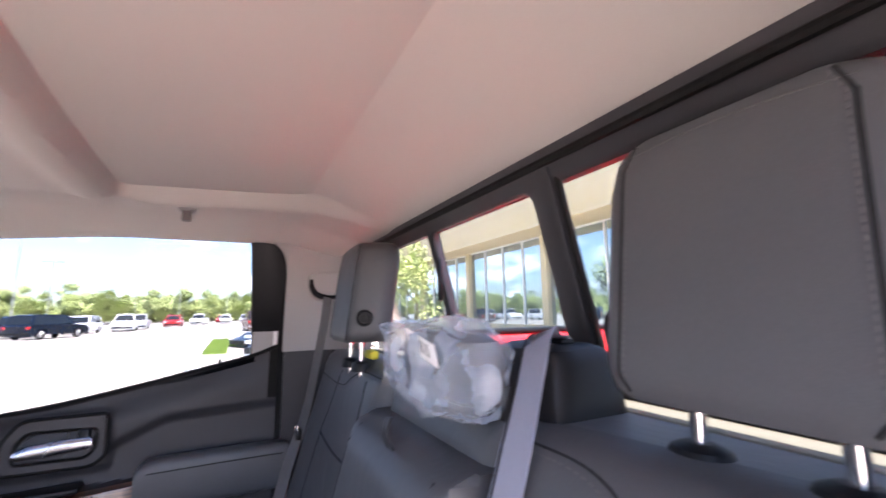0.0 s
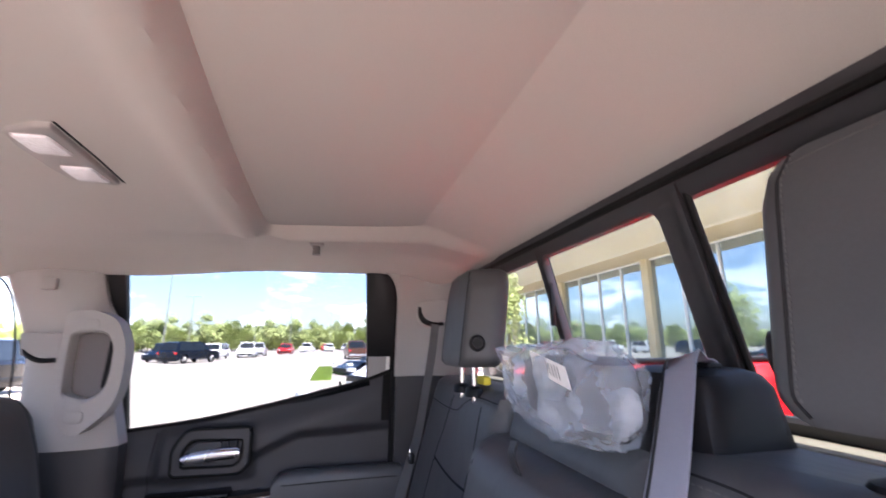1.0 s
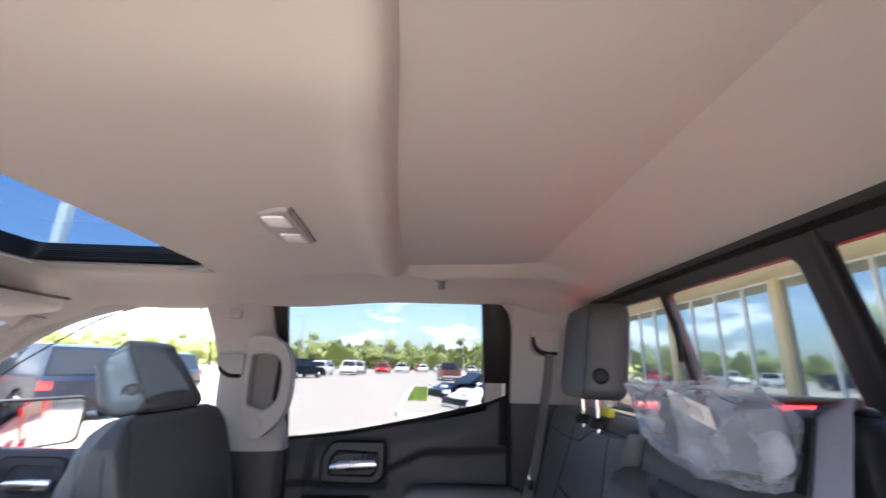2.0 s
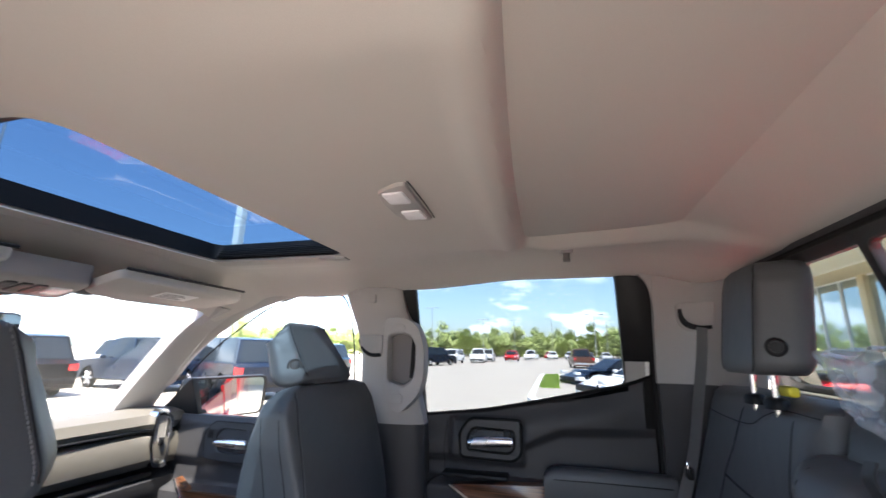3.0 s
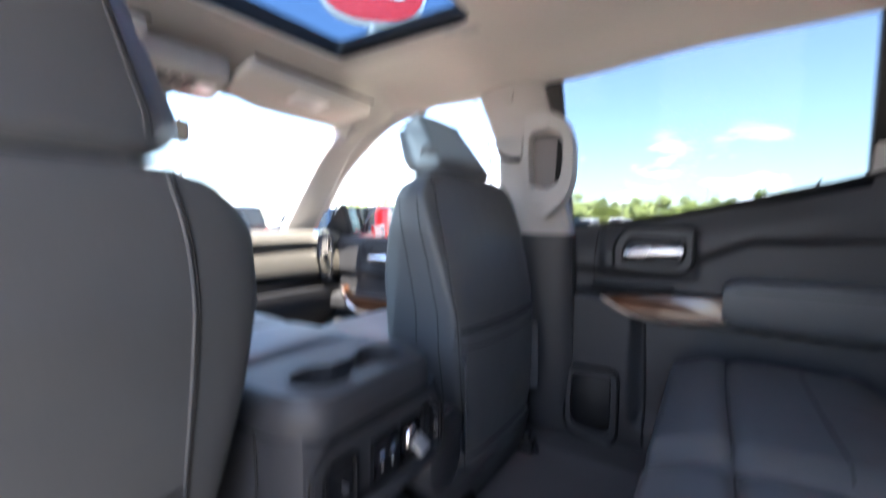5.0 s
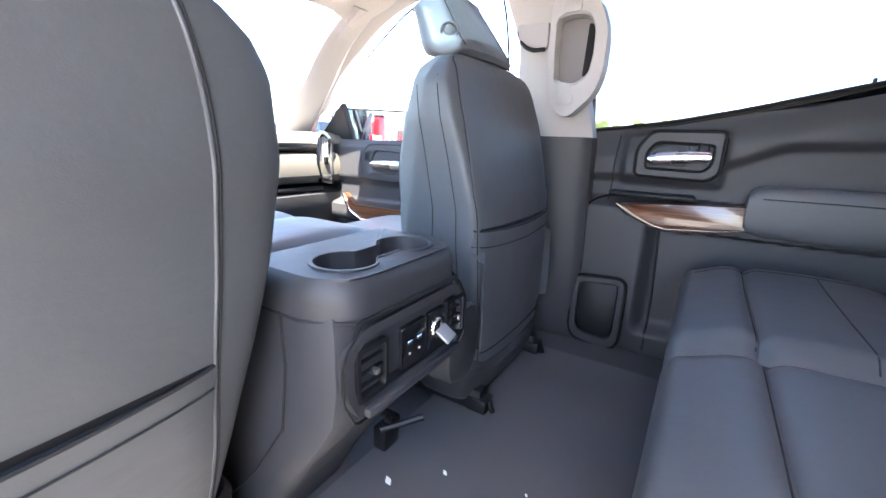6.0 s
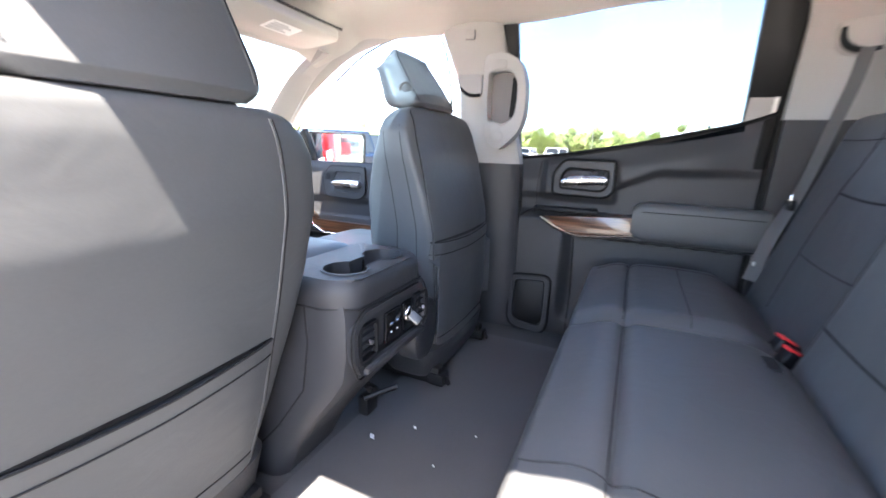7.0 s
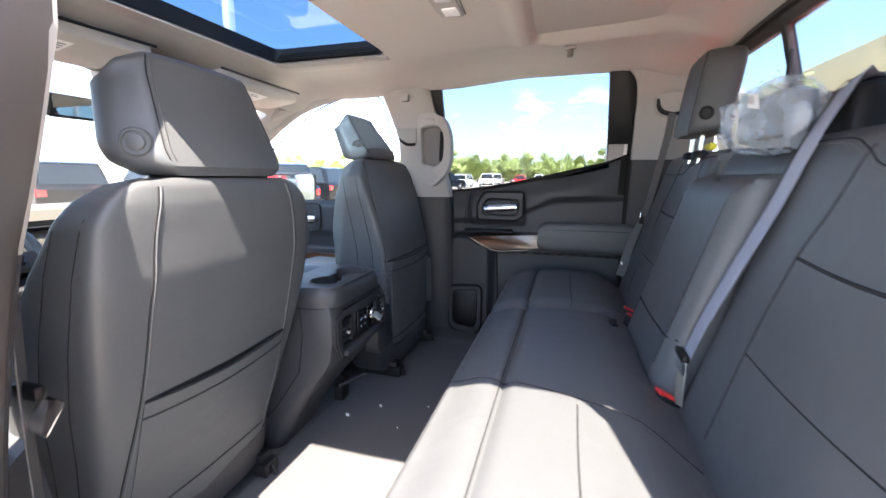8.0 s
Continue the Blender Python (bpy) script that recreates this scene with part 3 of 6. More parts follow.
def b_pillar(s):
    def edge(z):
        front = lin(z, (0.6, 1.42), (1.24, 1.40), (1.5, 1.40), (1.70, 1.475))
        rear = lin(z, (0.6, 1.16), (1.24, 1.165), (1.35, 1.19), (1.55, 1.20), (1.62, 1.235), (1.72, 1.255))
        if s < 0:
            rear = lin(z, (0.6, 1.28), (0.92, 1.275), (1.25, 1.25), (1.38, 1.215), (1.48, 1.185), (1.72, 1.18))
        return front, rear
    def surf(z0, z1):
        def fn(u, v):
            z = z0 + (z1 - z0) * v
            f, r = edge(z)
            bulge = 0.035 * math.sin(math.pi * min(1, max(0, u))) ** 0.6
            return (s * (lin(z, (0.6, 0.80), (1.24, 0.745), (1.74, 0.705)) + (0.02 if s > 0 else -0.006 - 0.024 * step(1.0, 1.4, z)) - bulge * (1 if s > 0 else 0.4)), f + (r - f) * u, z)
        return fn
    ob = single("b_pillar_trim", sheet(surf(1.2434, 1.735), 20, 40, (s * 0.05, 0, 0)), M["pillar"], "light grey moulded centre pillar trim with a grab handle", "pillar trim", kind="structure")
    part("lower_trim", sheet(surf(0.60, 1.2432), 16, 30, (s * 0.05, 0, 0)), M["plastic"], ob, "charcoal lower pillar trim")
    part("cap", plate(outline([(1.33, 1.645), (1.365, 1.645), (1.365, 1.675), (1.33, 1.675)], 0.005), lambda a, b, d: (s * (0.678 + d), a, b), 0.01, 0.002), M["pillar"], ob)
    part("belt_guide", tube(smooth_line([(s * 0.690, 1.385, 1.52), (s * 0.682, 1.365, 1.485), (s * 0.676, 1.335, 1.468), (s * 0.678, 1.300, 1.468)], 6), 0.006, 8), M["plastic_dark"], ob)
    part("guide_cover", plate(outline([(1.295, 1.47), (1.375, 1.478), (1.385, 1.535), (1.295, 1.535)], 0.008), lambda a, b, d: (s * (0.679 + d), a, b), 0.012, 0.003), M["pillar"], ob)
    if s < 0:
        def jamb(u, v):
            z = 0.60 + 1.12 * v
            x0 = lin(z, (0.6, 0.80), (1.24, 0.745), (1.74, 0.705)) - 0.006 - 0.024 * step(1.0, 1.4, z) + 0.004
            y1 = lin(z, (0.6, 1.14), (1.40, 1.11), (1.55, 1.16), (1.72, 1.18))
            return (s * (x0 + (0.92 - x0) * u), edge(z)[1] + (y1 - edge(z)[1]) * min(1.0, 2 * u), z)
        part("door_jamb", sheet(jamb, 8, 24, (0, 0.04, 0)), M["jamb"], ob, "painted door jamb")
        return ob
    # grab handle: an upright loop with broad feet
    g = thing("grab_handle", (s * 0.70, 1.20, 1.30), "light grey vertical grab handle on the centre pillar", "grab handle", "grab handles")
    po = outline([(1.262, 1.318), (1.215, 1.285), (1.150, 1.345), (1.133, 1.40), (1.133, 1.50), (1.160, 1.570), (1.215, 1.592), (1.280, 1.588), (1.283, 1.45)], [0.02, 0.03, 0.03, 0.03, 0.03, 0.03, 0.02, 0.02, 0.02])
    pi = outline([(1.258, 1.385), (1.205, 1.372), (1.170, 1.395), (1.163, 1.44), (1.163, 1.50), (1.180, 1.532), (1.218, 1.538), (1.262, 1.532), (1.262, 1.45)], 0.015)
    part("loop", framed(po, pi, lambda a, b, d: (s * (0.640 + 0.25 * max(0, a - 1.22) + d), a, b), 0.05, 140, 0.006), M["pillar"], g)
    # darker plate and black strip put the shade behind the loop into colour
    part("recess", plate(pi, lambda a, b, d: (s * (0.690 + d), a, b), 0.004), M["jamb"], g)
    part("recess_gap", plate(outline([(1.196, 1.395), (1.166, 1.40), (1.166, 1.51), (1.190, 1.525)], 0.008), lambda a, b, d: (s * (0.687 + d), a, b), 0.003), M["rubber"], g)
    for z in (1.335, 1.555):
        part("screw_cap", plate(outline([(1.20, z - 0.014), (1.245, z - 0.014), (1.245, z + 0.014), (1.20, z + 0.014)], 0.012), lambda a, b, d: (s * (0.6375 + 0.25 * max(0, a - 1.22) + d), a, b), 0.004, 0.001), M["pillar"], g)
    return ob


def a_pillar(s):
    pts = [(0.66, 1.93, 1.655), (0.70, 2.10, 1.565), (0.745, 2.26, 1.44), (0.80, 2.45, 1.28), (0.84, 2.56, 1.18)]
    rings = []
    for i, p in enumerate(smooth_line(pts, 6)):
        t = i / 24
        w, h = 0.052 + 0.03 * t, 0.040
        q = [(-w, -0.6 * h), (-0.6 * w, -h), (0.5 * w, -h), (w, -0.2 * h), (w, h), (-w, h)]
        d = Vector((0.15, 0.62, -0.5)).normalized()
        side = Vector((0.93, -0.36, 0.0)).normalized()
        upv = side.cross(d).normalized()
        upv = upv if upv.z > 0 else -upv
        rings.append([Vector((s * (p + side * a + upv * b).x, (p + side * a + upv * b).y, (p + side * a + upv * b).z)) for a, b in q])
    ob = single("a_pillar_trim", loft(rings), M["pillar"], "light grey windscreen pillar trim", "pillar trim", kind="structure")
    # front door opening seal, an arc from the centre pillar to the dash
    arc = smooth_line([(s * 0.805, 1.452, 1.24), (s * 0.79, 1.463, 1.50), (s * 0.748, 1.482, 1.655), (s * 0.738, 1.55, 1.690), (s * 0.742, 1.66, 1.686), (s * 0.753, 1.82, 1.640), (s * 0.778, 1.99, 1.548), (s * 0.806, 2.14, 1.455), (s * 0.83, 2.28, 1.33), (s * 0.86, 2.36, 1.22)], 8)
    part("door_seal", tube([p + Vector((s * 0.012, 0, 0.004)) for p in arc], 0.003, 8), M["rubber"], ob)
    # roof rail trim between liner and door opening
    rail = []
    for p in smooth_line([(0.735, 1.46, 1.712), (0.72, 1.60, 1.712), (0.715, 1.75, 1.690), (0.71, 1.90, 1.640), (0.735, 2.05, 1.565), (0.76, 2.2, 1.47), (0.80, 2.36, 1.33)], 6):
        rail.append([(s * (p.x - 0.06), p.y - 0.01, p.z + 0.035), (s * (p.x - 0.02), p.y - 0.005, p.z - 0.004), (s * (p.x + 0.035), p.y, p.z - 0.022), (s * (p.x + 0.07), p.y, p.z + 0.0), (s * (p.x + 0.07), p.y, p.z + 0.06), (s * (p.x - 0.05), p.y, p.z + 0.07)])
    part("roof_rail", loft(rail), M["pillar"], ob)
    return ob


for s in (1, -1):
    c_pillar(s), b_pillar(s), a_pillar(s)
    # outer body along the roof and sill
    single("roof_rail", sheet(lambda u, v: (s * ((0.73 + 0.06 * v) if s > 0 else (0.695 + 0.03 * v)), 0.10 + 1.40 * u, 1.748 + 0.085 * v), 20, 3, (s * 0.012, 0, 0)), M["red_paint"], "red steel roof rail above the doors", "roof rail", kind="structure")
    single("sill", rbox((s * 0.87, 1.5, 0.575), (0.10, 2.7, 0.09), 0.015), M["plastic_dark"], "black scuffed door sill plate", "sill", kind="structure")


# ---- doors ----
def belt_top(y):
    return lin(y, (0.40, 1.432), (0.518, 1.388), (0.66, 1.355), (0.806, 1.322), (0.97, 1.290), (1.19, 1.262), (1.26, 1.258))


def door_x(y, z):
    """The moulded face of the rear door panel."""
    top = belt_top(y)
    x = 0.846 + 0.004 * step(top - 0.10, top, z)
    # ridge that runs back from the handle
    ridge = lin(y, (0.45, 1.215), (0.72, 1.205), (0.84, 1.150), (0.90, 1.118), (1.1, 1.105), (1.26, 1.10))
    x -= 0.020 * step(ridge + 0.012, ridge + 0.045, z) * (1 - step(top - 0.09, top - 0.0, z)) * (1 - 0.6 * step(0.62, 0.45, y))
    # boss about the handle
    x -= 0.014 * step(0.83, 0.855, y) * (1 - step(1.075, 1.10, y)) * step(1.11, 1.14, z) * (1 - step(1.245, 1.275, z))
    # shelf that carries trim and armrest
    shelf = step(0.992, 1.004, z) * (1 - step(1.070, 1.088, z))
    x -= 0.042 * shelf * (1 - step(0.95, 0.985, y))
    # lower front bulge with the loudspeaker
    bulge = step(0.965, 1.005, y) * (1 - step(1.045, 1.085, z))
    x -= 0.040 * bulge * (0.6 + 0.4 * step(0.55, 0.75, z))
    # pocket below the armrest
    x -= 0.030 * (1 - step(0.66, 0.72, z)) * (1 - bulge)
    return x


def rear_door(s):
    d = thing("rear_door", (s * 0.85, 0.80, 0.58), "closed charcoal truck door with wood trim, chrome handle and window", "door")
    m = lambda bm: (bmesh.ops.scale(bm, vec=(s, 1, 1), verts=bm.verts), bm)[1]
    def face(u, v):
        y = 0.40 + 0.822 * u
        z = 0.575 + (belt_top(y) - 0.575) * v
        return (door_x(y, z), y, z)
    panel = part("panel", m(sheet(face, 110, 120, (0.03, 0, 0))), M["plastic"], d)
    # window opening on the leaning plane
    lp = lambda a, b, dd: (lean_x(b) + dd, a, b)
    inner = outline([(1.186, 1.262), (1.203, 1.735), (0.535, 1.745), (0.517, 1.389), (0.66, 1.357), (0.806, 1.325), (0.97, 1.293)], [0, 0.03, 0.035, 0.012, 0, 0, 0], 6)
    outer = outline([(1.285, 1.25), (1.285, 1.765), (0.428, 1.765), (0.40, 1.42), (0.66, 1.345), (0.806, 1.313), (0.97, 1.281)], [0, 0.05, 0.11, 0.0, 0, 0, 0], 8)
    wf = part("window_frame", m(framed(outer, inner, lp, 0.02, 200)), M["plastic_dark"], d, "black window surround")
    part("pane", m(plate([(1.27, 1.23), (1.27, 1.75), (0.535, 1.75), (0.505, 1.37), (0.66, 1.335), (0.806, 1.30), (0.97, 1.27)], lambda a, b, dd: (lean_x(b) + 0.012 + dd, a, b), 0.004)), M["glass_dark"], d, "tinted side glass")
    part("quarter_panel", m(plate(outline([(0.533, 1.748), (0.436, 1.748), (0.405, 1.43), (0.518, 1.392)], [0.01, 0.085, 0, 0], 8), lambda a, b, dd: (lean_x(b) - 0.004 + dd, a, b), 0.012, 0.003)), M["plastic_dark"], d, "black fixed corner panel")
    part("clear_film", m(plate([(0.516, 1.394), (0.455, 1.415), (0.455, 1.462), (0.516, 1.462)], lambda a, b, dd: (lean_x(b) - 0.0055 + dd, a, b), 0.001)), M["pillar"], d, "grey sticker patch")
    part("paper_tag", m(plate([(0.458, 1.419), (0.446, 1.422), (0.446, 1.462), (0.458, 1.462)], lambda a, b, dd: (lean_x(b) - 0.0075 + dd, a, b), 0.001)), M["paper"], d, "white paper tag")
    part("belt_seal", m(tube(smooth_line([(lean_x(belt_top(y)) - 0.008, y, belt_top(y) + 0.002) for y in (0.42, 0.52, 0.66, 0.806, 0.97, 1.10, 1.22)], 5), 0.006, 6)), M["rubber"], d)
    part("lock_pin", m(tube([(0.826, 0.60, 1.365), (0.826, 0.60, 1.385)], 0.004, 8)), M["plastic_dark"], d)
    # handle: bezel, dark cup, grey flap, chrome lever
    hx = 0.806
    hp = lambda a, b, dd: (hx + dd, a, b)
    bez_o = outline([(0.852, 1.165), (0.852, 1.263), (1.015, 1.263), (1.048, 1.215), (1.046, 1.148), (0.875, 1.145)], [0.012, 0.012, 0.02, 0.02, 0.012, 0.02], 5)
    bez_i = outline([(0.868, 1.182), (0.868, 1.232), (1.004, 1.238), (1.026, 1.208), (1.026, 1.166), (0.886, 1.163)], [0.02, 0.01, 0.014, 0.014, 0.01, 0.014], 5)
    bz = part("handle_bezel", m(framed(bez_o, bez_i, hp, 0.03, 120, 0.004)), M["plastic"], d)
    part("bezel_gap", m(tube([Vector((hx + 0.003, p.x, p.y)) for p in resample([(0.957 + (q.x - 0.957) * 1.05, 1.205 + (q.y - 1.205) * 1.06) for q in bez_o], 60)], 0.0052, 6, True)), M["rubber"], bz)
    part("cup_rim", m(tube([Vector((hx + 0.001, p.x, p.y)) for p in resample(bez_i, 60)], 0.0042, 6, True)), M["rubber"], bz)
    part("cup", m(plate(bez_i, lambda a, b, dd: (hx + 0.014 + dd, a, b), 0.01)), M["rubber"], bz)
    part("flap", m(plate(outline([(0.925, 1.172), (0.925, 1.230), (0.990, 1.232), (1.018, 1.205), (1.018, 1.174)], 0.008), lambda a, b, dd: (hx + 0.002 + dd, a, b), 0.012, 0.003)), M["plastic"], bz)
    part("bracket", m(rbox((hx - 0.002, 0.893, 1.212), (0.022, 0.026, 0.046), 0.006)), M["plastic_dark"], bz)
    lever = loft([[Vector((hx - 0.016 + 0.010 * math.cos(a), y, zc + hh * math.sin(a))) for a in [2 * math.pi * i / 16 for i in range(16)]]
                  for y, zc, hh in ((0.872, 1.202, 0.010), (0.880, 1.202, 0.0150), (0.93, 1.200, 0.0160), (0.99, 1.195, 0.0150), (1.010, 1.192, 0.013), (1.020, 1.192, 0.007))])
    part("handle", m(lever), M["chrome"], bz, "satin chrome pull handle")
    # panel joint ahead of the handle
    part("joint", m(tube(onto([panel], [(s * 0.5, 1.105 + 0.01 * k / 20, 1.255 - 0.19 * k / 20) for k in range(21)], (s, 0, 0)) if s > 0 else [(0.84, 1.1, 1.25), (0.83, 1.11, 1.15), (0.83, 1.115, 1.07)], 0.002, 6)), M["seam"], d)
    # dark parting line over the lower bulge, and the gap behind it
    for run in ([(1.206, 0.90), (1.200, 0.985), (1.185, 1.015), (1.165, 1.050), (1.135, 1.072), (1.073, 1.086), (1.00, 1.092), (0.895, 1.096)], [(0.966, 0.99), (0.962, 0.90), (0.957, 0.78), (0.955, 0.62)]):
        hits = onto([panel], smooth_line([(s * 0.5, y, z) for y, z in run], 6), (s, 0, 0))
        if len(hits) > 3:
            part("parting_line", tube(hits, 0.0042, 6), M["plastic_dark"], d)
    # wood strip with a chrome edge
    wx = lambda y: 0.783 + 0.012 * step(0.98, 1.08, y)
    wp = lambda a, b, dd: (wx(a) + dd, a, b)
    wood = outline([(0.750, 1.030), (0.750, 1.086), (0.90, 1.078), (1.074, 1.062), (1.030, 1.036), (0.985, 1.018), (0.95, 1.010), (0.85, 1.018)], 0.004, 3)
    part("wood_trim", m(plate(wood, wp, 0.04, 0.002)), M["wood"], d, "glossy brown wood-grain strip")
    part("chrome_edge", m(tube([(wx(y) - 0.001, y, z) for y, z in ((0.752, 1.026), (0.85, 1.013), (0.95, 1.005), (0.985, 1.012), (1.03, 1.030), (1.06, 1.046), (1.084, 1.060))], lambda t: 0.0032 + 0.0055 * step(0.3, 0.75, t) * (1 - step(0.9, 1.0, t)), 8)), M["bright"], d, "bright chrome edging")
    part("trim_shelf", m(rbox((0.815, 1.00, 1.091), (0.055, 0.22, 0.014), 0.006)), M["plastic_dark"], d)
    arm = loft([[Vector((0.80 - 0.032 * math.copysign(abs(math.cos(a)) ** 0.5, math.cos(a)), y, 1.077 + hh * math.copysign(abs(math.sin(a)) ** 0.55, math.sin(a)))) for a in [2 * math.pi * i / 32 for i in range(32)]]
                for y, hh in ((0.405, 0.060), (0.415, 0.064), (0.60, 0.065), (0.735, 0.064), (0.765, 0.056), (0.778, 0.040))])
    am = part("armrest", m(arm), M["leather"], d, "padded black armrest")
    part("seam", m(tube([(0.7685, 0.42, 1.112), (0.7685, 0.60, 1.112), (0.7690, 0.75, 1.110)], 0.0018, 6)), M["seam"], am)
    # loudspeaker grille
    gx = 0.800
    gp = lambda a, b, dd: (gx - 0.004 + dd, a, b)
    so = outline([(1.028, 0.60), (1.028, 0.832), (1.176, 0.822), (1.178, 0.615)], [0.05, 0.03, 0.03, 0.05], 6)
    si = outline([(1.044, 0.628), (1.044, 0.815), (1.160, 0.806), (1.162, 0.640)], [0.04, 0.022, 0.022, 0.04], 6)
    sp = part("speaker_bezel", m(framed(so, si, gp, 0.04, 120, 0.006)), M["plastic"], d)
    part("bezel_gap", m(tube([Vector((gx, p.x, p.y)) for p in resample([(1.102 + (q.x - 1.102) * 1.06, 0.716 + (q.y - 0.716) * 1.045) for q in so], 60)], 0.005, 6, True)), M["rubber"], sp)
    part("grille", m(plate(si, lambda a, b, dd: (gx + 0.000 + dd, a, b), 0.02, 0.004)), M["plastic_dark"], sp, "perforated black speaker grille")
    part("door_edge_seal", m(tube(smooth_line([(0.80, 1.218, 0.60), (0.805, 1.221, 0.90), (0.815, 1.222, 1.10), (0.83, 1.222, 1.25)], 5), 0.008, 8)), M["rubber"], d)
    part("outer_skin", m(sheet(lambda u, v: (0.985 - 0.03 * (2 * v - 0.9) ** 2, 0.30 + 0.98 * u, 0.50 + 0.74 * v), 12, 10, (-0.02, 0, 0))), M["red_paint"], d, "red painted door skin")
    return d


rear_door(1)


def front_door(s):
    d = thing("front_door", (s * 0.85, 1.80, 0.58), "closed charcoal front door with chrome handle and wood strip", "door")
    m = lambda bm: (bmesh.ops.scale(bm, vec=(s, 1, 1), verts=bm.verts), bm)[1]
    def fx(y, z):
        x = 0.85 - 0.02 * step(1.02, 1.06, z) * (1 - step(1.18, 1.22, z))
        x -= 0.06 * step(0.86, 0.89, z) * (1 - step(0.94, 0.96, z))
        x -= 0.05 * (1 - step(0.80, 0.86, z)) * (0.5 + 0.5 * math.sin(y * 4))
        return x
    part("panel", m(sheet(lambda u, v: (fx(1.30 + 1.1 * u, 0.60 + 0.61 * v), 1.30 + 1.1 * u, 0.60 + 0.61 * v), 50, 60, (0.03, 0, 0))), M["plastic"], d)
    hx = 0.822
    bo = outline([(1.875, 1.075), (1.875, 1.195), (2.07, 1.195), (2.115, 1.14), (2.10, 1.055), (1.91, 1.05)], 0.02, 5)
    bi = outline([(1.905, 1.095), (1.905, 1.165), (2.03, 1.170), (2.06, 1.13), (2.05, 1.085), (1.93, 1.08)], 0.016, 5)
    bz = part("handle_bezel", m(framed(bo, bi, lambda a, b, dd: (hx + dd, a, b), 0.03, 100, 0.004)), M["plastic"], d)
    part("bezel_gap", m(tube([Vector((hx + 0.002, p.x, p.y)) for p in resample(bo, 50)], 0.003, 6, True)), M["plastic_dark"], bz)
    part("cup", m(plate(bi, lambda a, b, dd: (hx + 0.018 + dd, a, b), 0.01)), M["plastic_dark"], bz)
    part("handle", m(loft([[Vector((hx - 0.012 + 0.012 * math.cos(a), y, 1.118 + hh * math.sin(a))) for a in [2 * math.pi * i / 16 for i in range(16)]] for y, hh in ((1.895, 0.010), (1.90, 0.017), (1.96, 0.018), (2.03, 0.015), (2.045, 0.006))])), M["chrome"], bz, "satin chrome pull handle")
    part("switch", m(rbox((hx + 0.004, 2.08, 1.145), (0.008, 0.03, 0.035), 0.003)), M["plastic_dark"], bz)
    part("wood_trim", m(plate(outline([(1.45, 0.895), (1.45, 0.945), (2.12, 0.945), (2.18, 0.99), (2.16, 0.93), (2.10, 0.89)], 0.006), lambda a, b, dd: (0.782 + dd, a, b), 0.03, 0.003)), M["wood"], d, "glossy brown wood-grain strip")
    part("chrome_edge", m(tube([(0.781, 1.45, 0.89), (0.781, 1.8, 0.887), (0.781, 2.08, 0.886), (0.781, 2.14, 0.915), (0.781, 2.185, 0.985)], 0.004, 8)), M["bright"], d, "bright chrome edging")
    part("pane", m(plate([(1.44, 1.20), (1.46, 1.70), (1.72, 1.69), (1.98, 1.56), (2.20, 1.40), (2.40, 1.20)], lambda a, b, dd: (lean_x(b) + 0.012 + dd, a, b), 0.004)), M["glass"], d, "clear side glass")
    part("belt_seal", m(tube([(0.862, 1.42, 1.212), (0.862, 1.8, 1.208), (0.862, 2.24, 1.20)], 0.008, 6)), M["rubber"], d)
    part("sail_panel", m(plate(outline([(2.19, 1.195), (2.21, 1.36), (2.42, 1.195)], 0.01), lambda a, b, dd: (lean_x(b) - 0.010 + dd, a, b), 0.025, 0.004)), M["plastic_dark"], d, "black mirror corner panel")
    part("outer_skin", m(sheet(lambda u, v: (0.985 - 0.03 * (2 * v - 0.9) ** 2, 1.30 + 1.2 * u, 0.50 + 0.70 * v), 12, 10, (-0.02, 0, 0))), M["red_paint"], d, "red painted door skin")
    part("outer_handle", m(rbox((0.995, 1.42, 1.08), (0.03, 0.20, 0.035), 0.012)), M["red_paint"], d)
    return d


front_door(1), front_door(-1)
# door mirrors: the glass looks back along the truck
for s in (1, -1):
    g = thing("side_mirror", (s * 1.05, 2.26, 1.20), "black door mirror with a squared glass", "mirror", "door mirrors")
    nrm = Vector((-s * 0.50, -1.0, 0.0)).normalized()
    side = Vector((0, 0, 1)).cross(nrm).normalized()
    def put(a, b, d, s=s, nrm=nrm, side=side):
        return Vector((s * 1.055, 2.235, 1.258)) + side * a + Vector((0, 0, b)) - nrm * d
    shape = outline([(-0.165, -0.085), (0.165, -0.078), (0.172, 0.085), (-0.160, 0.080)], 0.025)
    grow = lambda f, d: [put(p.x * f, p.y * f, d) for p in resample(shape, 60)]
    shell = part("housing", loft([grow(1.10, -0.002), grow(1.14, 0.03), grow(1.08, 0.09), grow(0.85, 0.15), grow(0.5, 0.18)]), M["plastic_dark"], g)
    part("pane", plate(shape, lambda a, b, d: put(a, b, d - 0.006), 0.005), M["mirror"], g, "silvered mirror pane")
    part("rim", framed([(p.x * 1.06, p.y * 1.09) for p in shape], shape, lambda a, b, d: put(a, b, d - 0.009), 0.012, 60), M["plastic_gloss"], g, "gloss black rim")
    part("arm", rbox((s * 0.92, 2.30, 1.19), (0.16, 0.07, 0.05), 0.015), M["plastic_dark"], g)

# ---- windscreen, dash, wheel ----
single("windscreen", sheet(lambda u, v: ((u - 0.5) * (1.34 + 0.42 * (1 - v)), 2.02 + 0.86 * (1 - v) - 0.06 * (2 * u - 1) ** 2, 1.13 + 0.545 * v), 16, 10, (0, 0.004, 0.003)), M["glass"], "clear raked windscreen", "windscreen", kind="structure")


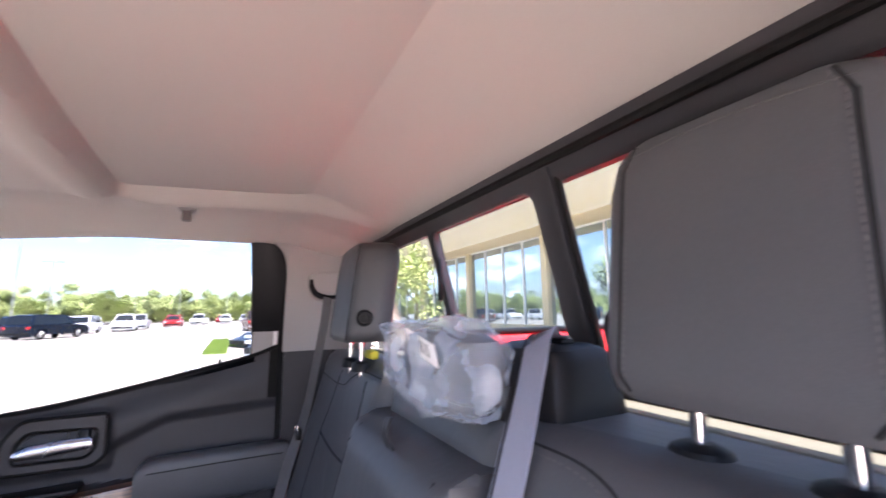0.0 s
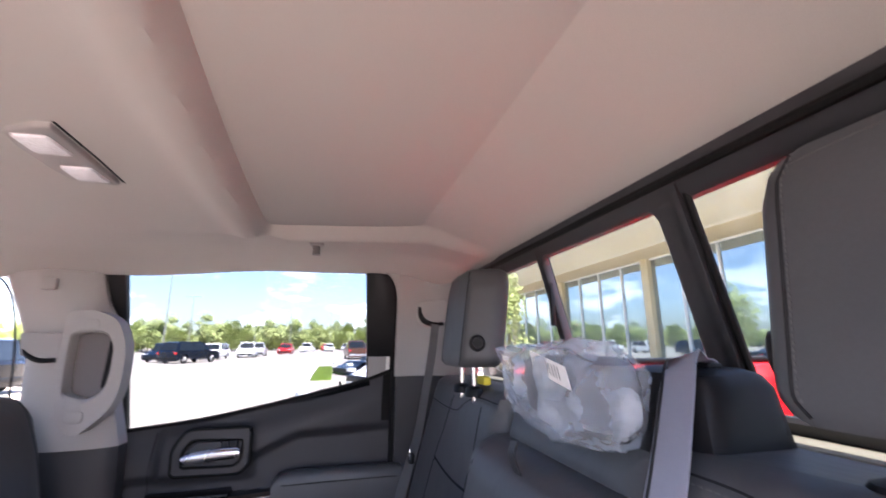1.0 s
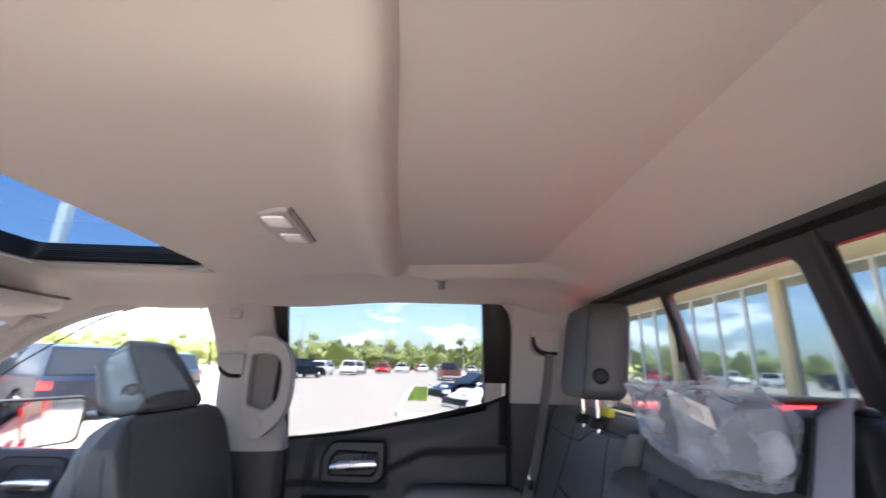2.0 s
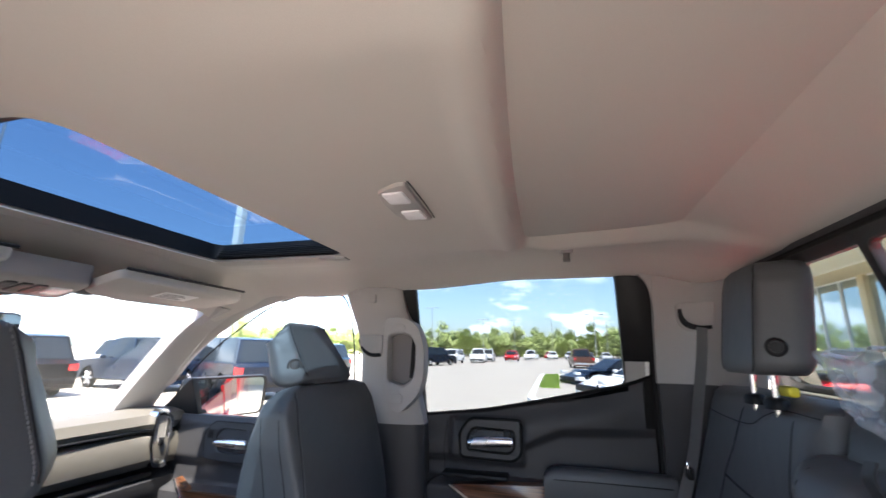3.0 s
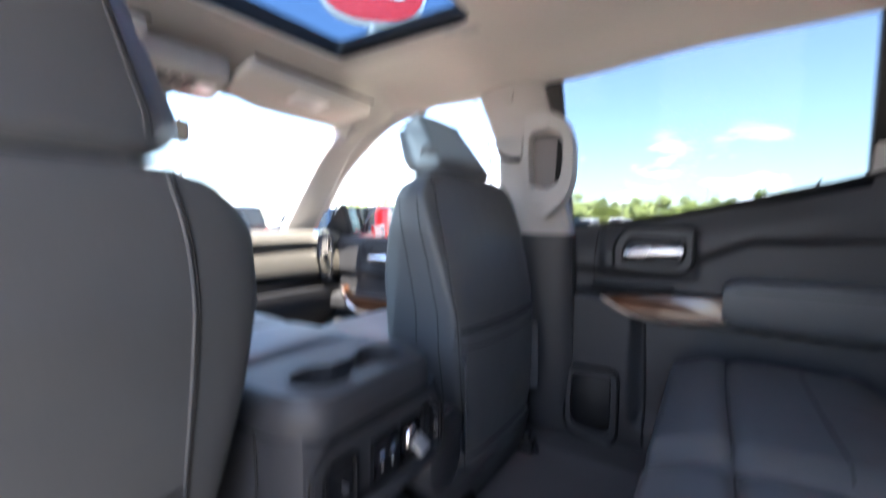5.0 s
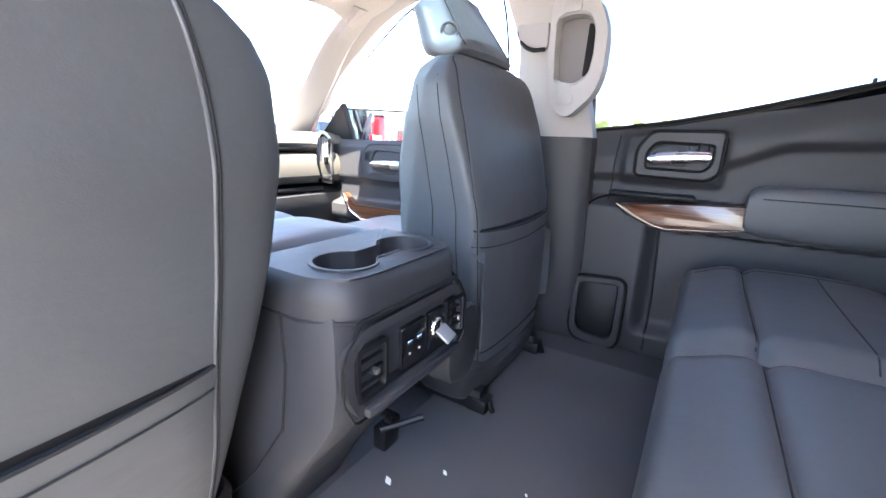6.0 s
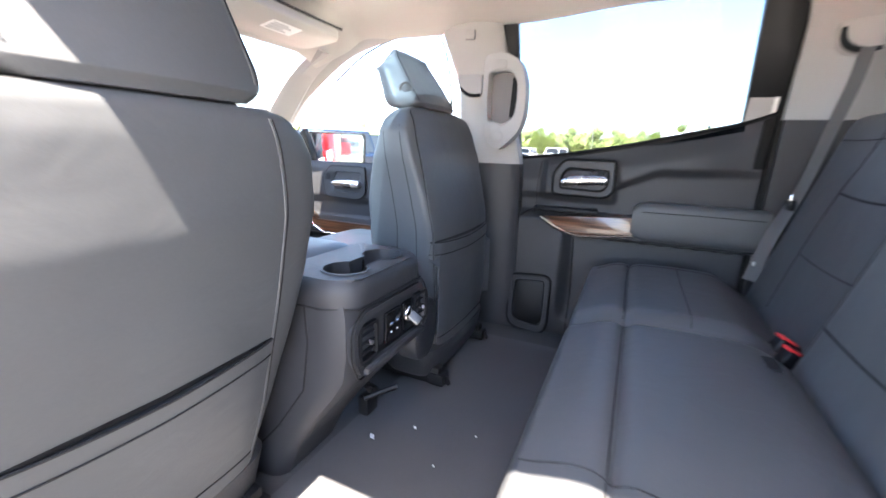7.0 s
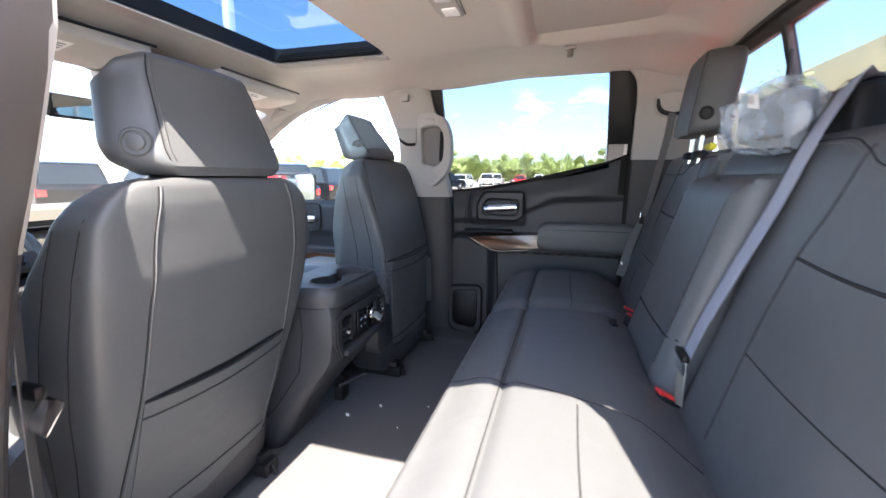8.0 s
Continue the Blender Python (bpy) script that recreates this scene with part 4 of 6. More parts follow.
def dash_profile(x):
    k = 1 - 0.10 * (x / 0.85) ** 2
    return [(2.86, 1.10), (2.70, 1.19), (2.45, 1.232 * 1.0), (2.34, 1.235), (2.285, 1.222), (2.270, 1.19), (2.285, 1.165), (2.31, 1.155), (2.275, 1.145), (2.262, 1.11), (2.265, 1.06), (2.29, 1.03), (2.40, 1.01), (2.42, 0.99)]


dash = thing("dashboard", (0, 2.4, 0.60), "stone-coloured dashboard with a dark lower half", "dashboard")
xs = [-0.86 + 1.72 * i / 40 for i in range(41)]
part("top", loft([[Vector((x, y - 0.02 * (x / 0.86) ** 2, z)) for y, z in dash_profile(x)] for x in xs], False, False), M["tan"], dash)
part("lower", loft([[Vector((x, y, z)) for y, z in ((2.42, 1.012), (2.30, 1.008), (2.262, 0.98), (2.262, 0.90), (2.30, 0.84), (2.40, 0.74), (2.55, 0.62))] for x in xs], False, False), M["plastic"], dash, "charcoal lower dash")
part("crease", tube([(x, 2.268, 1.168) for x in (-0.80, 0.0, 0.70)], 0.005, 6), M["plastic_dark"], dash)
part("shelf", rbox((0.35, 2.29, 1.005), (0.80, 0.05, 0.02), 0.006), M["plastic_dark"], dash)
for s in (1, -1):
    vo = outline([(s * 0.785, 1.02), (s * 0.725, 1.03), (s * 0.698, 1.12), (s * 0.712, 1.235), (s * 0.750, 1.245), (s * 0.795, 1.20)], 0.02, 5)
    vi = [(p.x + (s * 0.748 - p.x) * 0.24, p.y + (1.135 - p.y) * 0.14) for p in vo]
    v = part("vent_ring", framed(vo, vi, lambda a, b, d: (a, 2.245 + d, b), 0.035, 80, 0.004), M["bright"], dash, "bright chrome vent surround")
    part("vent_well", plate([Vector(p) for p in vi], lambda a, b, d: (a, 2.268 + d, b), 0.006), M["plastic_dark"], v)
    for i in range(4):
        part("vane", rbox((s * (0.728 + 0.013 * i), 2.258, 1.135), (0.005, 0.016, 0.17 - 0.012 * abs(i - 1.5)), 0.002, 1), M["pillar"], v)
    part("vane_tab", rbox((s * 0.75, 2.246, 1.12), (0.018, 0.012, 0.03), 0.003), M["plastic_dark"], v)
part("side_cap", rbox((0.868, 2.30, 1.14), (0.03, 0.10, 0.10), 0.008), M["tan"], dash)
wheel = thing("steering_wheel", (-0.47, 2.0, 1.10), "black leather steering wheel with switch pads", "steering wheel")
wm = Matrix.Translation((-0.47, 2.02, 1.10)) @ Euler((radians(62), 0, 0)).to_matrix().to_4x4()
ring = [wm @ Vector((0.19 * math.cos(a), 0.19 * math.sin(a), 0)) for a in [2 * math.pi * i / 48 for i in range(48)]]
part("rim", tube(ring, 0.017, 10, True), M["leather"], wheel)
part("hub", rbox((0, 0, 0), (0.16, 0.14, 0.05), 0.02, 3, None), M["plastic_dark"], wheel).data.transform(wm)
for s in (-1, 1):
    sp = part("spoke", rbox((s * 0.125, 0.01, 0), (0.12, 0.05, 0.025), 0.01), M["plastic"], wheel)
    sp.data.transform(wm)
    pad = part("switch_pad", rbox((s * 0.115, 0.012, 0.014), (0.06, 0.035, 0.012), 0.006), M["plastic_gloss"], sp)
    pad.data.transform(wm)
part("column", tube([wm @ Vector((0, 0, -0.02)), wm @ Vector((0, 0, -0.30))], 0.05, 16), M["plastic_dark"], wheel)

# ---- ceiling fittings ----
lamp = thing("dome_lamp", (0.0, 0.97, 1.745), "grey overhead lamp unit with two clear lenses", "ceiling lamp")
lz = lambda a, b, d: (a, b, 1.735 + d)
part("housing", plate(outline([(-0.093, 0.937), (-0.090, 0.955), (-0.068, 0.994), (-0.03, 1.004), (0.04, 1.006), (0.075, 1.000), (0.088, 0.955), (0.085, 0.945)], 0.006), lz, 0.012, 0.003), M["pillar"], lamp)
for x in (-0.045, 0.045):
    lens = part("lens", plate(outline([(x - 0.026, 0.950), (x + 0.026, 0.950), (x + 0.024, 0.990), (x - 0.024, 0.988)], 0.006), lambda a, b, d: (a, b, 1.7315 + d), 0.006, 0.003), M["lamp_lens"], lamp, "clear prismatic lens")
part("shadow_gap", tube([(0.088, 0.942, 1.742), (0.0, 0.936, 1.742), (-0.094, 0.933, 1.742)], 0.0016, 6), M["plastic_dark"], lamp)
for s in (1, -1):
    hk = thing("coat_hook", (s * 0.525, 0.682, 1.762), "small grey coat hook below the headliner", "coat hook", "coat hooks")
    part("base", rbox((s * 0.530, 0.682, liner_z(0.53, 0.682) - 0.004), (0.032, 0.036, 0.014), 0.006), M["pillar"], hk)
    zt = liner_z(0.53, 0.682)
    part("peg", loft([superring(s * (0.530 - 0.006 * k), 0.682, zt - 0.034 * k, 0.0095 + 0.002 * k, 0.009 + 0.001 * k, 3, 20) for k in (0.0, 0.4, 0.8, 1.0)]), M["jamb"], hk)


def visor(s):
    v = thing("sun_visor", (s * 0.33, 1.84, 1.655), "folded stone-coloured sun visor with a white label", "sun visor", "sun visors")
    shape = outline([(0.105, 1.752), (0.535, 1.775), (0.565, 1.80), (0.545, 1.915), (0.49, 1.935), (0.16, 1.925), (0.12, 1.90)], [0.03, 0.03, 0.02, 0.04, 0.03, 0.03, 0.02], 5)
    pz = lambda a, b, d: (s * a, b, 1.665 - (b - 1.755) * 0.19 - 0.018 + d)
    part("pad", plate(shape, pz, 0.024, 0.010), M["liner"], v)
    part("pivot", tube([(s * 0.115, 1.93, 1.628), (s * 0.175, 1.935, 1.625)], 0.008, 8), M["pillar"], v)
    part("clip", rbox((s * 0.145, 1.93, 1.622), (0.045, 0.02, 0.016), 0.006), M["pillar"], v)
    lb = part("label", plate([(0.275, 1.80), (0.395, 1.805), (0.395, 1.865), (0.275, 1.86)], lambda a, b, d: pz(a, b, d - 0.0025), 0.001), M["paper"], v, "white printed warning label")
    for i in range(4):
        part("print_bar", plate([(0.285, 1.81 + i * 0.012), (0.345 + 0.02 * (i % 2), 1.811 + i * 0.012), (0.345 + 0.02 * (i % 2), 1.815 + i * 0.012), (0.285, 1.814 + i * 0.012)], lambda a, b, d: pz(a, b, d - 0.0040), 0.0006), M["ink"], lb)
    part("shadow_slot", tube([(s * 0.11, 1.745, 1.672), (s * 0.33, 1.757, 1.672), (s * 0.55, 1.772, 1.674)], 0.004, 6), M["plastic_dark"], v)
    return v


visor(1), visor(-1)
oc = thing("overhead_console", (0.0, 1.98, 1.62), "grey overhead console with map lamps and buttons", "overhead console")
cz = lambda a, b, d: (a, b, 1.628 - (b - 1.85) * 0.20 + d)
part("housing", plate(outline([(-0.11, 1.84), (0.11, 1.84), (0.13, 1.99), (-0.13, 1.99)], 0.03), cz, 0.05, 0.01), M["pillar"], oc)
for x in (-0.075, 0.075):
    part("lens", plate(outline([(x - 0.022, 1.89), (x + 0.022, 1.89), (x + 0.022, 1.945), (x - 0.022, 1.945)], 0.006), lambda a, b, d: cz(a, b, d - 0.003), 0.006, 0.002), M["lamp_lens"], oc)
for i in range(3):
    part("button", plate(outline([(-0.042 + i * 0.03, 1.885), (-0.020 + i * 0.03, 1.885), (-0.020 + i * 0.03, 1.955), (-0.042 + i * 0.03, 1.955)], 0.004), lambda a, b, d: cz(a, b, d - 0.004), 0.006, 0.002), M["plastic"], oc)
rv = thing("rear_view_mirror", (0.0, 2.08, 1.52), "black-backed interior rear-view mirror on a stalk", "mirror")
part("stalk", tube([(0.0, 2.03, 1.625), (0.0, 2.09, 1.56)], 0.014, 10), M["plastic_dark"], rv)
part("mount_cover", rbox((0, 2.02, 1.618), (0.07, 0.09, 0.04), 0.012), M["plastic"], rv)
part("housing", rbox((-0.045, 2.07, 1.528), (0.30, 0.03, 0.068), 0.014, 3), M["plastic_dark"], rv)
part("pane", plate(outline([(-0.185, 1.500), (0.095, 1.500), (0.095, 1.556), (-0.185, 1.556)], 0.012), lambda a, b, d: (a, 2.053 - d, b), 0.002), M["mirror"], rv)


# ---- front seats ----
def front_seat(cx, line, dz, hc, hy, lean, hh, pw, label, group):
    """line: the back face as (height, y) pairs; dz: lift of the upper half; hc, hy, lean: the head restraint; pw: half width of the back panel."""
    y_mid = line[len(line) // 2][1]
    seat = thing("front_seat", (cx, y_mid + 0.3, 0.60), label, "seat", group)
    def by(z):
        return lin(z, *line)
    top = 1.328 + dz
    hws = [(0.70, 0.170), (0.72, 0.183), (0.80, 0.194), (0.92, 0.206), (1.0 + dz, 0.216), (1.10 + dz, 0.226), (1.20 + dz, 0.228), (1.27 + dz, 0.218), (top - 0.030, 0.200), (top - 0.008, 0.172), (top, 0.140)]
    hds = [(0.70, 0.06), (0.72, 0.085), (0.80, 0.10), (1.0 + dz, 0.098), (1.2 + dz, 0.076), (top - 0.035, 0.056), (top - 0.010, 0.042), (top, 0.026)]
    if dz:
        hws = [(z, w * (1 + 0.07 * step(1.10 + dz, 1.28 + dz, z))) for z, w in hws]
    rings = []
    for i in range(57):
        z = 0.70 + (top - 0.70) * (1 - (1 - i / 56) ** 1.35)
        hw, hd = lin(z, *hws), lin(z, *hds)
        ease = 0.5 * (0.100 - hd) * step(0.90, 1.16, z)
        ring = superring(cx, by(z) + hd + ease, z, hw, hd, 11.0, 144)
        for p in ring:
            k = abs(p.x - cx) / hw
            if p.y > by(z) + hd + ease:
                p.y += 0.045 * step(0.45, 0.9, k) * step(0.72, 0.9, z) * (1 - step(1.05 + dz, 1.28 + dz, z)) - 0.02
            else:
                p.y += 0.010 * k * k
        rings.append(ring)
    back = part("backrest", loft(rings), M["leather"], seat, "black leather backrest")
    y_far = min(y for _, y in line) - 0.8
    for s in (-1, 1):
        zs = smooth_line([(pw + 0.012, 0.745, 0), (pw + 0.010, 0.86, 0), (pw, 1.0, 0), (pw - 0.004, 1.14 + dz, 0), (pw - 0.010, 1.24 + dz, 0), (pw - 0.026, top - 0.012, 0)], 9)
        zs = [Vector((min(q.x, 0.95 * lin(q.y, *hws)), q.y, 0)) for q in zs]
        pts = onto([back], [(cx + s * q.x, y_far, q.y) for q in zs], (0, 1, 0))
        part("piping", tube(pts, 0.0020, 8), M["leather"], back)
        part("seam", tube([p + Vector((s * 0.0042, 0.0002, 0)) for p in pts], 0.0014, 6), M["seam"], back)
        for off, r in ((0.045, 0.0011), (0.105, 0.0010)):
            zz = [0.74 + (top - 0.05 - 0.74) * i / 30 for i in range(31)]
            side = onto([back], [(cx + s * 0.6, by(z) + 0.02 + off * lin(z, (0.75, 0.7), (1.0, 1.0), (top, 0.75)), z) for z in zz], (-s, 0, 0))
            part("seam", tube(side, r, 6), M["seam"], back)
    # map pocket: a slack panel; a black tube stands for its shaded open top
    def pocket(u, v):
        x = cx + (u - 0.5) * 2 * (pw - 0.001)
        z = 0.790 + (1.000 + dz * 0.7 - 0.010 * math.sin(math.pi * u) - 0.790) * v
        sag = 0.006 * math.sin(math.pi * u) ** 0.5 * (0.2 + 0.8 * v)
        hit = onto([back], [(x, y_far, z)], (0, 1, 0))
        return (x, (hit[0].y if hit else by(z)) - 0.0025 - sag, z)
    part("map_pocket", sheet(pocket, 20, 12, (0, 0.003, 0)), M["leather_insert"], back, "slack map pocket")
    rim = [Vector(pocket(i / 26, 1.0)) for i in range(27)]
    # hem coloured dark like the seams, so its edge shows no sunlit line
    part("pocket_hem", tube([p + Vector((0, 0.0014, 0.0)) for p in rim], 0.0018, 6), M["seam"], back)
    slot_r = lambda t: 0.002 + 0.009 * math.sin(math.pi * t) ** 0.7
    slot = [onto([back], [(p.x, y_far, p.z + 0.7 * slot_r(i / 26))], (0, 1, 0))[0] + Vector((0, slot_r(i / 26) - 0.0012, 0)) for i, p in enumerate(rim)]
    part("pocket_slot", tube(slot, slot_r, 10), M["plastic_dark"], back)
    part("seam", tube([Vector(pocket(i / 26, 0.87)) + Vector((0, -0.0006, 0)) for i in range(27)], 0.0014, 5), M["seam"], back)
    part("seam", tube(onto([back], [(cx + (i / 20 - 0.5) * 0.36, y_far, 0.762) for i in range(21)], (0, 1, 0)), 0.002, 5), M["seam"], back)
    yb = by(0.72)
    # added block; its black stands for shade in the gap round the posts
    part("neck_bolster", loft([superring(hc, hy + 0.062, z + dz, hw, hd, 4.0, 40) for z, hw, hd in ((1.285, 0.120, 0.040), (1.318, 0.112, 0.036), (1.336, 0.104, 0.030), (1.340, 0.095, 0.022))]), M["plastic_dark"], seat, "black filler in the gap below the head restraint")
    part("skirt", loft([superring(cx, yb + 0.10, z, hw, hd, 4.5, 48) for z, hw, hd in ((0.745, 0.220, 0.092), (0.73, 0.228, 0.100), (0.655, 0.21, 0.09), (0.64, 0.20, 0.08))]), M["plastic"], seat, "charcoal plastic skirt")
    # cushion
    cr = []
    for i in range(31):
        k = i / 30
        y = yb + 0.08 + 0.50 * k
        hw = 0.250 + 0.015 * math.sin(math.pi * k)
        zt = 0.955 + 0.02 * k - 0.05 * step(0.9, 1.0, k)
        hz = 0.085 * (1 - 0.5 * step(0.92, 1.0, k))
        cr.append([Vector((p.x, y, p.y)) for p in superring(cx, zt - hz, 0, hw, hz, 3.5, 48)])
    part("cushion", loft(cr), M["leather"], seat, "black leather cushion")
    part("base", loft([superring(cx, yb + 0.33, z, hw, 0.25, 5, 40) for z, hw in ((0.80, 0.235), (0.76, 0.24), (0.68, 0.225))]), M["plastic_dark"], seat)
    for s in (-1, 1):
        part("rail", rbox((cx + s * 0.17, yb + 0.27, 0.645), (0.035, 0.54, 0.055), 0.006), M["plastic_dark"], seat)
        part("rail_foot", merge(rbox((cx + s * 0.17, yb + 0.01, 0.637), (0.045, 0.05, 0.035), 0.005), tube([(cx + s * 0.17, yb - 0.015, 0.645), (cx + s * 0.17, yb - 0.025, 0.622)], 0.006, 8)), M["plastic_dark"], seat)
    # head restraint: a wedge with slanting cheeks
    hz0 = 1.331 + dz
    drop, fall = (0.020, 0.055) if dz else (-0.010, 0.030)
    hr, rim_l = [], {-1: [], 1: []}
    for i in range(41):
        k = i / 40
        sc = lin(k, (0, 0.80), (0.025, 0.885), (0.06, 0.945), (0.11, 0.985), (0.17, 1.0), (0.22, 1.0), (0.80, 0.83), (0.88, 0.79), (0.94, 0.735), (0.98, 0.67), (1.0, 0.57)) + (0.0 if dz else 0.06 * k)
        kz = k if k < 0.86 else 0.86 + 0.14 * math.sin((k - 0.86) / 0.14 * math.pi / 2)
        yb2 = hy + lean * k + 0.012 * step(0.9, 1.0, k) + 0.010 * step(0.08, 0.0, k)
        yf = hy + 0.092 + 0.68 * lean * k - 0.045 * step(0.75, 1.0, k) - 0.02 * step(0.08, 0.0, k)
        if 0.10 < k < 0.94:
            for e in (-1, 1):
                rim_l[e].append(Vector((hc + e * 0.1155 * sc, yb2 + 0.0098 * sc * sc + 0.0012, hz0 + hh * kz)))
        half = outline([(-0.118 * sc, yb2), (0.118 * sc, yb2), (0.163 * sc, yb2 + (yf - yb2) * 0.58), (0.150 * sc, yf), (-0.150 * sc, yf), (-0.163 * sc, yb2 + (yf - yb2) * 0.58)], [0.010, 0.010, 0.03, 0.03, 0.03, 0.03], 5)
        hr.append([Vector((hc + p.x, p.y + 0.010 * min(1.0, abs(p.x) / 0.11) ** 2, hz0 + hh * kz - fall * step(0.55, 1.0, k) * max(0.0, (p.y - yb2) / (yf - yb2)) - drop * (1 - k) * step(0.105, 0.165, abs(p.x)))) for p in resample(half, 96)])
    head = part("head_restraint", loft(hr), M["leather"], seat, "black leather head restraint with stitched edges")
    for s in (-1, 1):
        part("seam", tube(rim_l[s], 0.0012, 6), M["seam"], head)
        bits = [tube([p + Vector((-s * 0.006, -0.0022, 0)), p + Vector((-s * 0.006, -0.0022, 0.0035))], 0.0010, 4) for p in smooth_line(rim_l[s], 1)]
        tagged(part("stitching", merge(*bits), M["thread"], head), kind="stuff")
        if s < 0:
            nv = Vector((s * 0.80, -0.60, 0.0)).normalized()
            hit = onto([head], [Vector((hc + s * 0.138, hy + 0.050, hz0 + 0.045)) + nv * 0.2], -nv)
            c0 = hit[0] if hit else Vector((hc + s * 0.138, hy + 0.05, hz0 + 0.045))
            u1 = nv.cross(Vector((0, 0, 1))).normalized()
            circ = lambda r, d: [c0 + nv * d + r * (math.cos(2 * math.pi * i / 24) * u1 + math.sin(2 * math.pi * i / 24) * Vector((0, 0, 1))) for i in range(24)]
            part("release_button", loft([circ(0.020, -0.006), circ(0.020, 0.002), circ(0.018, 0.004), circ(0.0155, 0.004), circ(0.015, 0.001), circ(0.012, 0.001), circ(0.011, 0.004), circ(0.008, 0.005)]), M["leather_insert"], head, "round black release button")
        part("post", tube([(hc + s * 0.07, hy + 0.07, 1.28 + dz), (hc + s * 0.07, hy + 0.07, 1.37 + dz)], 0.006, 10), M["bright"], seat)
    return seat


front_seat(-0.455, [(0.70, 1.340), (0.76, 1.325), (0.87, 1.287), (1.0, 1.247), (1.10, 1.216), (1.19, 1.190), (1.34, 1.165)], 0.0, -0.447, 1.190, 0.068, 0.180, 0.158, "black leather driver seat with map pocket in its sunlit back", "front seats")
front_seat(0.445, [(0.70, 1.225), (0.85, 1.223), (1.085, 1.230), (1.2, 1.253), (1.3, 1.276), (1.42, 1.300)], 0.065, 0.438, 1.318, 0.115, 0.160, 0.212, "black leather passenger seat with map pocket on its back", "front seats")

# ---- centre console between the seats ----
con = thing("centre_console", (-0.03, 1.4, 0.60), "charcoal seat console with cup holders, air vents and sockets", "console")


body_rings = []
for z, y0, x0, x1 in ((1.035, 1.185, -0.195, 0.140), (1.00, 1.172, -0.205, 0.150), (0.93, 1.172, -0.205, 0.150), (0.88, 1.180, -0.205, 0.150), (0.84, 1.205, -0.205, 0.145), (0.76, 1.270, -0.200, 0.10), (0.68, 1.325, -0.195, 0.06), (0.60, 1.36, -0.195, 0.04)):
    c = [(x0 + 0.02, y0), (x1 - 0.03, y0), (x1, y0 + 0.03), (x1, 1.80), (x0, 1.80), (x0, y0 + 0.03)]
    body_rings.append([Vector((p.x, p.y, z)) for p in resample(outline(c, 0.012, 3), 64)])
cbody = part("body", loft(body_rings), M["plastic"], con)
lid_rings = []
for z, k in ((1.018, 0.000), (1.040, 0.001), (1.054, -0.002), (1.062, -0.009), (1.066, -0.02)):
    c = [(-0.165 - k, 1.168 - k), (0.10 + k, 1.168 - k), (0.150 + k, 1.215), (0.150 + k, 1.352), (-0.206 - k, 1.352), (-0.206 - k, 1.215)]
    lid_rings.append([Vector((p.x, p.y, z)) for p in resample(outline(c, 0.025, 4), 72)])


def cup_shape(y0):
    a = [(-0.106 + 0.050 * math.cos(t), y0 + 0.041 * math.sin(t)) for t in [math.pi * (0.16 + 1.68 * i / 24) for i in range(25)]]
    b = [(0.040 + 0.050 * math.cos(t), y0 + 0.041 * math.sin(t)) for t in [math.pi * (-0.84 + 1.68 * i / 24) for i in range(25)]]
    return [Vector(p) for p in a + b]


cs = cup_shape(1.232)
lid_top = resample(outline([(-0.150, 1.172), (0.085, 1.172), (0.130, 1.215), (0.128, 1.340), (-0.192, 1.340), (-0.192, 1.215)], 0.02, 4), 72)
lid_rings[-1] = [Vector((p.x, p.y, 1.066)) for p in lid_top]
cup_line = [Vector((p.x, p.y)) for p in cs]


def by_angle(pts, about):
    return sorted(pts, key=lambda p: math.atan2(p[1] - about[1], p[0] - about[0]))


hole = by_angle(resample(cup_line, 72), (-0.036, 1.232))
rim_o = [min(lid_top, key=lambda q: abs((math.atan2(q.y - 1.232, q.x + 0.036) - math.atan2(p.y - 1.232, p.x + 0.036) + math.pi) % (2 * math.pi) - math.pi)) for p in hole]
lid = part("top", merge(loft(lid_rings, True, False), loft([[Vector((p.x, p.y, 1.066)) for p in rim_o], [Vector((p.x, p.y, 1.068)) for p in hole], [Vector((p.x, p.y, 1.060)) for p in hole], [Vector((-0.036 + (p.x + 0.036) * 0.94, 1.232 + (p.y - 1.232) * 0.94, 0.985)) for p in hole]], True, False), loft([[Vector((-0.036 + (p.x + 0.036) * 0.94, 1.232 + (p.y - 1.232) * 0.94, 0.985)) for p in hole], [Vector((-0.036, 1.232, 0.984)) + Vector((p.x + 0.01, p.y - 1.232, 0)) * 0.01 for p in hole]], True, False)), M["plastic"], con, "moulded top with two cup holders")
cw = part("cup_holder", framed([((p.x + 0.036) * 1.06 - 0.036, (p.y - 1.232) * 1.12 + 1.232) for p in cs], cs, lambda a, b, d: (a, b, 1.0695 - d), 0.006, 120, 0.003), M["plastic"], lid)
part("lid_gap", rbox((-0.03, 1.362, 1.03), (0.35, 0.03, 0.05), 0.004), M["rubber"], con)
for y0, y1 in ((1.368, 1.560), (1.566, 1.86)):
    seat_mid = loft([[Vector((p.x, y0 + (y1 - y0) * i / 12, p.y)) for p in superring(-0.03, 1.022, 0, 0.178 * (1 - 0.03 * abs(i / 6 - 1) ** 8), 0.045 * (1 - 0.25 * abs(i / 6 - 1) ** 8), 5, 40)] for i in range(13)])
    part("lid_pad", seat_mid, M["leather"], con, "padded grey-black leather lid")
part("top_seam", tube([(-0.2075, 1.45, 1.017), (-0.2075, 1.225, 1.017), (-0.170, 1.1665, 1.016), (0.102, 1.1665, 1.016), (0.151, 1.215, 1.016)], 0.0018, 6), M["seam"], con)
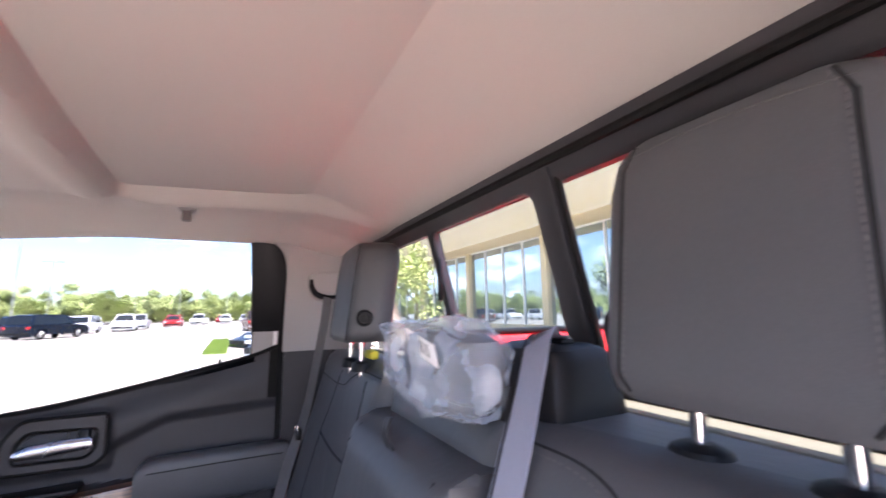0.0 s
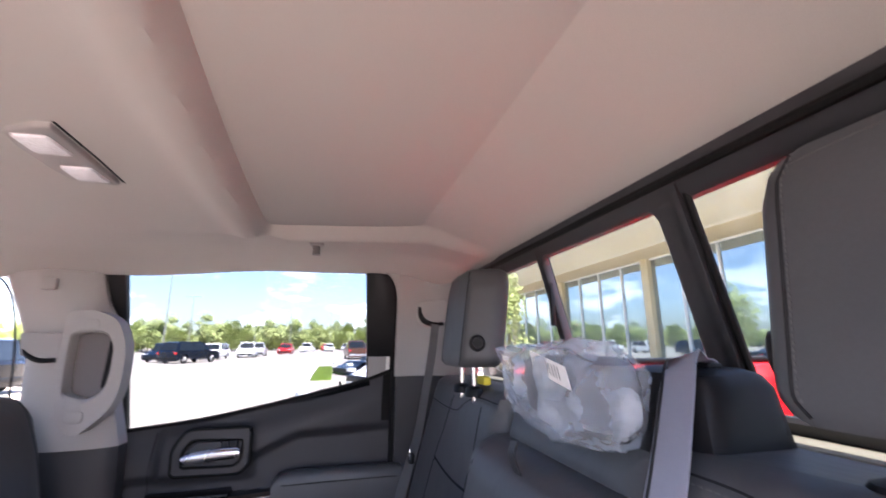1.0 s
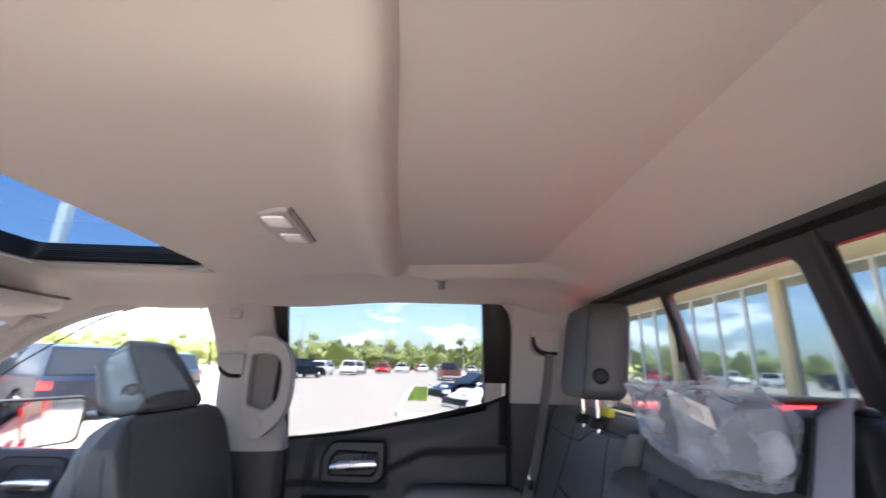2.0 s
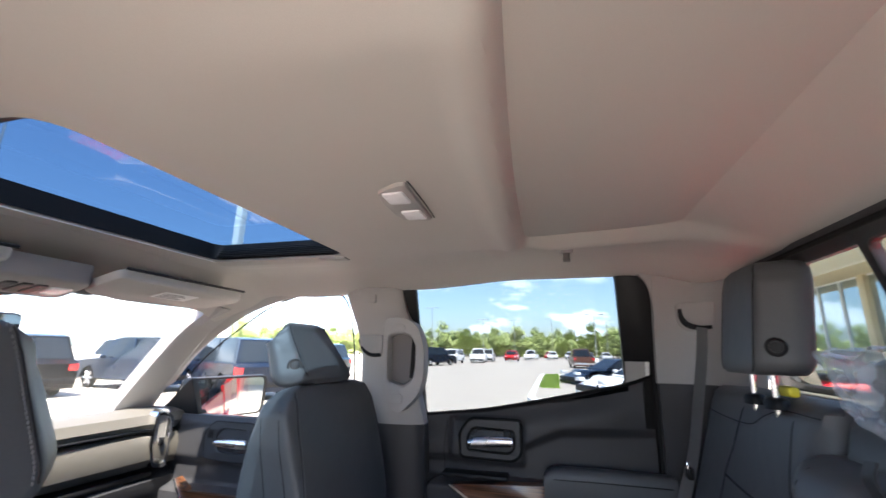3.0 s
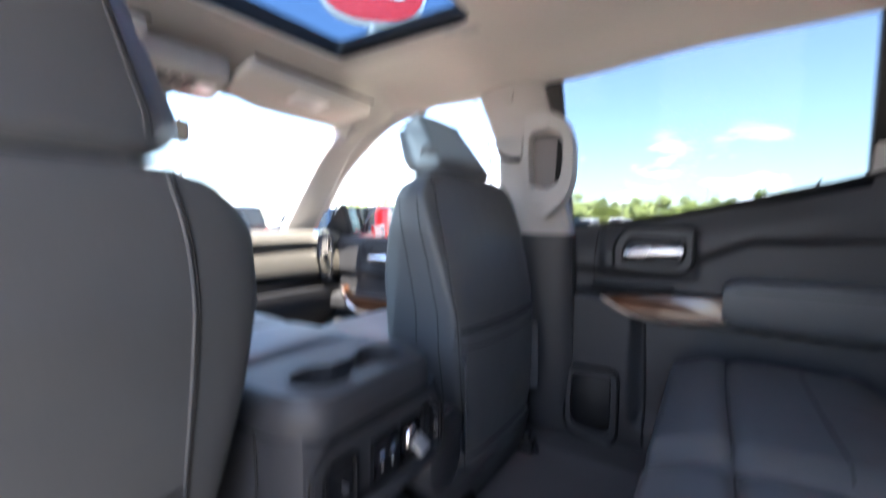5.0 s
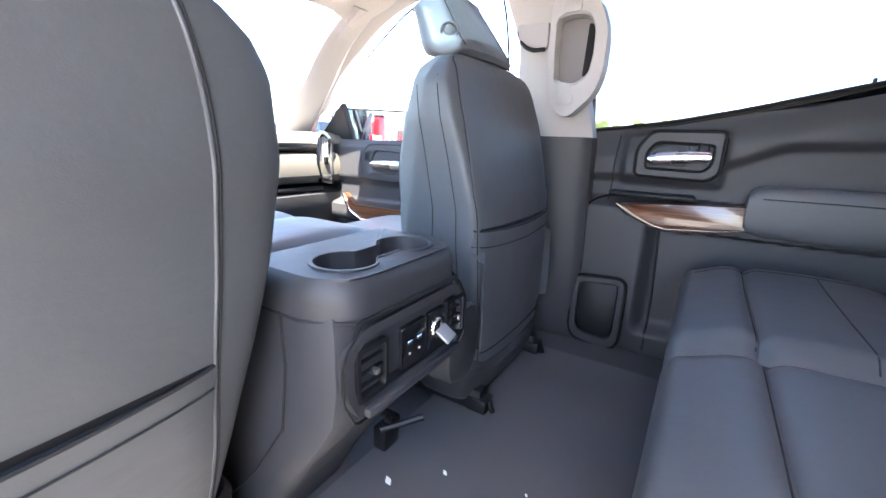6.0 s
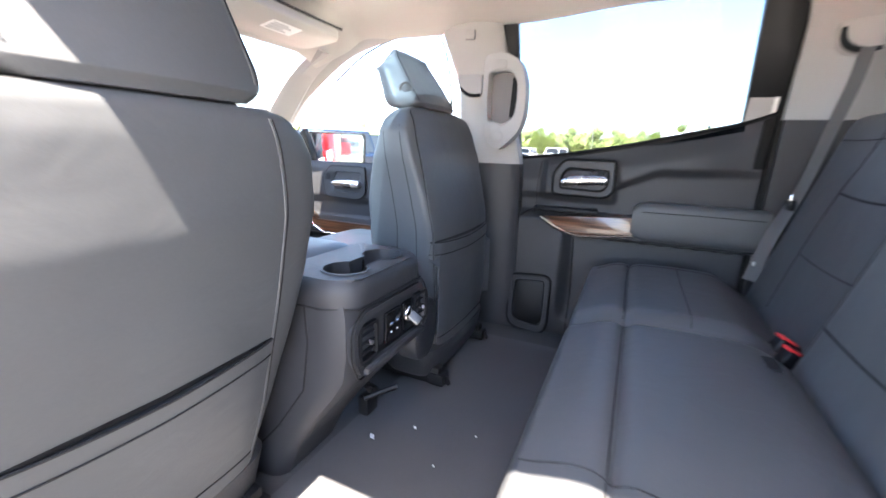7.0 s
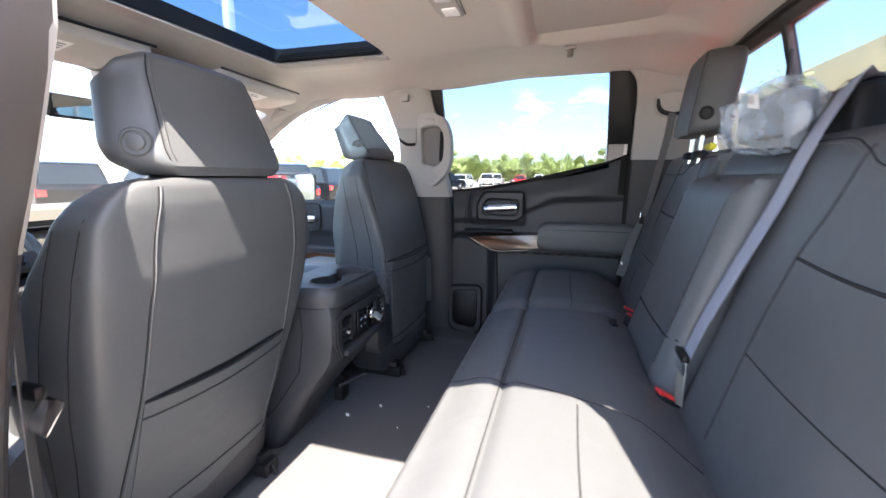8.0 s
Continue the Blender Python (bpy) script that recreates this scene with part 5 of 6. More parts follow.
# rear face: angled bezel with vents and sockets
fr = lambda a, b, d: (a, 1.166 + d + 0.25 * max(0, 0.90 - b), b)
fo = outline([(-0.188, 0.925), (-0.160, 0.885), (0.115, 0.885), (0.140, 0.912), (0.140, 0.965), (0.105, 1.005), (-0.150, 1.005), (-0.188, 0.980)], 0.012, 4)
fi = outline([(-0.172, 0.930), (-0.152, 0.902), (0.108, 0.902), (0.126, 0.920), (0.126, 0.958), (0.098, 0.990), (-0.146, 0.990), (-0.172, 0.972)], 0.008, 4)
fc = part("rear_bezel", framed(fo, fi, fr, 0.02, 120, 0.004), M["plastic"], con)
part("recess", plate(fi, lambda a, b, d: fr(a, b, d + 0.008), 0.006), M["plastic_dark"], fc)
part("ledge", rbox((-0.02, 1.163, 0.894), (0.27, 0.014, 0.014), 0.005), M["plastic"], fc)
part("bezel_gap", tube([Vector(fr(p.x, p.y, 0.001)) for p in resample([(-0.024 + (q.x + 0.024) * 1.05, 0.945 + (q.y - 0.945) * 1.12) for q in fo], 60)], 0.002, 6, True), M["plastic_dark"], con)
for x in (-0.135, 0.105):
    v = part("air_vent", framed(outline([(x - 0.034, 0.91), (x + 0.034, 0.91), (x + 0.034, 0.982), (x - 0.034, 0.982)], 0.006), outline([(x - 0.027, 0.917), (x + 0.027, 0.917), (x + 0.027, 0.975), (x - 0.027, 0.975)], 0.004), lambda a, b, d: fr(a, b, d - 0.002), 0.012, 60, 0.002), M["plastic_dark"], fc)
    for i in range(3):
        part("vane", rbox((x, 1.172, 0.930 + i * 0.016), (0.05, 0.012, 0.003), 0.001, 1), M["plastic_dark"], v)
    part("vane_tab", rbox((x, 1.163, 0.946), (0.010, 0.012, 0.007), 0.002), M["chrome"], v)
us = part("socket_plate", plate(outline([(-0.066, 0.915), (0.004, 0.915), (0.004, 0.978), (-0.066, 0.978)], 0.006), lambda a, b, d: fr(a, b, d - 0.001), 0.01, 0.002), M["plastic_gloss"], fc)
for x in (-0.045, -0.018):
    part("usb_port", rbox((x, 1.1655, 0.952), (0.013, 0.004, 0.006), 0.001, 1), M["bright"], us)
    part("port_icon", rbox((x, 1.1655, 0.935), (0.006, 0.003, 0.004), 0.001, 1), M["paper"], us)
ol = part("outlet_plate", plate(outline([(0.012, 0.915), (0.066, 0.915), (0.066, 0.978), (0.012, 0.978)], 0.006), lambda a, b, d: fr(a, b, d - 0.001), 0.01, 0.002), M["plastic_gloss"], fc)
part("outlet_flap", rbox((0.040, 1.150, 0.942), (0.040, 0.026, 0.005), 0.002, 2, Euler((radians(35), 0, radians(8))).to_matrix().to_4x4()), M["grey_metal"], ol, "open grey outlet flap")
part("socket_ring", tube([(0.034 + 0.014 * math.cos(a), 1.163, 0.950 + 0.014 * math.sin(a)) for a in [2 * math.pi * i / 20 for i in range(20)]], 0.003, 6, True), M["bright"], ol)
part("side_seam", tube([(-0.206, 1.26, 1.02), (-0.2075, 1.255, 0.95), (-0.2075, 1.27, 0.85), (-0.206, 1.34, 0.75), (-0.202, 1.43, 0.65)], 0.002, 6), M["seam"], con)
part("seat_hinge", merge(rbox((0.085, 1.33, 0.75), (0.05, 0.05, 0.06), 0.008), tube([(0.06, 1.30, 0.74), (0.11, 1.29, 0.70), (0.12, 1.31, 0.66)], 0.010, 8), tube([(0.055, 1.29, 0.70), (0.12, 1.232, 0.72)], 0.007, 8), rbox((0.09, 1.30, 0.67), (0.055, 0.03, 0.05), 0.006)), M["plastic_dark"], con, "dark folding hinge hardware")
part("hinge_bolt", tube([(0.075, 1.275, 0.715), (0.075, 1.29, 0.715)], 0.008, 10), M["plastic_dark"], con)
cover = part("recliner_cover", plate(outline([(0.165, 0.93), (0.195, 0.90), (0.205, 0.80), (0.175, 0.755), (0.105, 0.77), (0.085, 0.83), (0.10, 0.92)], 0.03, 6), lambda a, b, d: (a, 1.200 + 0.06 * (1.0 - b) + d, b), 0.05, 0.012), M["plastic"], con, "rounded charcoal recliner cover")
for o in con.children_recursive:
    if o is not cover:
        o.data.transform(Matrix.Translation((-0.20, 0.016, 0)) @ Matrix.Diagonal((0.82, 1, 1, 1)) @ Matrix.Translation((0.20, 0, 0)))
# ---- rear bench ----
bench = thing("rear_bench", (0, 0.6, 0.60), "black leather rear bench with a split cushion and folding armrest", "bench seat")


def cushion_z(x, y, x0, x1):
    """Top of a cushion section between x0 and x1."""
    e = min(x - x0, x1 - x)
    z = 0.950 - 0.030 * (1 - step(0.0, 0.05, e)) ** 1.0
    z -= 0.022 * step(0.80, 0.875, y) + 0.050 * (1 - step(0.43, 0.56, y))
    z += 0.010 * math.sin(math.pi * min(1, max(0, (y - 0.46) / 0.36)))
    z -= 0.012 * math.exp(-((y - 0.765) / 0.010) ** 2)
    return z


def cushion(x0, x1):
    rings = []
    n = max(20, int((x1 - x0) / 0.012))
    for i in range(n + 1):
        k = i / n
        x = x0 + (x1 - x0) * k
        e = min(x - x0, x1 - x)
        edge = math.sqrt(max(0.0, 1 - (1 - min(1, e / 0.035)) ** 2))
        ring = []
        for j in range(40):
            y = 0.44 + 0.423 * j / 39
            zt = cushion_z(x, y, x0, x1)
            ring.append(Vector((x, y, 0.85 + (zt - 0.85) * (0.55 + 0.45 * edge))))
        for j in range(1, 14):
            a = math.pi / 2 * j / 13
            ring.append(Vector((x, 0.863 + (0.022 * math.sin(a) + 0.0) * (0.5 + 0.5 * edge), 0.85 + (cushion_z(x, 0.863, x0, x1) - 0.85) * (0.55 + 0.45 * edge) - 0.045 * (1 - math.cos(a)))))
        ring += [Vector((x, 0.873, 0.80)), Vector((x, 0.845, 0.75)), Vector((x, 0.80, 0.74)), Vector((x, 0.44, 0.74))]
        rings.append(ring)
    return loft(rings)


cR = part("cushion", cushion(0.212, 0.735), M["leather"], bench, "black leather cushion section")
cL = part("cushion", cushion(-0.735, 0.206), M["leather"], bench, "black leather cushion section")
down = (0, 0, -1)
for pts in ([(-0.70, 0.770, 2), (-0.3, 0.772, 2), (0.19, 0.770, 2)], [(0.24, 0.770, 2), (0.5, 0.772, 2), (0.71, 0.767, 2)],
            [(0.165, 0.87, 2), (0.17, 0.72, 2), (0.185, 0.60, 2), (0.198, 0.47, 2)],
            [(-0.285, 0.87, 2), (-0.305, 0.74, 2), (-0.35, 0.60, 2), (-0.405, 0.46, 2)],
            [(0.235, 0.638, 2), (0.45, 0.640, 2), (0.655, 0.638, 2)], [(-0.36, 0.636, 2), (-0.5, 0.638, 2), (-0.655, 0.636, 2)],
            [(0.66, 0.86, 2), (0.665, 0.70, 2), (0.66, 0.46, 2)], [(-0.66, 0.86, 2), (-0.665, 0.70, 2), (-0.66, 0.46, 2)]):
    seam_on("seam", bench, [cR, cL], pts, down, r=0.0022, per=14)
part("base", rbox((0, 0.62, 0.67), (1.42, 0.34, 0.13), 0.02), M["plastic_dark"], bench, "dark seat base box")


def back_face(z):
    """Front of the backrest at height z."""
    return 0.425 - (z - 1.0) * 0.285


def section(x0, x1, z0, z1, bulge=0.03, thick=0.10, push=0.0, round_top=0.05):
    """A padded backrest section."""
    rings = []
    nz = 44
    for i in range(nz + 1):
        k = i / nz
        z = z0 + (z1 - z0) * k
        e = min(z - z0, (z1 - z))
        pad = math.sqrt(max(0.0, 1 - (1 - min(1, e / round_top)) ** 2))
        ring = []
        nx = 40
        for j in range(nx + 1):
            x = x0 + (x1 - x0) * j / nx
            f = min(x - x0, x1 - x)
            ped = math.sqrt(max(0.0, 1 - (1 - min(1, f / 0.045)) ** 2))
            y = back_face(z) + push + (bulge + 0.010 * math.sin(math.pi * k)) * (min(pad, ped) - 1)
            ring.append(Vector((x, y, z)))
        ring += [Vector((x1, back_face(z) + push - thick, z)), Vector((x0, back_face(z) + push - thick, z))]
        rings.append(ring)
    return loft(rings)


bR = part("backrest", section(0.188, 0.715, 0.86, 1.405), M["leather"], bench, "black leather backrest section")
bC = part("backrest", section(-0.192, 0.182, 1.30, 1.395, 0.025, 0.09, -0.020), M["leather"], bench, "black leather centre backrest")
bL = part("backrest", section(-0.715, -0.198, 0.86, 1.400, 0.03, 0.130), M["leather"], bench, "black leather backrest section")
arm = part("folding_armrest", section(-0.188, 0.178, 0.895, 1.338, 0.050, 0.09, 0.048), M["leather"], bench, "upright folding centre armrest")
fw = (0, -1, 0)
for s, c, m in ((1, 0.375, [bR]), (-1, -0.490, [bL])):
    for e in (-1, 1):
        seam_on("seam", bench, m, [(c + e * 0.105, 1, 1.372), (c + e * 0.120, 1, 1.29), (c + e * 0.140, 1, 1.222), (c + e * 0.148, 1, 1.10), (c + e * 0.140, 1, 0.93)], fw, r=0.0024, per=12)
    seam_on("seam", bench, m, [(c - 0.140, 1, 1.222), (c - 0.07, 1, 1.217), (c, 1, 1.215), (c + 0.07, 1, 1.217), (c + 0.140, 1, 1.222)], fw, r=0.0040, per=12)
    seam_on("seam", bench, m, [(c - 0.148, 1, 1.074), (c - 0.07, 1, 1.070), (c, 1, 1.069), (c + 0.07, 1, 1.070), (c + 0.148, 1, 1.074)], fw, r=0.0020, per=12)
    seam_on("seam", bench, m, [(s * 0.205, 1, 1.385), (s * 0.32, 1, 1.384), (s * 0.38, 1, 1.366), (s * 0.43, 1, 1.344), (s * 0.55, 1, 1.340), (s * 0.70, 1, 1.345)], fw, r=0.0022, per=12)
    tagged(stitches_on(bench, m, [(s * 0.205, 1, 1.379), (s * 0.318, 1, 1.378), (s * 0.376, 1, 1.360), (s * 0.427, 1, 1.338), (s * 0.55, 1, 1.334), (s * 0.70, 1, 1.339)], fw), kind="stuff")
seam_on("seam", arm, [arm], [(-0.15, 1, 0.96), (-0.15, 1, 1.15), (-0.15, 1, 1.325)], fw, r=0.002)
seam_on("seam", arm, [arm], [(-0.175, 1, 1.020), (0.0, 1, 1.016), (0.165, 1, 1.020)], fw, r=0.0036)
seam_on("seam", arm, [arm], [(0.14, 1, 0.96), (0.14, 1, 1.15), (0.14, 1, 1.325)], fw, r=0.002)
part("pull_strap", ribbon(smooth_line([(-0.005, 0.365, 1.365), (-0.008, 0.372, 1.345), (-0.012, 0.362, 1.31), (-0.02, 0.372, 1.275)], 5), (0, 1, 0.1), 0.022, 0.003), M["plastic"], bench, "short grey pull strap")
part("top_lining", rbox((0.0, 0.150, 1.388), (1.36, 0.06, 0.03), 0.006), M["lining"], bench, "cream felt behind the seat top")


def rear_headrest(cx, y0, z0, label, wide=1.0):
    h = thing("rear_head_restraint", (cx, y0, z0), label, "head restraint", "rear head restraints")
    rings = []
    for i in range(37):
        k = i / 36
        sc = lin(k, (0, 0.80), (0.03, 0.91), (0.09, 0.99), (0.15, 1.0), (0.80, 0.99), (0.92, 0.93), (0.97, 0.85), (1.0, 0.70))
        yc = y0 - 0.030 * k
        yf, yb = yc + 0.046 * (0.4 + 0.6 * sc), yc - 0.048 * (0.4 + 0.6 * sc)
        sc *= wide
        poly = outline([(-0.088 * sc, yf), (-0.120 * sc, yb + 0.030), (-0.112 * sc, yb), (0.112 * sc, yb), (0.120 * sc, yb + 0.030), (0.088 * sc, yf)], [0.012, 0.02, 0.02, 0.02, 0.02, 0.012], 5)
        rings.append([Vector((cx + p.x, p.y, z0 + 0.222 * k)) for p in resample(poly, 84)])
    head = part("pad", loft(rings), M["leather"], h)
    for s in (-1, 1):
        front = onto([head], [(cx + s * lin(k, (0, 0.072), (0.06, 0.082), (0.9, 0.080), (1, 0.070)), y0 + 0.3, z0 + 0.006 + 0.210 * k) for k in [i / 40 for i in range(41)]], (0, -1, 0))
        part("seam", tube(front, 0.0016, 6), M["seam"], head)
        part("stitching", merge(*[tube([p + Vector((-s * 0.004, 0.0004, 0)), p + Vector((-s * 0.004, 0.0004, 0.003))], 0.0009, 4) for p in front[2:-1]]), M["thread"], head, "pale grey stitching")
        nv = Vector((s * 0.90, 0.44, 0.0)).normalized()
        c0 = onto([head], [Vector((cx + s * 0.105, y0 + 0.010, z0 + 0.052)) + nv * 0.2], -nv)[0]
        u1 = nv.cross(Vector((0, 0, 1))).normalized()
        circ = lambda r, d: [c0 + nv * d + r * (math.cos(2 * math.pi * i / 24) * u1 + math.sin(2 * math.pi * i / 24) * Vector((0, 0, 1))) for i in range(24)]
        part("release_button", loft([circ(0.018, -0.003), circ(0.018, 0.003), circ(0.0155, 0.004), circ(0.0135, 0.001), circ(0.011, 0.001), circ(0.010, 0.004)]), M["plastic_dark"], head, "round black release button")
        part("post", tube([(cx + s * 0.047, y0, 1.37), (cx + s * 0.047, y0 - 0.002, z0 + 0.02)], 0.0065, 12), M["bright"], h, "chrome post")
        part("collar", loft([[Vector((cx + s * 0.047 + r * math.cos(2 * math.pi * i / 24), y0 + r * 0.8 * math.sin(2 * math.pi * i / 24), z)) for i in range(24)] for r, z in ((0.026, 1.386), (0.026, 1.398), (0.022, 1.404), (0.012, 1.408), (0.008, 1.408))]), M["plastic_dark"], h)
    return h, head


hrR, padR = rear_headrest(0.380, 0.312, 1.450, "black leather rear head restraint raised on chrome posts")
part("tag", rbox((0.350, 0.282, 1.418), (0.05, 0.02, 0.02), 0.006), M["yellow"], hrR, "small yellow plastic tag")
hrL, padL = rear_headrest(-0.424, 0.240, 1.440, "black leather rear head restraint raised on chrome posts", 1.10)
top_edge = onto([padL], [(-0.424 + (i / 40 - 0.5) * 0.165, 0.7, 1.646 + 0.006 * math.sin(math.pi * i / 40)) for i in range(41)], (0, -1, 0))
part("stitching", merge(*[tube([p, p + Vector((0.004, 0, 0.0005))], 0.0010, 4) for p in top_edge]), M["thread"], padL, "pale grey stitching")

# centre belt housing on the seat top
hs = thing("belt_housing", (-0.193, 0.235, 1.39), "black padded seat-top housing of the centre belt", "belt housing")
hring = []
for z, x0, x1, y0, y1 in ((1.375, -0.322, -0.15, 0.17, 0.285), (1.40, -0.320, -0.152, 0.172, 0.283), (1.455, -0.312, -0.160, 0.178, 0.275), (1.468, -0.304, -0.168, 0.186, 0.268), (1.474, -0.292, -0.180, 0.20, 0.255)):
    hring.append([Vector((p.x * 0.86 + 0.012, p.y, z)) for p in resample(outline([(x0, y0), (x1, y0), (x1, y1), (x0, y1)], 0.02, 4), 48)])
part("shell", loft(hring), M["plastic_dark"], hs)
part("belt_slot", rbox((-0.200, 0.232, 1.476), (0.062, 0.02, 0.006), 0.002), M["plastic_dark"], hs)

# shoulder belt of the middle seat, down over the backrest to its latch
cb = thing("centre_seat_belt", (-0.19, 0.42, 0.98), "grey webbing seat belt drawn down over the rear backrest", "seat belt", "seat belts")
bp = smooth_line([(-0.205, 0.222, 1.470), (-0.208, 0.238, 1.4815), (-0.215, 0.262, 1.478), (-0.228, 0.285, 1.445), (-0.246, 0.322, 1.38), (-0.242, 0.352, 1.29), (-0.226, 0.385, 1.19), (-0.208, 0.420, 1.08), (-0.197, 0.440, 1.005)], 6)
nr = [Vector((0, 0.2, 1)) if i < 10 else Vector((0, 1, 0.25)) for i in range(len(bp))]
part("webbing", ribbon(bp, nr, 0.047), M["belt"], cb)
part("edge_thread", ribbon([p + Vector((0.019, 0.0012, 0.0006)) for p in bp], nr, 0.003, 0.0012), M["seam"], cb)
lt = part("latch_plate", rbox((-0.197, 0.445, 0.988), (0.052, 0.010, 0.040), 0.004), M["bright"], cb, "bright steel latch plate")
part("latch_grip", rbox((-0.197, 0.447, 1.004), (0.058, 0.014, 0.016), 0.005), M["plastic_dark"], lt)
part("lower_webbing", ribbon(smooth_line([(-0.205, 0.447, 0.975), (-0.215, 0.450, 0.945), (-0.225, 0.452, 0.915)], 5), (0, 1, 0.2), 0.040, 0.002), M["lining"], cb, "pale lower webbing")


def buckle(at, lean, n=1):
    b = thing("belt_buckle", at, "black belt buckle with a red release button", "belt buckle", "belt buckles")
    m = Euler((radians(lean), 0, radians(14))).to_matrix().to_4x4()
    for i in range(n):
        o = Vector(at) + Vector((i * 0.034 - 0.017 * (n - 1), 0.006 * i, 0.010 * i))
        bd = part("body", rbox(o, (0.030, 0.050, 0.034), 0.007, 3, m), M["plastic_dark"], b)
        part("button", rbox(o + m @ Vector((0, 0.010, 0.0165)), (0.025, 0.036, 0.008), 0.003, 2, m), M["red_plastic"], bd, "red release button")
        part("strap", ribbon(smooth_line([o + m @ Vector((0, -0.02, 0)), o + Vector((0, -0.045, -0.012)), o + Vector((0, -0.06, -0.04))], 4), (0, 0.3, 1), 0.024, 0.003), M["belt"], bd)
    return b


buckle((0.252, 0.462, 0.912), 28, 2)
buckle((-0.202, 0.468, 0.902), 28, 1)
single("cushion_slot", rbox((0.10, 0.535, 0.953), (0.05, 0.022, 0.006), 0.003), M["seam"], "black loop slot in the rear cushion", "slot")

# outboard belts
for s in (1,):
    ob_ = thing("outboard_seat_belt", (s * 0.63, 0.44, 0.93), "dark webbing seat belt hanging beside the rear backrest", "seat belt", "seat belts")
    line = smooth_line([(s * 0.690, 0.318, 1.562), (s * 0.700, 0.325, 1.48), (s * 0.728, 0.340, 1.36), (s * 0.738, 0.365, 1.22), (s * 0.715, 0.415, 1.08), (s * 0.690, 0.450, 0.95)], 6)
    part("webbing", ribbon(line, [Vector((-s * (0.30 + 0.30 * step(0.5, 0.9, i / len(line))), 0.95, 0)) for i in range(len(line))], 0.046), M["belt_dark"], ob_)
    tg = part("tongue", rbox((s * 0.728, 0.385, 1.17), (0.04, 0.016, 0.03), 0.005), M["plastic_dark"], ob_)
    part("blade", rbox((s * 0.715, 0.392, 1.185), (0.02, 0.004, 0.03), 0.001), M["bright"], tg)
    part("stop_button", rbox((s * 0.690, 0.447, 1.00), (0.012, 0.006, 0.012), 0.003), M["white_metal"], ob_)

# driver's belt on the centre pillar
db = thing("driver_seat_belt", (-0.70, 1.25, 0.90), "dark seat belt with a bright latch hanging on the centre pillar", "seat belt", "seat belts")
part("webbing", ribbon(smooth_line([(-0.680, 1.335, 1.47), (-0.700, 1.31, 1.30), (-0.725, 1.285, 1.10), (-0.735, 1.275, 0.95), (-0.74, 1.27, 0.75)], 6), (0.8, -0.6, 0), 0.046), M["belt_dark"], db)
part("latch_plate", rbox((-0.722, 1.262, 1.045), (0.006, 0.030, 0.045), 0.003, 2, Euler((0.4, 0.3, 0.4)).to_matrix().to_4x4()), M["bright"], db, "bright steel latch plate")
part("latch_grip", rbox((-0.728, 1.272, 1.078), (0.014, 0.045, 0.020), 0.006), M["plastic_dark"], db)

# crumpled clear bag with a folded label on the seat top
bag = thing("plastic_bag", (0.0, 0.30, 1.39), "crumpled clear plastic bag round a black part", "plastic bag")


def bag_point(u, v):
    a, b = 2 * math.pi * u, math.pi * (v - 0.5)
    ca, sa = math.cos(a), math.sin(a)
    x = 0.134 * math.copysign(abs(ca) ** 0.65, ca) * math.cos(b) ** 0.5
    y = 0.055 * math.copysign(abs(sa) ** 0.8, sa) * math.cos(b) ** 0.7
    z = 0.057 * math.copysign(abs(math.sin(b)) ** 0.75, math.sin(b))
    p = Vector((x, y, z))
    q = Vector((p.x * 0.8 + p.z * 0.6, p.y * 1.4, p.z - p.x * 0.3))
    w = 0.010 * noise.noise(p * 9 + Vector((3, 1, 7))) - 0.020 * abs(noise.noise(q * 19)) - 0.006 * abs(noise.noise(q * 43 + Vector((1, 5, 2))))
    p += Vector((ca * 0.5, sa, math.sin(b))).normalized() * (w + 0.008)
    # film sags below on one side, and a corner is pulled out at the other
    p.z -= 0.008 * math.exp(-((x + 0.03) / 0.07) ** 2) * step(0.0, -0.05, z) - 0.020 * step(0.02, 0.15, x) * step(0.0, -0.05, z)
    p += Vector((0.085, 0.0, 0.030)) * math.exp(-((x - 0.145) / 0.045) ** 2 - ((z - 0.03) / 0.030) ** 2)
    return Vector((-0.056, 0.308, 1.440)) + p


part("film", sheet(bag_point, 120, 70), M["film"], bag, "glossy crumpled film", True, 18)
core = loft([superring(-0.062, 0.300, z, hw, hd, 3.5, 40) for z, hw, hd in ((1.397, 0.08, 0.018), (1.405, 0.11, 0.028), (1.45, 0.120, 0.032), (1.475, 0.110, 0.030), (1.484, 0.09, 0.018))])
part("wrapped_pad", core, M["plastic"], bag, "dark grey part inside the bag")


def label_at(a, b, d):
    return Vector((-0.108 + a + 0.25 * b, 0.361 - d + 0.10 * b, 1.470 + 0.20 * a + b))


lb = part("label", plate(outline([(-0.045, -0.013), (0.045, -0.013), (0.045, 0.013), (-0.045, 0.013)], 0.002), label_at, 0.0012), M["paper"], bag, "white barcode label")
for i in range(8):
    part("print_bar", plate([(-0.028 + i * 0.007, -0.006), (-0.0264 + i * 0.007, -0.006), (-0.0264 + i * 0.007, 0.009), (-0.028 + i * 0.007, 0.009)], lambda a, b, d: label_at(a, b, d - 0.0012), 0.0006), M["ink"], lb)
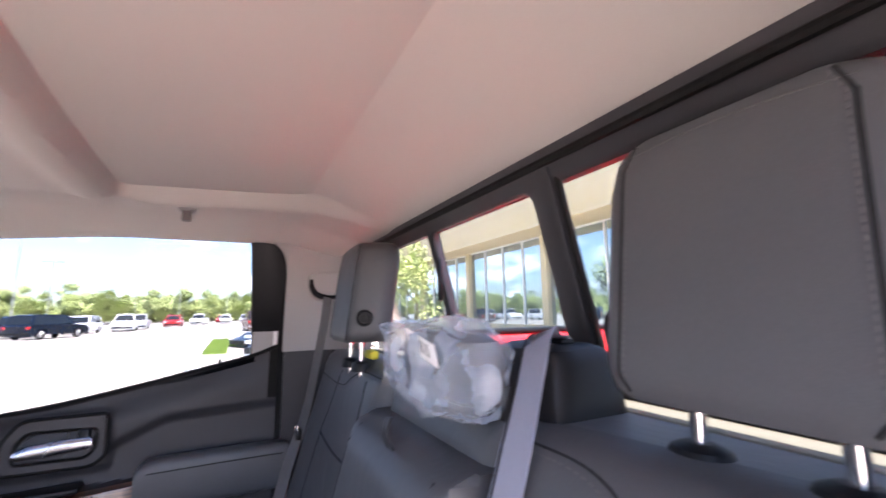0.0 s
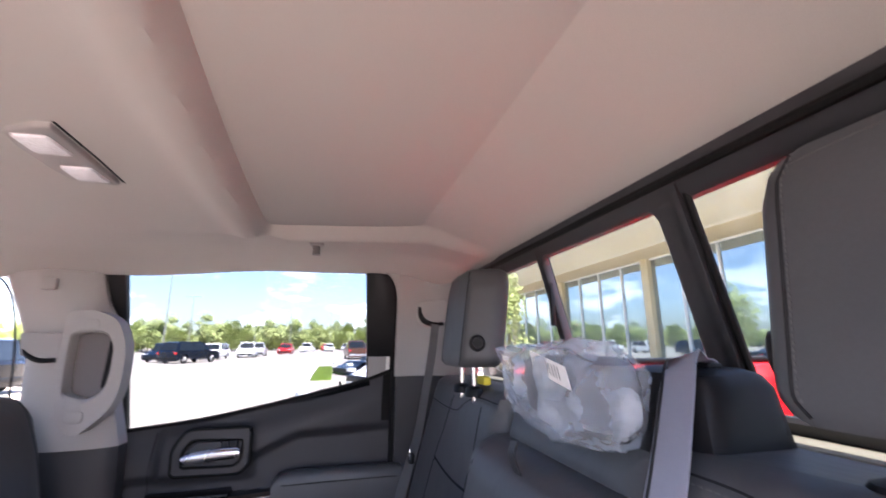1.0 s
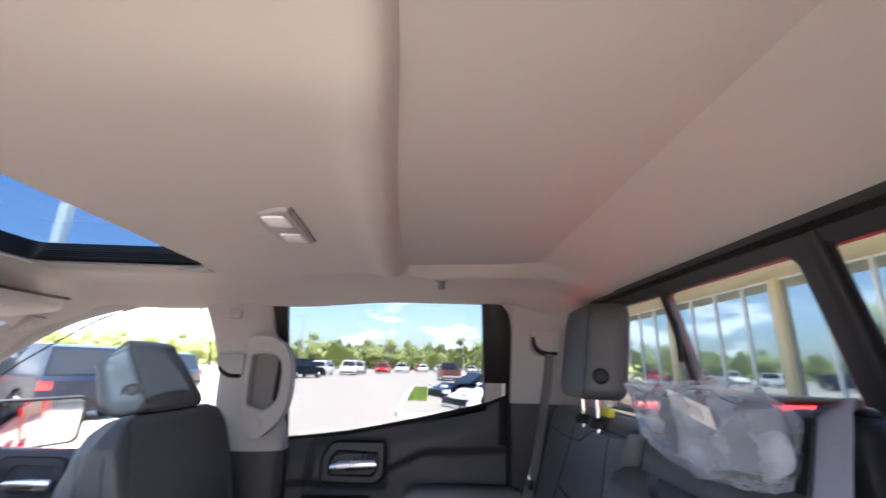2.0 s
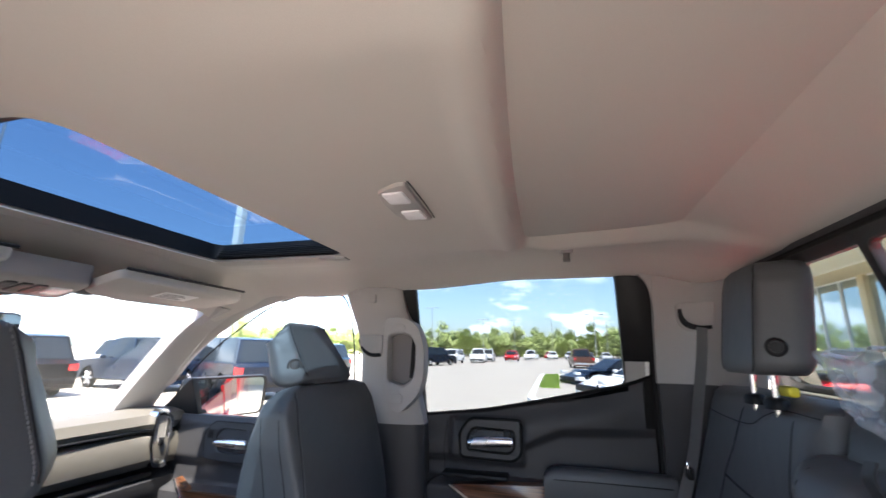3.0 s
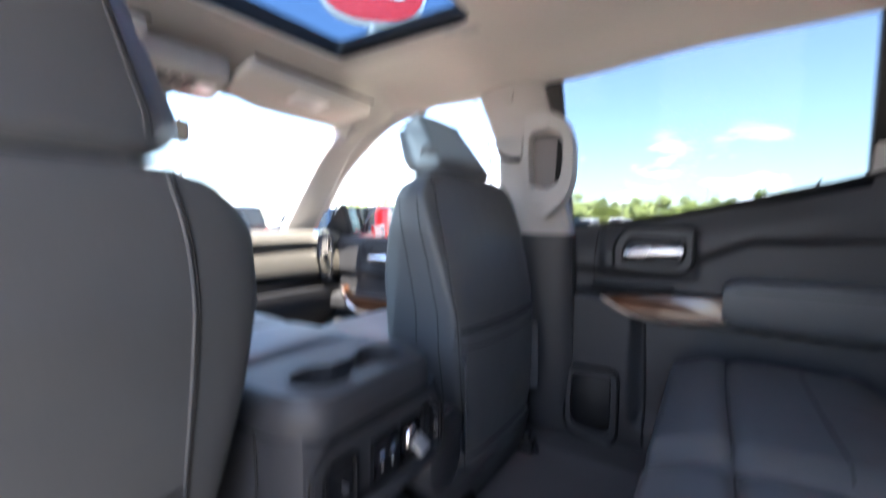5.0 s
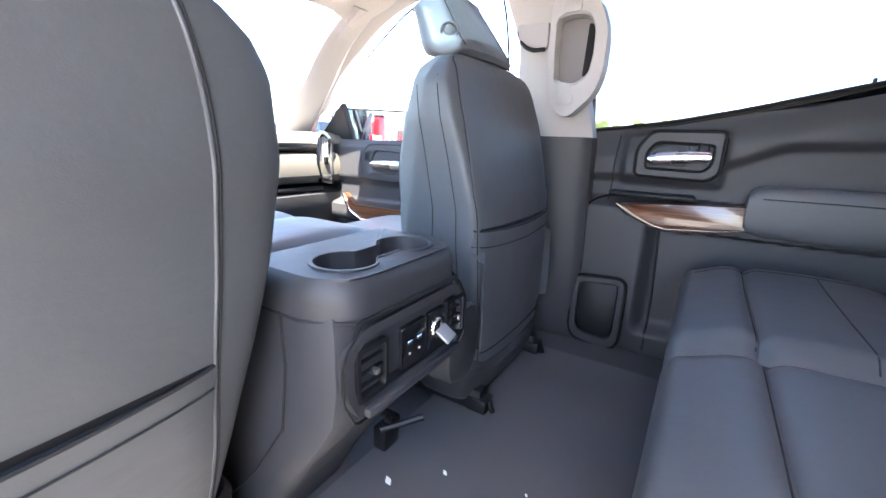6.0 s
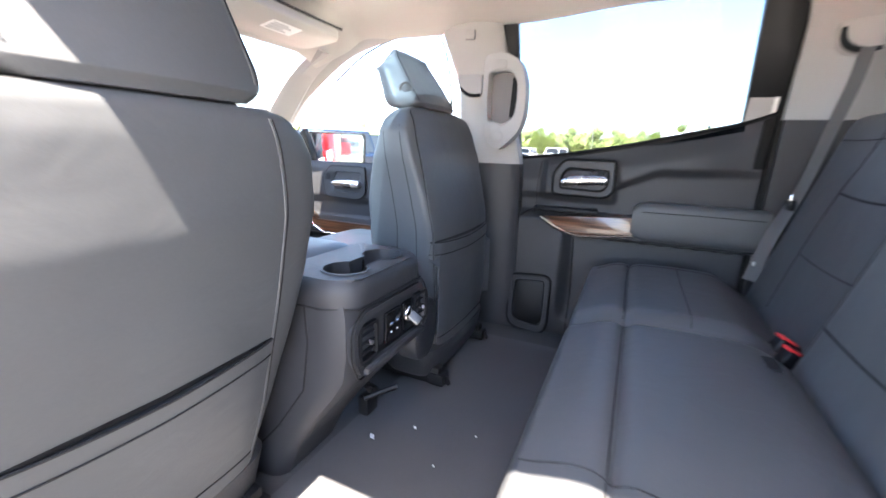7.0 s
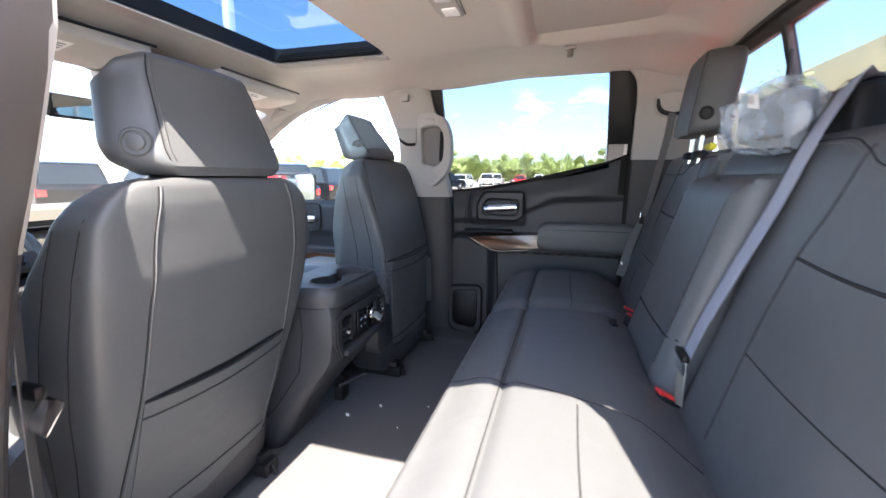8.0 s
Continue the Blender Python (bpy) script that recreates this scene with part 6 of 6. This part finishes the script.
# ---- outside: the truck's own body ----
bed = thing("truck_bed", (0, -0.9, 0.5), "red pickup bed with painted sides and deck and black rail caps", "truck bed")
for s in (1, -1):
    part("side_wall", rbox((s * 0.90, -0.92, 1.05), (0.12, 1.80, 0.74), 0.03, 3), M["red_paint"], bed)
    part("rail_cap", rbox((s * 0.895, -0.92, 1.428), (0.10, 1.78, 0.02), 0.008), M["plastic_dark"], bed)
part("tailgate", rbox((0, -1.80, 1.04), (1.66, 0.07, 0.74), 0.02), M["red_paint"], bed)
part("front_wall", rbox((0, -0.02, 1.0), (1.66, 0.05, 0.70), 0.015), M["red_paint"], bed)
# bare red deck, so sunlight bounces red onto the rear headliner
part("deck", rbox((0, -0.92, 0.72), (1.66, 1.74, 0.04), 0.01), M["red_paint"], bed)
single("cab_back", rbox((0, 0.04, 0.93), (1.72, 0.03, 0.88), 0.01), M["red_paint"], "red outer back panel of the cab", "body panel", kind="structure")
hood = single("hood", sheet(lambda u, v: (-0.90 + 1.8 * u, 2.90 + 1.25 * v, 1.10 - 0.10 * v ** 2 - 0.10 * (2 * u - 1) ** 4), 24, 16, (0, 0, -0.03)), M["red_paint"], "long red truck hood", "hood", kind="structure")
for s in (1, -1):
    single("fender", rbox((s * 0.95, 3.35, 0.82), (0.10, 1.60, 0.50), 0.05, 3), M["red_paint"], "red front fender beside the hood", "fender", kind="structure")

# ---- outside: the lot ----
ground = single("ground", sheet(lambda u, v: (-420 + 840 * u, -420 + 840 * v, 0.0), 24, 24, (0, 0, -0.5)), M["concrete"], "sunlit pale concrete parking lot", "ground", kind="structure")
island = thing("grass_island", (20, -1, 0), "mown grass island with a pale kerb", "grass island")
part("kerb", framed(outline([(12.3, 1.7), (12.3, -16), (28.0, -16), (28.0, 1.9)], 0.8), outline([(12.5, 1.5), (12.5, -15.8), (27.8, -15.8), (27.8, 1.7)], 0.7), lambda a, b, d: (a, b, 0.14 - d), 0.2, 120), M["white_metal"], island)
part("apron", plate(outline([(12.45, 1.55), (12.45, -15.85), (27.85, -15.85), (27.85, 1.7)], 0.5), lambda a, b, d: (a, b, 0.12 - d), 0.15), M["concrete"], island)
rng = random.Random(4)
gb = bmesh.new()
for i in range(5000):
    x, y = rng.uniform(17.2, 26.5), rng.uniform(0.75, 1.5)
    h, w, a = rng.uniform(0.06, 0.14), 0.03, rng.uniform(0, 6.28)
    v = [gb.verts.new((x - w * math.cos(a), y - w * math.sin(a), 0.13)), gb.verts.new((x + w * math.cos(a), y + w * math.sin(a), 0.13)), gb.verts.new((x + rng.uniform(-0.04, 0.04), y + rng.uniform(-0.04, 0.04), 0.13 + h))]
    gb.faces.new(v)
part("turf", plate(outline([(17.0, 0.7), (26.8, 0.7), (26.8, 1.6), (17.0, 1.5)], 0.3), lambda a, b, d: (a, b, 0.135 - d), 0.15), M["grass"], island)
single("grass_blades", gb, M["grass"], "short green grass blades on the island", "grass", kind="stuff")

# lane paint on the concrete
for i in range(14):
    single("bay_line", rbox((8.0 + i * 2.8, 15.5, 0.004), (0.10, 5.0, 0.006), 0.0), M["white_metal"], "worn white parking bay line", "bay line", "bay lines", kind="structure")


# ---- vehicles ----
def car_mesh(L, W, H, style):
    """Side outline of the lower body and of the cabin, as (along, up)."""
    r = 0.36 if style != "sports" else 0.34
    g = 0.24 if style in ("suv", "pickup") else 0.16
    belt = H * (0.58 if style != "sports" else 0.66)
    if style == "suv":
        body = [(-L / 2, g + 0.15), (-L / 2 - 0.02, belt * 0.9), (-L / 2 + 0.10, belt), (L / 2 - 1.25, belt), (L / 2 - 0.25, belt * 0.92), (L / 2, belt * 0.72), (L / 2, g + 0.1)]
        cab = [(-L / 2 + 0.12, belt - 0.02), (-L / 2 + 0.38, H - 0.06), (-L / 2 + 0.75, H), (L * 0.05, H), (L * 0.13, H - 0.08), (L / 2 - 1.25, belt - 0.02)]
    elif style == "pickup":
        body = [(-L / 2, g + 0.2), (-L / 2, belt * 1.0), (L / 2 - 1.4, belt), (L / 2 - 0.2, belt * 0.95), (L / 2, belt * 0.75), (L / 2, g + 0.1)]
        cab = [(-L * 0.16, belt - 0.02), (-L * 0.13, H - 0.05), (-L * 0.10, H), (L * 0.10, H), (L * 0.14, H - 0.06), (L / 2 - 1.5, belt - 0.02)]
    else:
        body = [(-L / 2, g + 0.25), (-L / 2 + 0.05, belt * 1.02), (-L * 0.3, belt * 1.05), (0.2, belt * 0.92), (L / 2 - 0.5, belt * 0.74), (L / 2, belt * 0.48), (L / 2 + 0.02, g)]
        cab = [(-L * 0.36, belt * 1.02), (-L * 0.18, H - 0.03), (-L * 0.06, H), (L * 0.02, H - 0.02), (L * 0.20, belt * 0.90)]
    return body, cab, r, g, belt


def car(name, L, W, H, style, color, at, turn, label, group=""):
    body, cab, r, g, belt = car_mesh(L, W, H, style)
    c = thing(name, at, label, "pickup truck" if style == "pickup" else "car", group)
    m = Matrix.Translation(at) @ Euler((0, 0, radians(turn))).to_matrix().to_4x4()
    def add(nm, bm, mat, parent, lab=""):
        bmesh.ops.transform(bm, matrix=m, verts=bm.verts)
        return part(nm, bm, mat, parent, lab)
    wx = L * 0.31
    arch = []
    for xc in (wx, -wx):
        arch += [(xc + (r + 0.06) * math.cos(a), max(g, r + (r + 0.06) * math.sin(a))) for a in [math.pi * i / 10 for i in range(11)]]
    poly = [Vector(p) for p in body] + [Vector(p) for p in [(L / 2 - 0.02, g)] + arch + [(-L / 2 + 0.02, g)]]
    k = len(poly)
    rings = []
    for y, sc in ((-W / 2 + 0.05, 0.97), (-W / 2, 1.0), (W / 2, 1.0), (W / 2 - 0.05, 0.97)):
        rings.append([Vector((p.x, y, p.y)) for p in poly])
    rings[0] = [Vector((p.x * 0.985, -W / 2, p.y)) for p in poly]
    rings[1] = [Vector((p.x, -W / 2 + 0.06, p.y + 0.015 * (p.y > belt * 0.8))) for p in poly]
    rings[2] = [Vector((p.x, W / 2 - 0.06, p.y + 0.015 * (p.y > belt * 0.8))) for p in poly]
    rings[3] = [Vector((p.x * 0.985, W / 2, p.y)) for p in poly]
    bodyo = add("body", loft(rings), paint(color), c)
    cp = [Vector(p) for p in cab]
    top = max(p.y for p in cp)
    def cw(z):
        return W / 2 - 0.08 - 0.16 * (z - belt) / max(0.1, top - belt)
    add("cabin", loft([[Vector((p.x, -cw(p.y), p.y)) for p in cp], [Vector((p.x, cw(p.y), p.y)) for p in cp]]), paint(color), c)
    cen = sum(cp, Vector((0, 0))) / len(cp)
    win = [cen + (p - cen) * 0.86 for p in cp]
    n_side = 2 if style != "sports" else 1
    for s in (-1, 1):
        xs_ = sorted(p.x for p in win)
        mid = (xs_[0] + xs_[-1]) / 2
        add("side_window", loft([[Vector((p.x, s * (cw(p.y) + 0.008), p.y)) for p in win], [Vector((p.x, s * (cw(p.y) - 0.01), p.y)) for p in win]]), M["car_glass"], c)
        if n_side == 2:
            add("window_post", rbox((mid, s * (cw(H * 0.8) + 0.004), (belt + H) / 2), (0.08, 0.03, (H - belt) * 0.86), 0.005), paint(color), c)
        for xc in (wx, -wx):
            ty = tube([Vector((xc + (r - 0.07) * math.cos(a), s * (W / 2 - 0.12), r + (r - 0.07) * math.sin(a))) for a in [2 * math.pi * i / 24 for i in range(24)]], 0.085, 8, True)
            wl_ = add("tyre", ty, M["rubber"], c)
            rm = merge(*[tube([Vector((xc, s * (W / 2 - 0.05), r)), Vector((xc + (r - 0.10) * math.cos(a), s * (W / 2 - 0.07), r + (r - 0.10) * math.sin(a)))], 0.03, 6) for a in [2 * math.pi * i / 6 for i in range(6)]])
            add("rim", rm, M["rim"], wl_)
            add("hub", loft([[Vector((xc + q * math.cos(a), s * (W / 2 - d), r + q * math.sin(a))) for a in [2 * math.pi * i / 20 for i in range(20)]] for q, d in ((r - 0.10, 0.09), (r - 0.10, 0.13))]), M["plastic_dark"], wl_)
        add("headlamp", rbox((L / 2 - 0.10, s * (W / 2 - 0.22), belt * 0.76), (0.22, 0.34, 0.13), 0.03), M["lens_white"], c)
        add("tail_lamp", rbox((-L / 2 + 0.04, s * (W / 2 - 0.14), belt * 0.82), (0.12, 0.26, 0.22 if style != "sports" else 0.1), 0.03), M["lens_red"], c)
        add("door_mirror", rbox((L * 0.14, s * (W / 2 + 0.06), belt + 0.06), (0.12, 0.18, 0.12), 0.03), paint(color), c)
    wsf = [Vector(p) for p in cp[-2:]]
    wsr = [Vector(p) for p in cp[:2]]
    for nm, a, b in (("windscreen", cp[-1], cp[-2]), ("rear_window", cp[0], cp[1])):
        d = Vector((b.y - a.y, -(b.x - a.x))).normalized() * (0.012 if nm == "windscreen" else -0.012)
        d = d if (d.x > 0) == (nm == "windscreen") else -d
        p0, p1 = a.lerp(b, 0.10) + d, a.lerp(b, 0.92) + d
        add(nm, loft([[Vector((p0.x, -cw(p0.y) * 0.93, p0.y)), Vector((p0.x, cw(p0.y) * 0.93, p0.y))][::1] + [Vector((p1.x, cw(p1.y) * 0.9, p1.y)), Vector((p1.x, -cw(p1.y) * 0.9, p1.y))]] + [[Vector((p0.x - d.x, -cw(p0.y) * 0.93, p0.y - d.y)), Vector((p0.x - d.x, cw(p0.y) * 0.93, p0.y - d.y)), Vector((p1.x - d.x, cw(p1.y) * 0.9, p1.y - d.y)), Vector((p1.x - d.x, -cw(p1.y) * 0.9, p1.y - d.y))]]), M["car_glass"], c)
    add("bumper", rbox((L / 2 - 0.06, 0, g + 0.18), (0.16, W * 0.94, 0.22), 0.04), M["plastic_dark"], c)
    add("rear_bumper", rbox((-L / 2 + 0.06, 0, g + 0.22), (0.16, W * 0.94, 0.18), 0.04), M["plastic_dark"] if style != "pickup" else M["rim"], c)
    if style == "pickup":
        add("bed_floor", rbox((-L * 0.33, 0, belt + 0.012), (L * 0.30, W * 0.80, 0.02), 0.004), M["plastic_dark"], c)
    return c


NAVY, BLACK, WHITE, RED, BROWN, SILVER, BLUE, TEAL = (0.004, 0.008, 0.018), (0.004, 0.0045, 0.006), (0.75, 0.75, 0.74), (0.45, 0.02, 0.02), (0.09, 0.045, 0.035), (0.42, 0.43, 0.45), (0.006, 0.014, 0.032), (0.006, 0.016, 0.024)
car("sports_car", 4.5, 1.95, 1.24, "sports", NAVY, (20.6, -1.75, 0), 112, "low dark blue sports car parked beside the grass")
car("sports_car", 4.5, 1.95, 1.24, "sports", WHITE, (15.2, -2.25, 0), 114, "low white sports car with black glass", "")
car("brown_pickup", 5.7, 2.0, 1.92, "pickup", BROWN, (46.5, -1.55, 0), 4, "brown pickup seen across the open lot")
car("dark_suv", 5.2, 2.0, 1.85, "suv", NAVY, (42.5, 13.4, 0), -25, "dark blue sport utility car at the edge of the lot", "row of parked cars")
row = [(52, 19.5, WHITE, "suv"), (58, 17.8, WHITE, "pickup"), (64, 18.2, SILVER, "pickup"), (72, 16.2, RED, "suv"), (84, 15.0, WHITE, "pickup"), (92, 12.0, WHITE, "suv"), (98, 9.0, SILVER, "suv"), (96, 5.0, NAVY, "suv"), (100, 1.5, SILVER, "suv"), (102, -4, BLACK, "suv"), (100, -9, WHITE, "suv"), (46, 21.5, BLUE, "suv"), (104, 14, RED, "suv"), (108, 6, WHITE, "suv")]
for x, y, col, st in row:
    y -= 0.11 * x
    nm = {"suv": "parked_suv", "pickup": "parked_pickup"}[st]
    word = {NAVY: "dark blue", BLACK: "black", WHITE: "white", RED: "red", SILVER: "silver grey", BLUE: "blue"}[col]
    car(nm, 5.6 if st == "pickup" else 4.8, 2.0, 1.9 if st == "pickup" else 1.75, st, col, (x, y, 0), 180 + rng.uniform(-12, 12), f"{word} parked {'pickup' if st == 'pickup' else 'utility car'} far across the lot", "row of parked cars")
front_row = [(8.2, 17.0, BLACK, "suv", 80), (11.6, 15.4, BLUE, "suv", 84), (11.2, 11.0, NAVY, "suv", 62), (16.5, 13.2, BLACK, "suv", 88), (4.6, 18.0, WHITE, "suv", 86), (1.2, 18.4, SILVER, "suv", 88), (-2.6, 18.2, WHITE, "pickup", 90), (-6.0, 18.5, SILVER, "suv", 90), (20.5, 14.5, TEAL, "suv", 86), (14.5, 20.0, SILVER, "suv", 86)]
for x, y, col, st, tn in front_row:
    nm = {"suv": "parked_suv", "pickup": "parked_pickup"}[st]
    word = {NAVY: "dark blue", BLACK: "black", WHITE: "white", RED: "red", SILVER: "silver grey", BLUE: "blue", TEAL: "teal"}[col]
    car(nm, 5.4 if st == "pickup" else 4.8, 1.98, 1.9 if st == "pickup" else 1.78, st, col, (x, y, 0), tn, f"{word} utility car parked ahead of the truck" if st == "suv" else f"{word} pickup parked ahead of the truck", "cars ahead")


# ---- trees ----
def tree(at, h, spread, seed, leaf, n=900, slim=False, label="young leafy tree with a thin trunk", group=""):
    rg = random.Random(seed)
    t = thing("tree", at, label, "tree", group)
    A = Vector(at)
    limbs = [tube([A, A + Vector((rg.uniform(-0.1, 0.1), rg.uniform(-0.1, 0.1), h * 0.45)), A + Vector((rg.uniform(-0.2, 0.2), rg.uniform(-0.2, 0.2), h * 0.85))], lambda q: max(0.02, 0.022 * h * (1 - 0.85 * q)), 7)]
    tips = []
    for i in range(9):
        a, z0 = rg.uniform(0, 6.28), rg.uniform(0.12, 0.72) * h
        ln = spread * rg.uniform(0.5, 1.0) * (1.15 - z0 / h)
        b = A + Vector((0, 0, z0))
        e_ = b + Vector((math.cos(a) * ln, math.sin(a) * ln, ln * rg.uniform(0.5, 1.1)))
        limbs.append(tube([b, b.lerp(e_, 0.5) + Vector((0, 0, -0.05 * ln)), e_], lambda q: max(0.01, 0.009 * h * (1 - 0.8 * q)), 5))
        tips.append(e_)
    part("trunk", merge(*limbs), M["bark"], t)
    bm = bmesh.new()
    clumps = []
    for i in range(34):
        b = rg.choice(tips) if rg.random() < 0.6 else A + Vector((0, 0, rg.uniform(0.18, 0.97) * h))
        clumps.append((b + Vector((rg.gauss(0, 0.18), rg.gauss(0, 0.18), rg.gauss(0.05, 0.12))) * spread, spread * rg.uniform(0.24, 0.46)))
    for i in range(n):
        cpos, cr = rg.choice(clumps)
        d = Vector((rg.gauss(0, 1), rg.gauss(0, 1), rg.gauss(0, 1))).normalized() * cr * rg.uniform(0.35, 1.05)
        p = cpos + d
        s_ = leaf * rg.uniform(0.6, 1.3)
        u = Vector((rg.gauss(0, 1), rg.gauss(0, 1), rg.gauss(0, 0.6))).normalized()
        w = u.orthogonal().normalized()
        bm.faces.new([bm.verts.new(p + u * s_), bm.verts.new(p + w * s_ * 0.55), bm.verts.new(p - u * s_), bm.verts.new(p - w * s_ * 0.55)])
    part("crown", bm, M["leaf"], t, smooth=False)
    return t


base_trees = [tree((0, 0, 0), 9.0 + i * 1.2, 3.6, 20 + i, 0.22, 5200, label="light green spring tree at the far edge of the lot", group="far tree line") for i in range(4)]
spots = []
for i in range(230):
    a = radians(-62 + 108 * i / 229 + rng.uniform(-0.8, 0.8))
    d = rng.uniform(118, 165)
    spots.append((d * math.cos(a), d * math.sin(a)))
for i, (x, y) in enumerate(spots):
    b = base_trees[i % 4]
    if i < 4:
        b.matrix_basis = pose(x, y, 0, 0, 0, rng.uniform(0, 360))
    else:
        o = copy_thing(b, pose(x, y, 0, 0, 0, rng.uniform(0, 360)))
        k = rng.uniform(0.48, 0.78)
        o.scale = (k * 1.3, k * 1.3, k)
hedge = bmesh.new()
for i in range(36000):
    a = radians(rng.uniform(-64, 48))
    d = rng.uniform(138, 172)
    p = Vector((d * math.cos(a), d * math.sin(a), rng.uniform(0.2, 5.2) + 1.1 * math.sin(a * 37) * math.sin(a * 91)))
    u = Vector((rng.gauss(0, 1), rng.gauss(0, 1), rng.gauss(0, 1))).normalized()
    w = u.orthogonal().normalized()
    hedge.faces.new([hedge.verts.new(p + u * 0.7), hedge.verts.new(p + w * 0.5), hedge.verts.new(p - u * 0.7), hedge.verts.new(p - w * 0.5)])
single("far_woods", hedge, M["leaf"], "dense green undergrowth of the distant woods", "woods", kind="stuff", smooth=False)
tree((19.2, -7.9, 0), 5.1, 1.9, 77, 0.10, 2600, label="young leafy tree in full sun beside the building")


# ---- lamp posts ----
def post(at, h, label="tall grey parking-lot lamp post with twin heads"):
    p = thing("lamp_post", at, label, "lamp post", "lot lamp posts")
    A = Vector(at)
    part("pole", tube([A, A + Vector((0, 0, h))], lambda q: 0.09 - 0.04 * q, 10), M["grey_metal"], p)
    part("base", rbox(A + Vector((0, 0, 0.4)), (0.5, 0.5, 0.8), 0.05), M["white_metal"], p)
    part("arm", tube([A + Vector((0, -1.0, h - 0.05)), A + Vector((0, 0, h + 0.05)), A + Vector((0, 1.0, h - 0.05))], 0.04, 6), M["grey_metal"], p)
    for s in (-1, 1):
        part("head", rbox(A + Vector((0, s * 1.15, h - 0.02)), (0.4, 0.6, 0.16), 0.05), M["grey_metal"], p)
    return p


for x, y, h in ((70, -5.1, 7.6), (62, 22.5, 13.5), (110, 2.0, 10), (112, 20, 10), (115, 12, 10), (118, -12, 10), (46, -26, 9), (13.0, 30.4, 14.5), (90, 28, 11)):
    post((x, y, 0), h)

# tall sign on a white pole
SX, SY, SZ = 17.25, 17.25, 14.3
sg = thing("pole_sign", (SX, SY, 0), "tall white sign pole with a red oval panel", "sign")
part("pole", rbox((SX, SY, 6.3), (0.44, 0.40, 12.6), 0.04), M["white_metal"], sg)
pn = [Vector((3.05 * math.copysign(abs(math.cos(a)) ** 0.8, math.cos(a)), 2.15 * math.copysign(abs(math.sin(a)) ** 0.8, math.sin(a)))) for a in [2 * math.pi * i / 48 for i in range(48)]]
sd = Vector((0.72, -0.69, 0)).normalized()
fwv = Vector((-0.69, -0.72, 0)).normalized()
sp_ = lambda a, b, d: Vector((SX, SY, SZ)) + sd * a + Vector((0, 0, b)) - fwv * (d - 0.3)
part("panel", plate(pn, sp_, 0.5, 0.05), M["white_metal"], sg, "white oval sign box")
part("face", plate([p * 0.93 for p in pn], lambda a, b, d: sp_(a, b, d - 0.04), 0.03), M["sign_red"], sg, "red sign face")
for i in range(3):
    part("mark_bar", plate(outline([(-1.9 + i * 1.35, -0.75), (-0.85 + i * 1.35, -0.75), (-0.85 + i * 1.35, 0.75), (-1.9 + i * 1.35, 0.75)], 0.3), lambda a, b, d: sp_(a, b, d - 0.07), 0.02), M["white_metal"], sg)

# ---- the building behind ----
shop = thing("showroom", (14, -14, 0), "beige showroom with a deep fascia and tall blue glass", "building")
part("fascia", rbox((16, -15.2, 7.0), (52, 3.2, 2.3), 0.06), M["beige"], shop, "deep beige stucco fascia")
part("soffit", rbox((16, -14.2, 5.78), (51.6, 2.6, 0.12), 0.02), M["beige"], shop)
part("back_wall", rbox((16, -18, 3.5), (51, 0.3, 7.0), 0.02), M["beige"], shop)
part("plinth", rbox((16, -15.0, 0.35), (51, 0.35, 0.7), 0.03), M["beige"], shop)
for i in range(24):
    x = -8.0 + i * 2.1
    w = part("window", rbox((x + 1.05, -15.0, 3.2), (2.02, 0.06, 5.0), 0.0), M["shop_glass"], shop)
    part("mullion", rbox((x, -14.95, 3.2), (0.09 if i % 4 else 0.45, 0.14 if i % 4 else 0.5, 5.1), 0.01), M["white_metal"] if i % 4 else M["beige"], shop)
part("transom", rbox((16, -14.95, 5.70), (51, 0.14, 0.12), 0.01), M["white_metal"], shop)
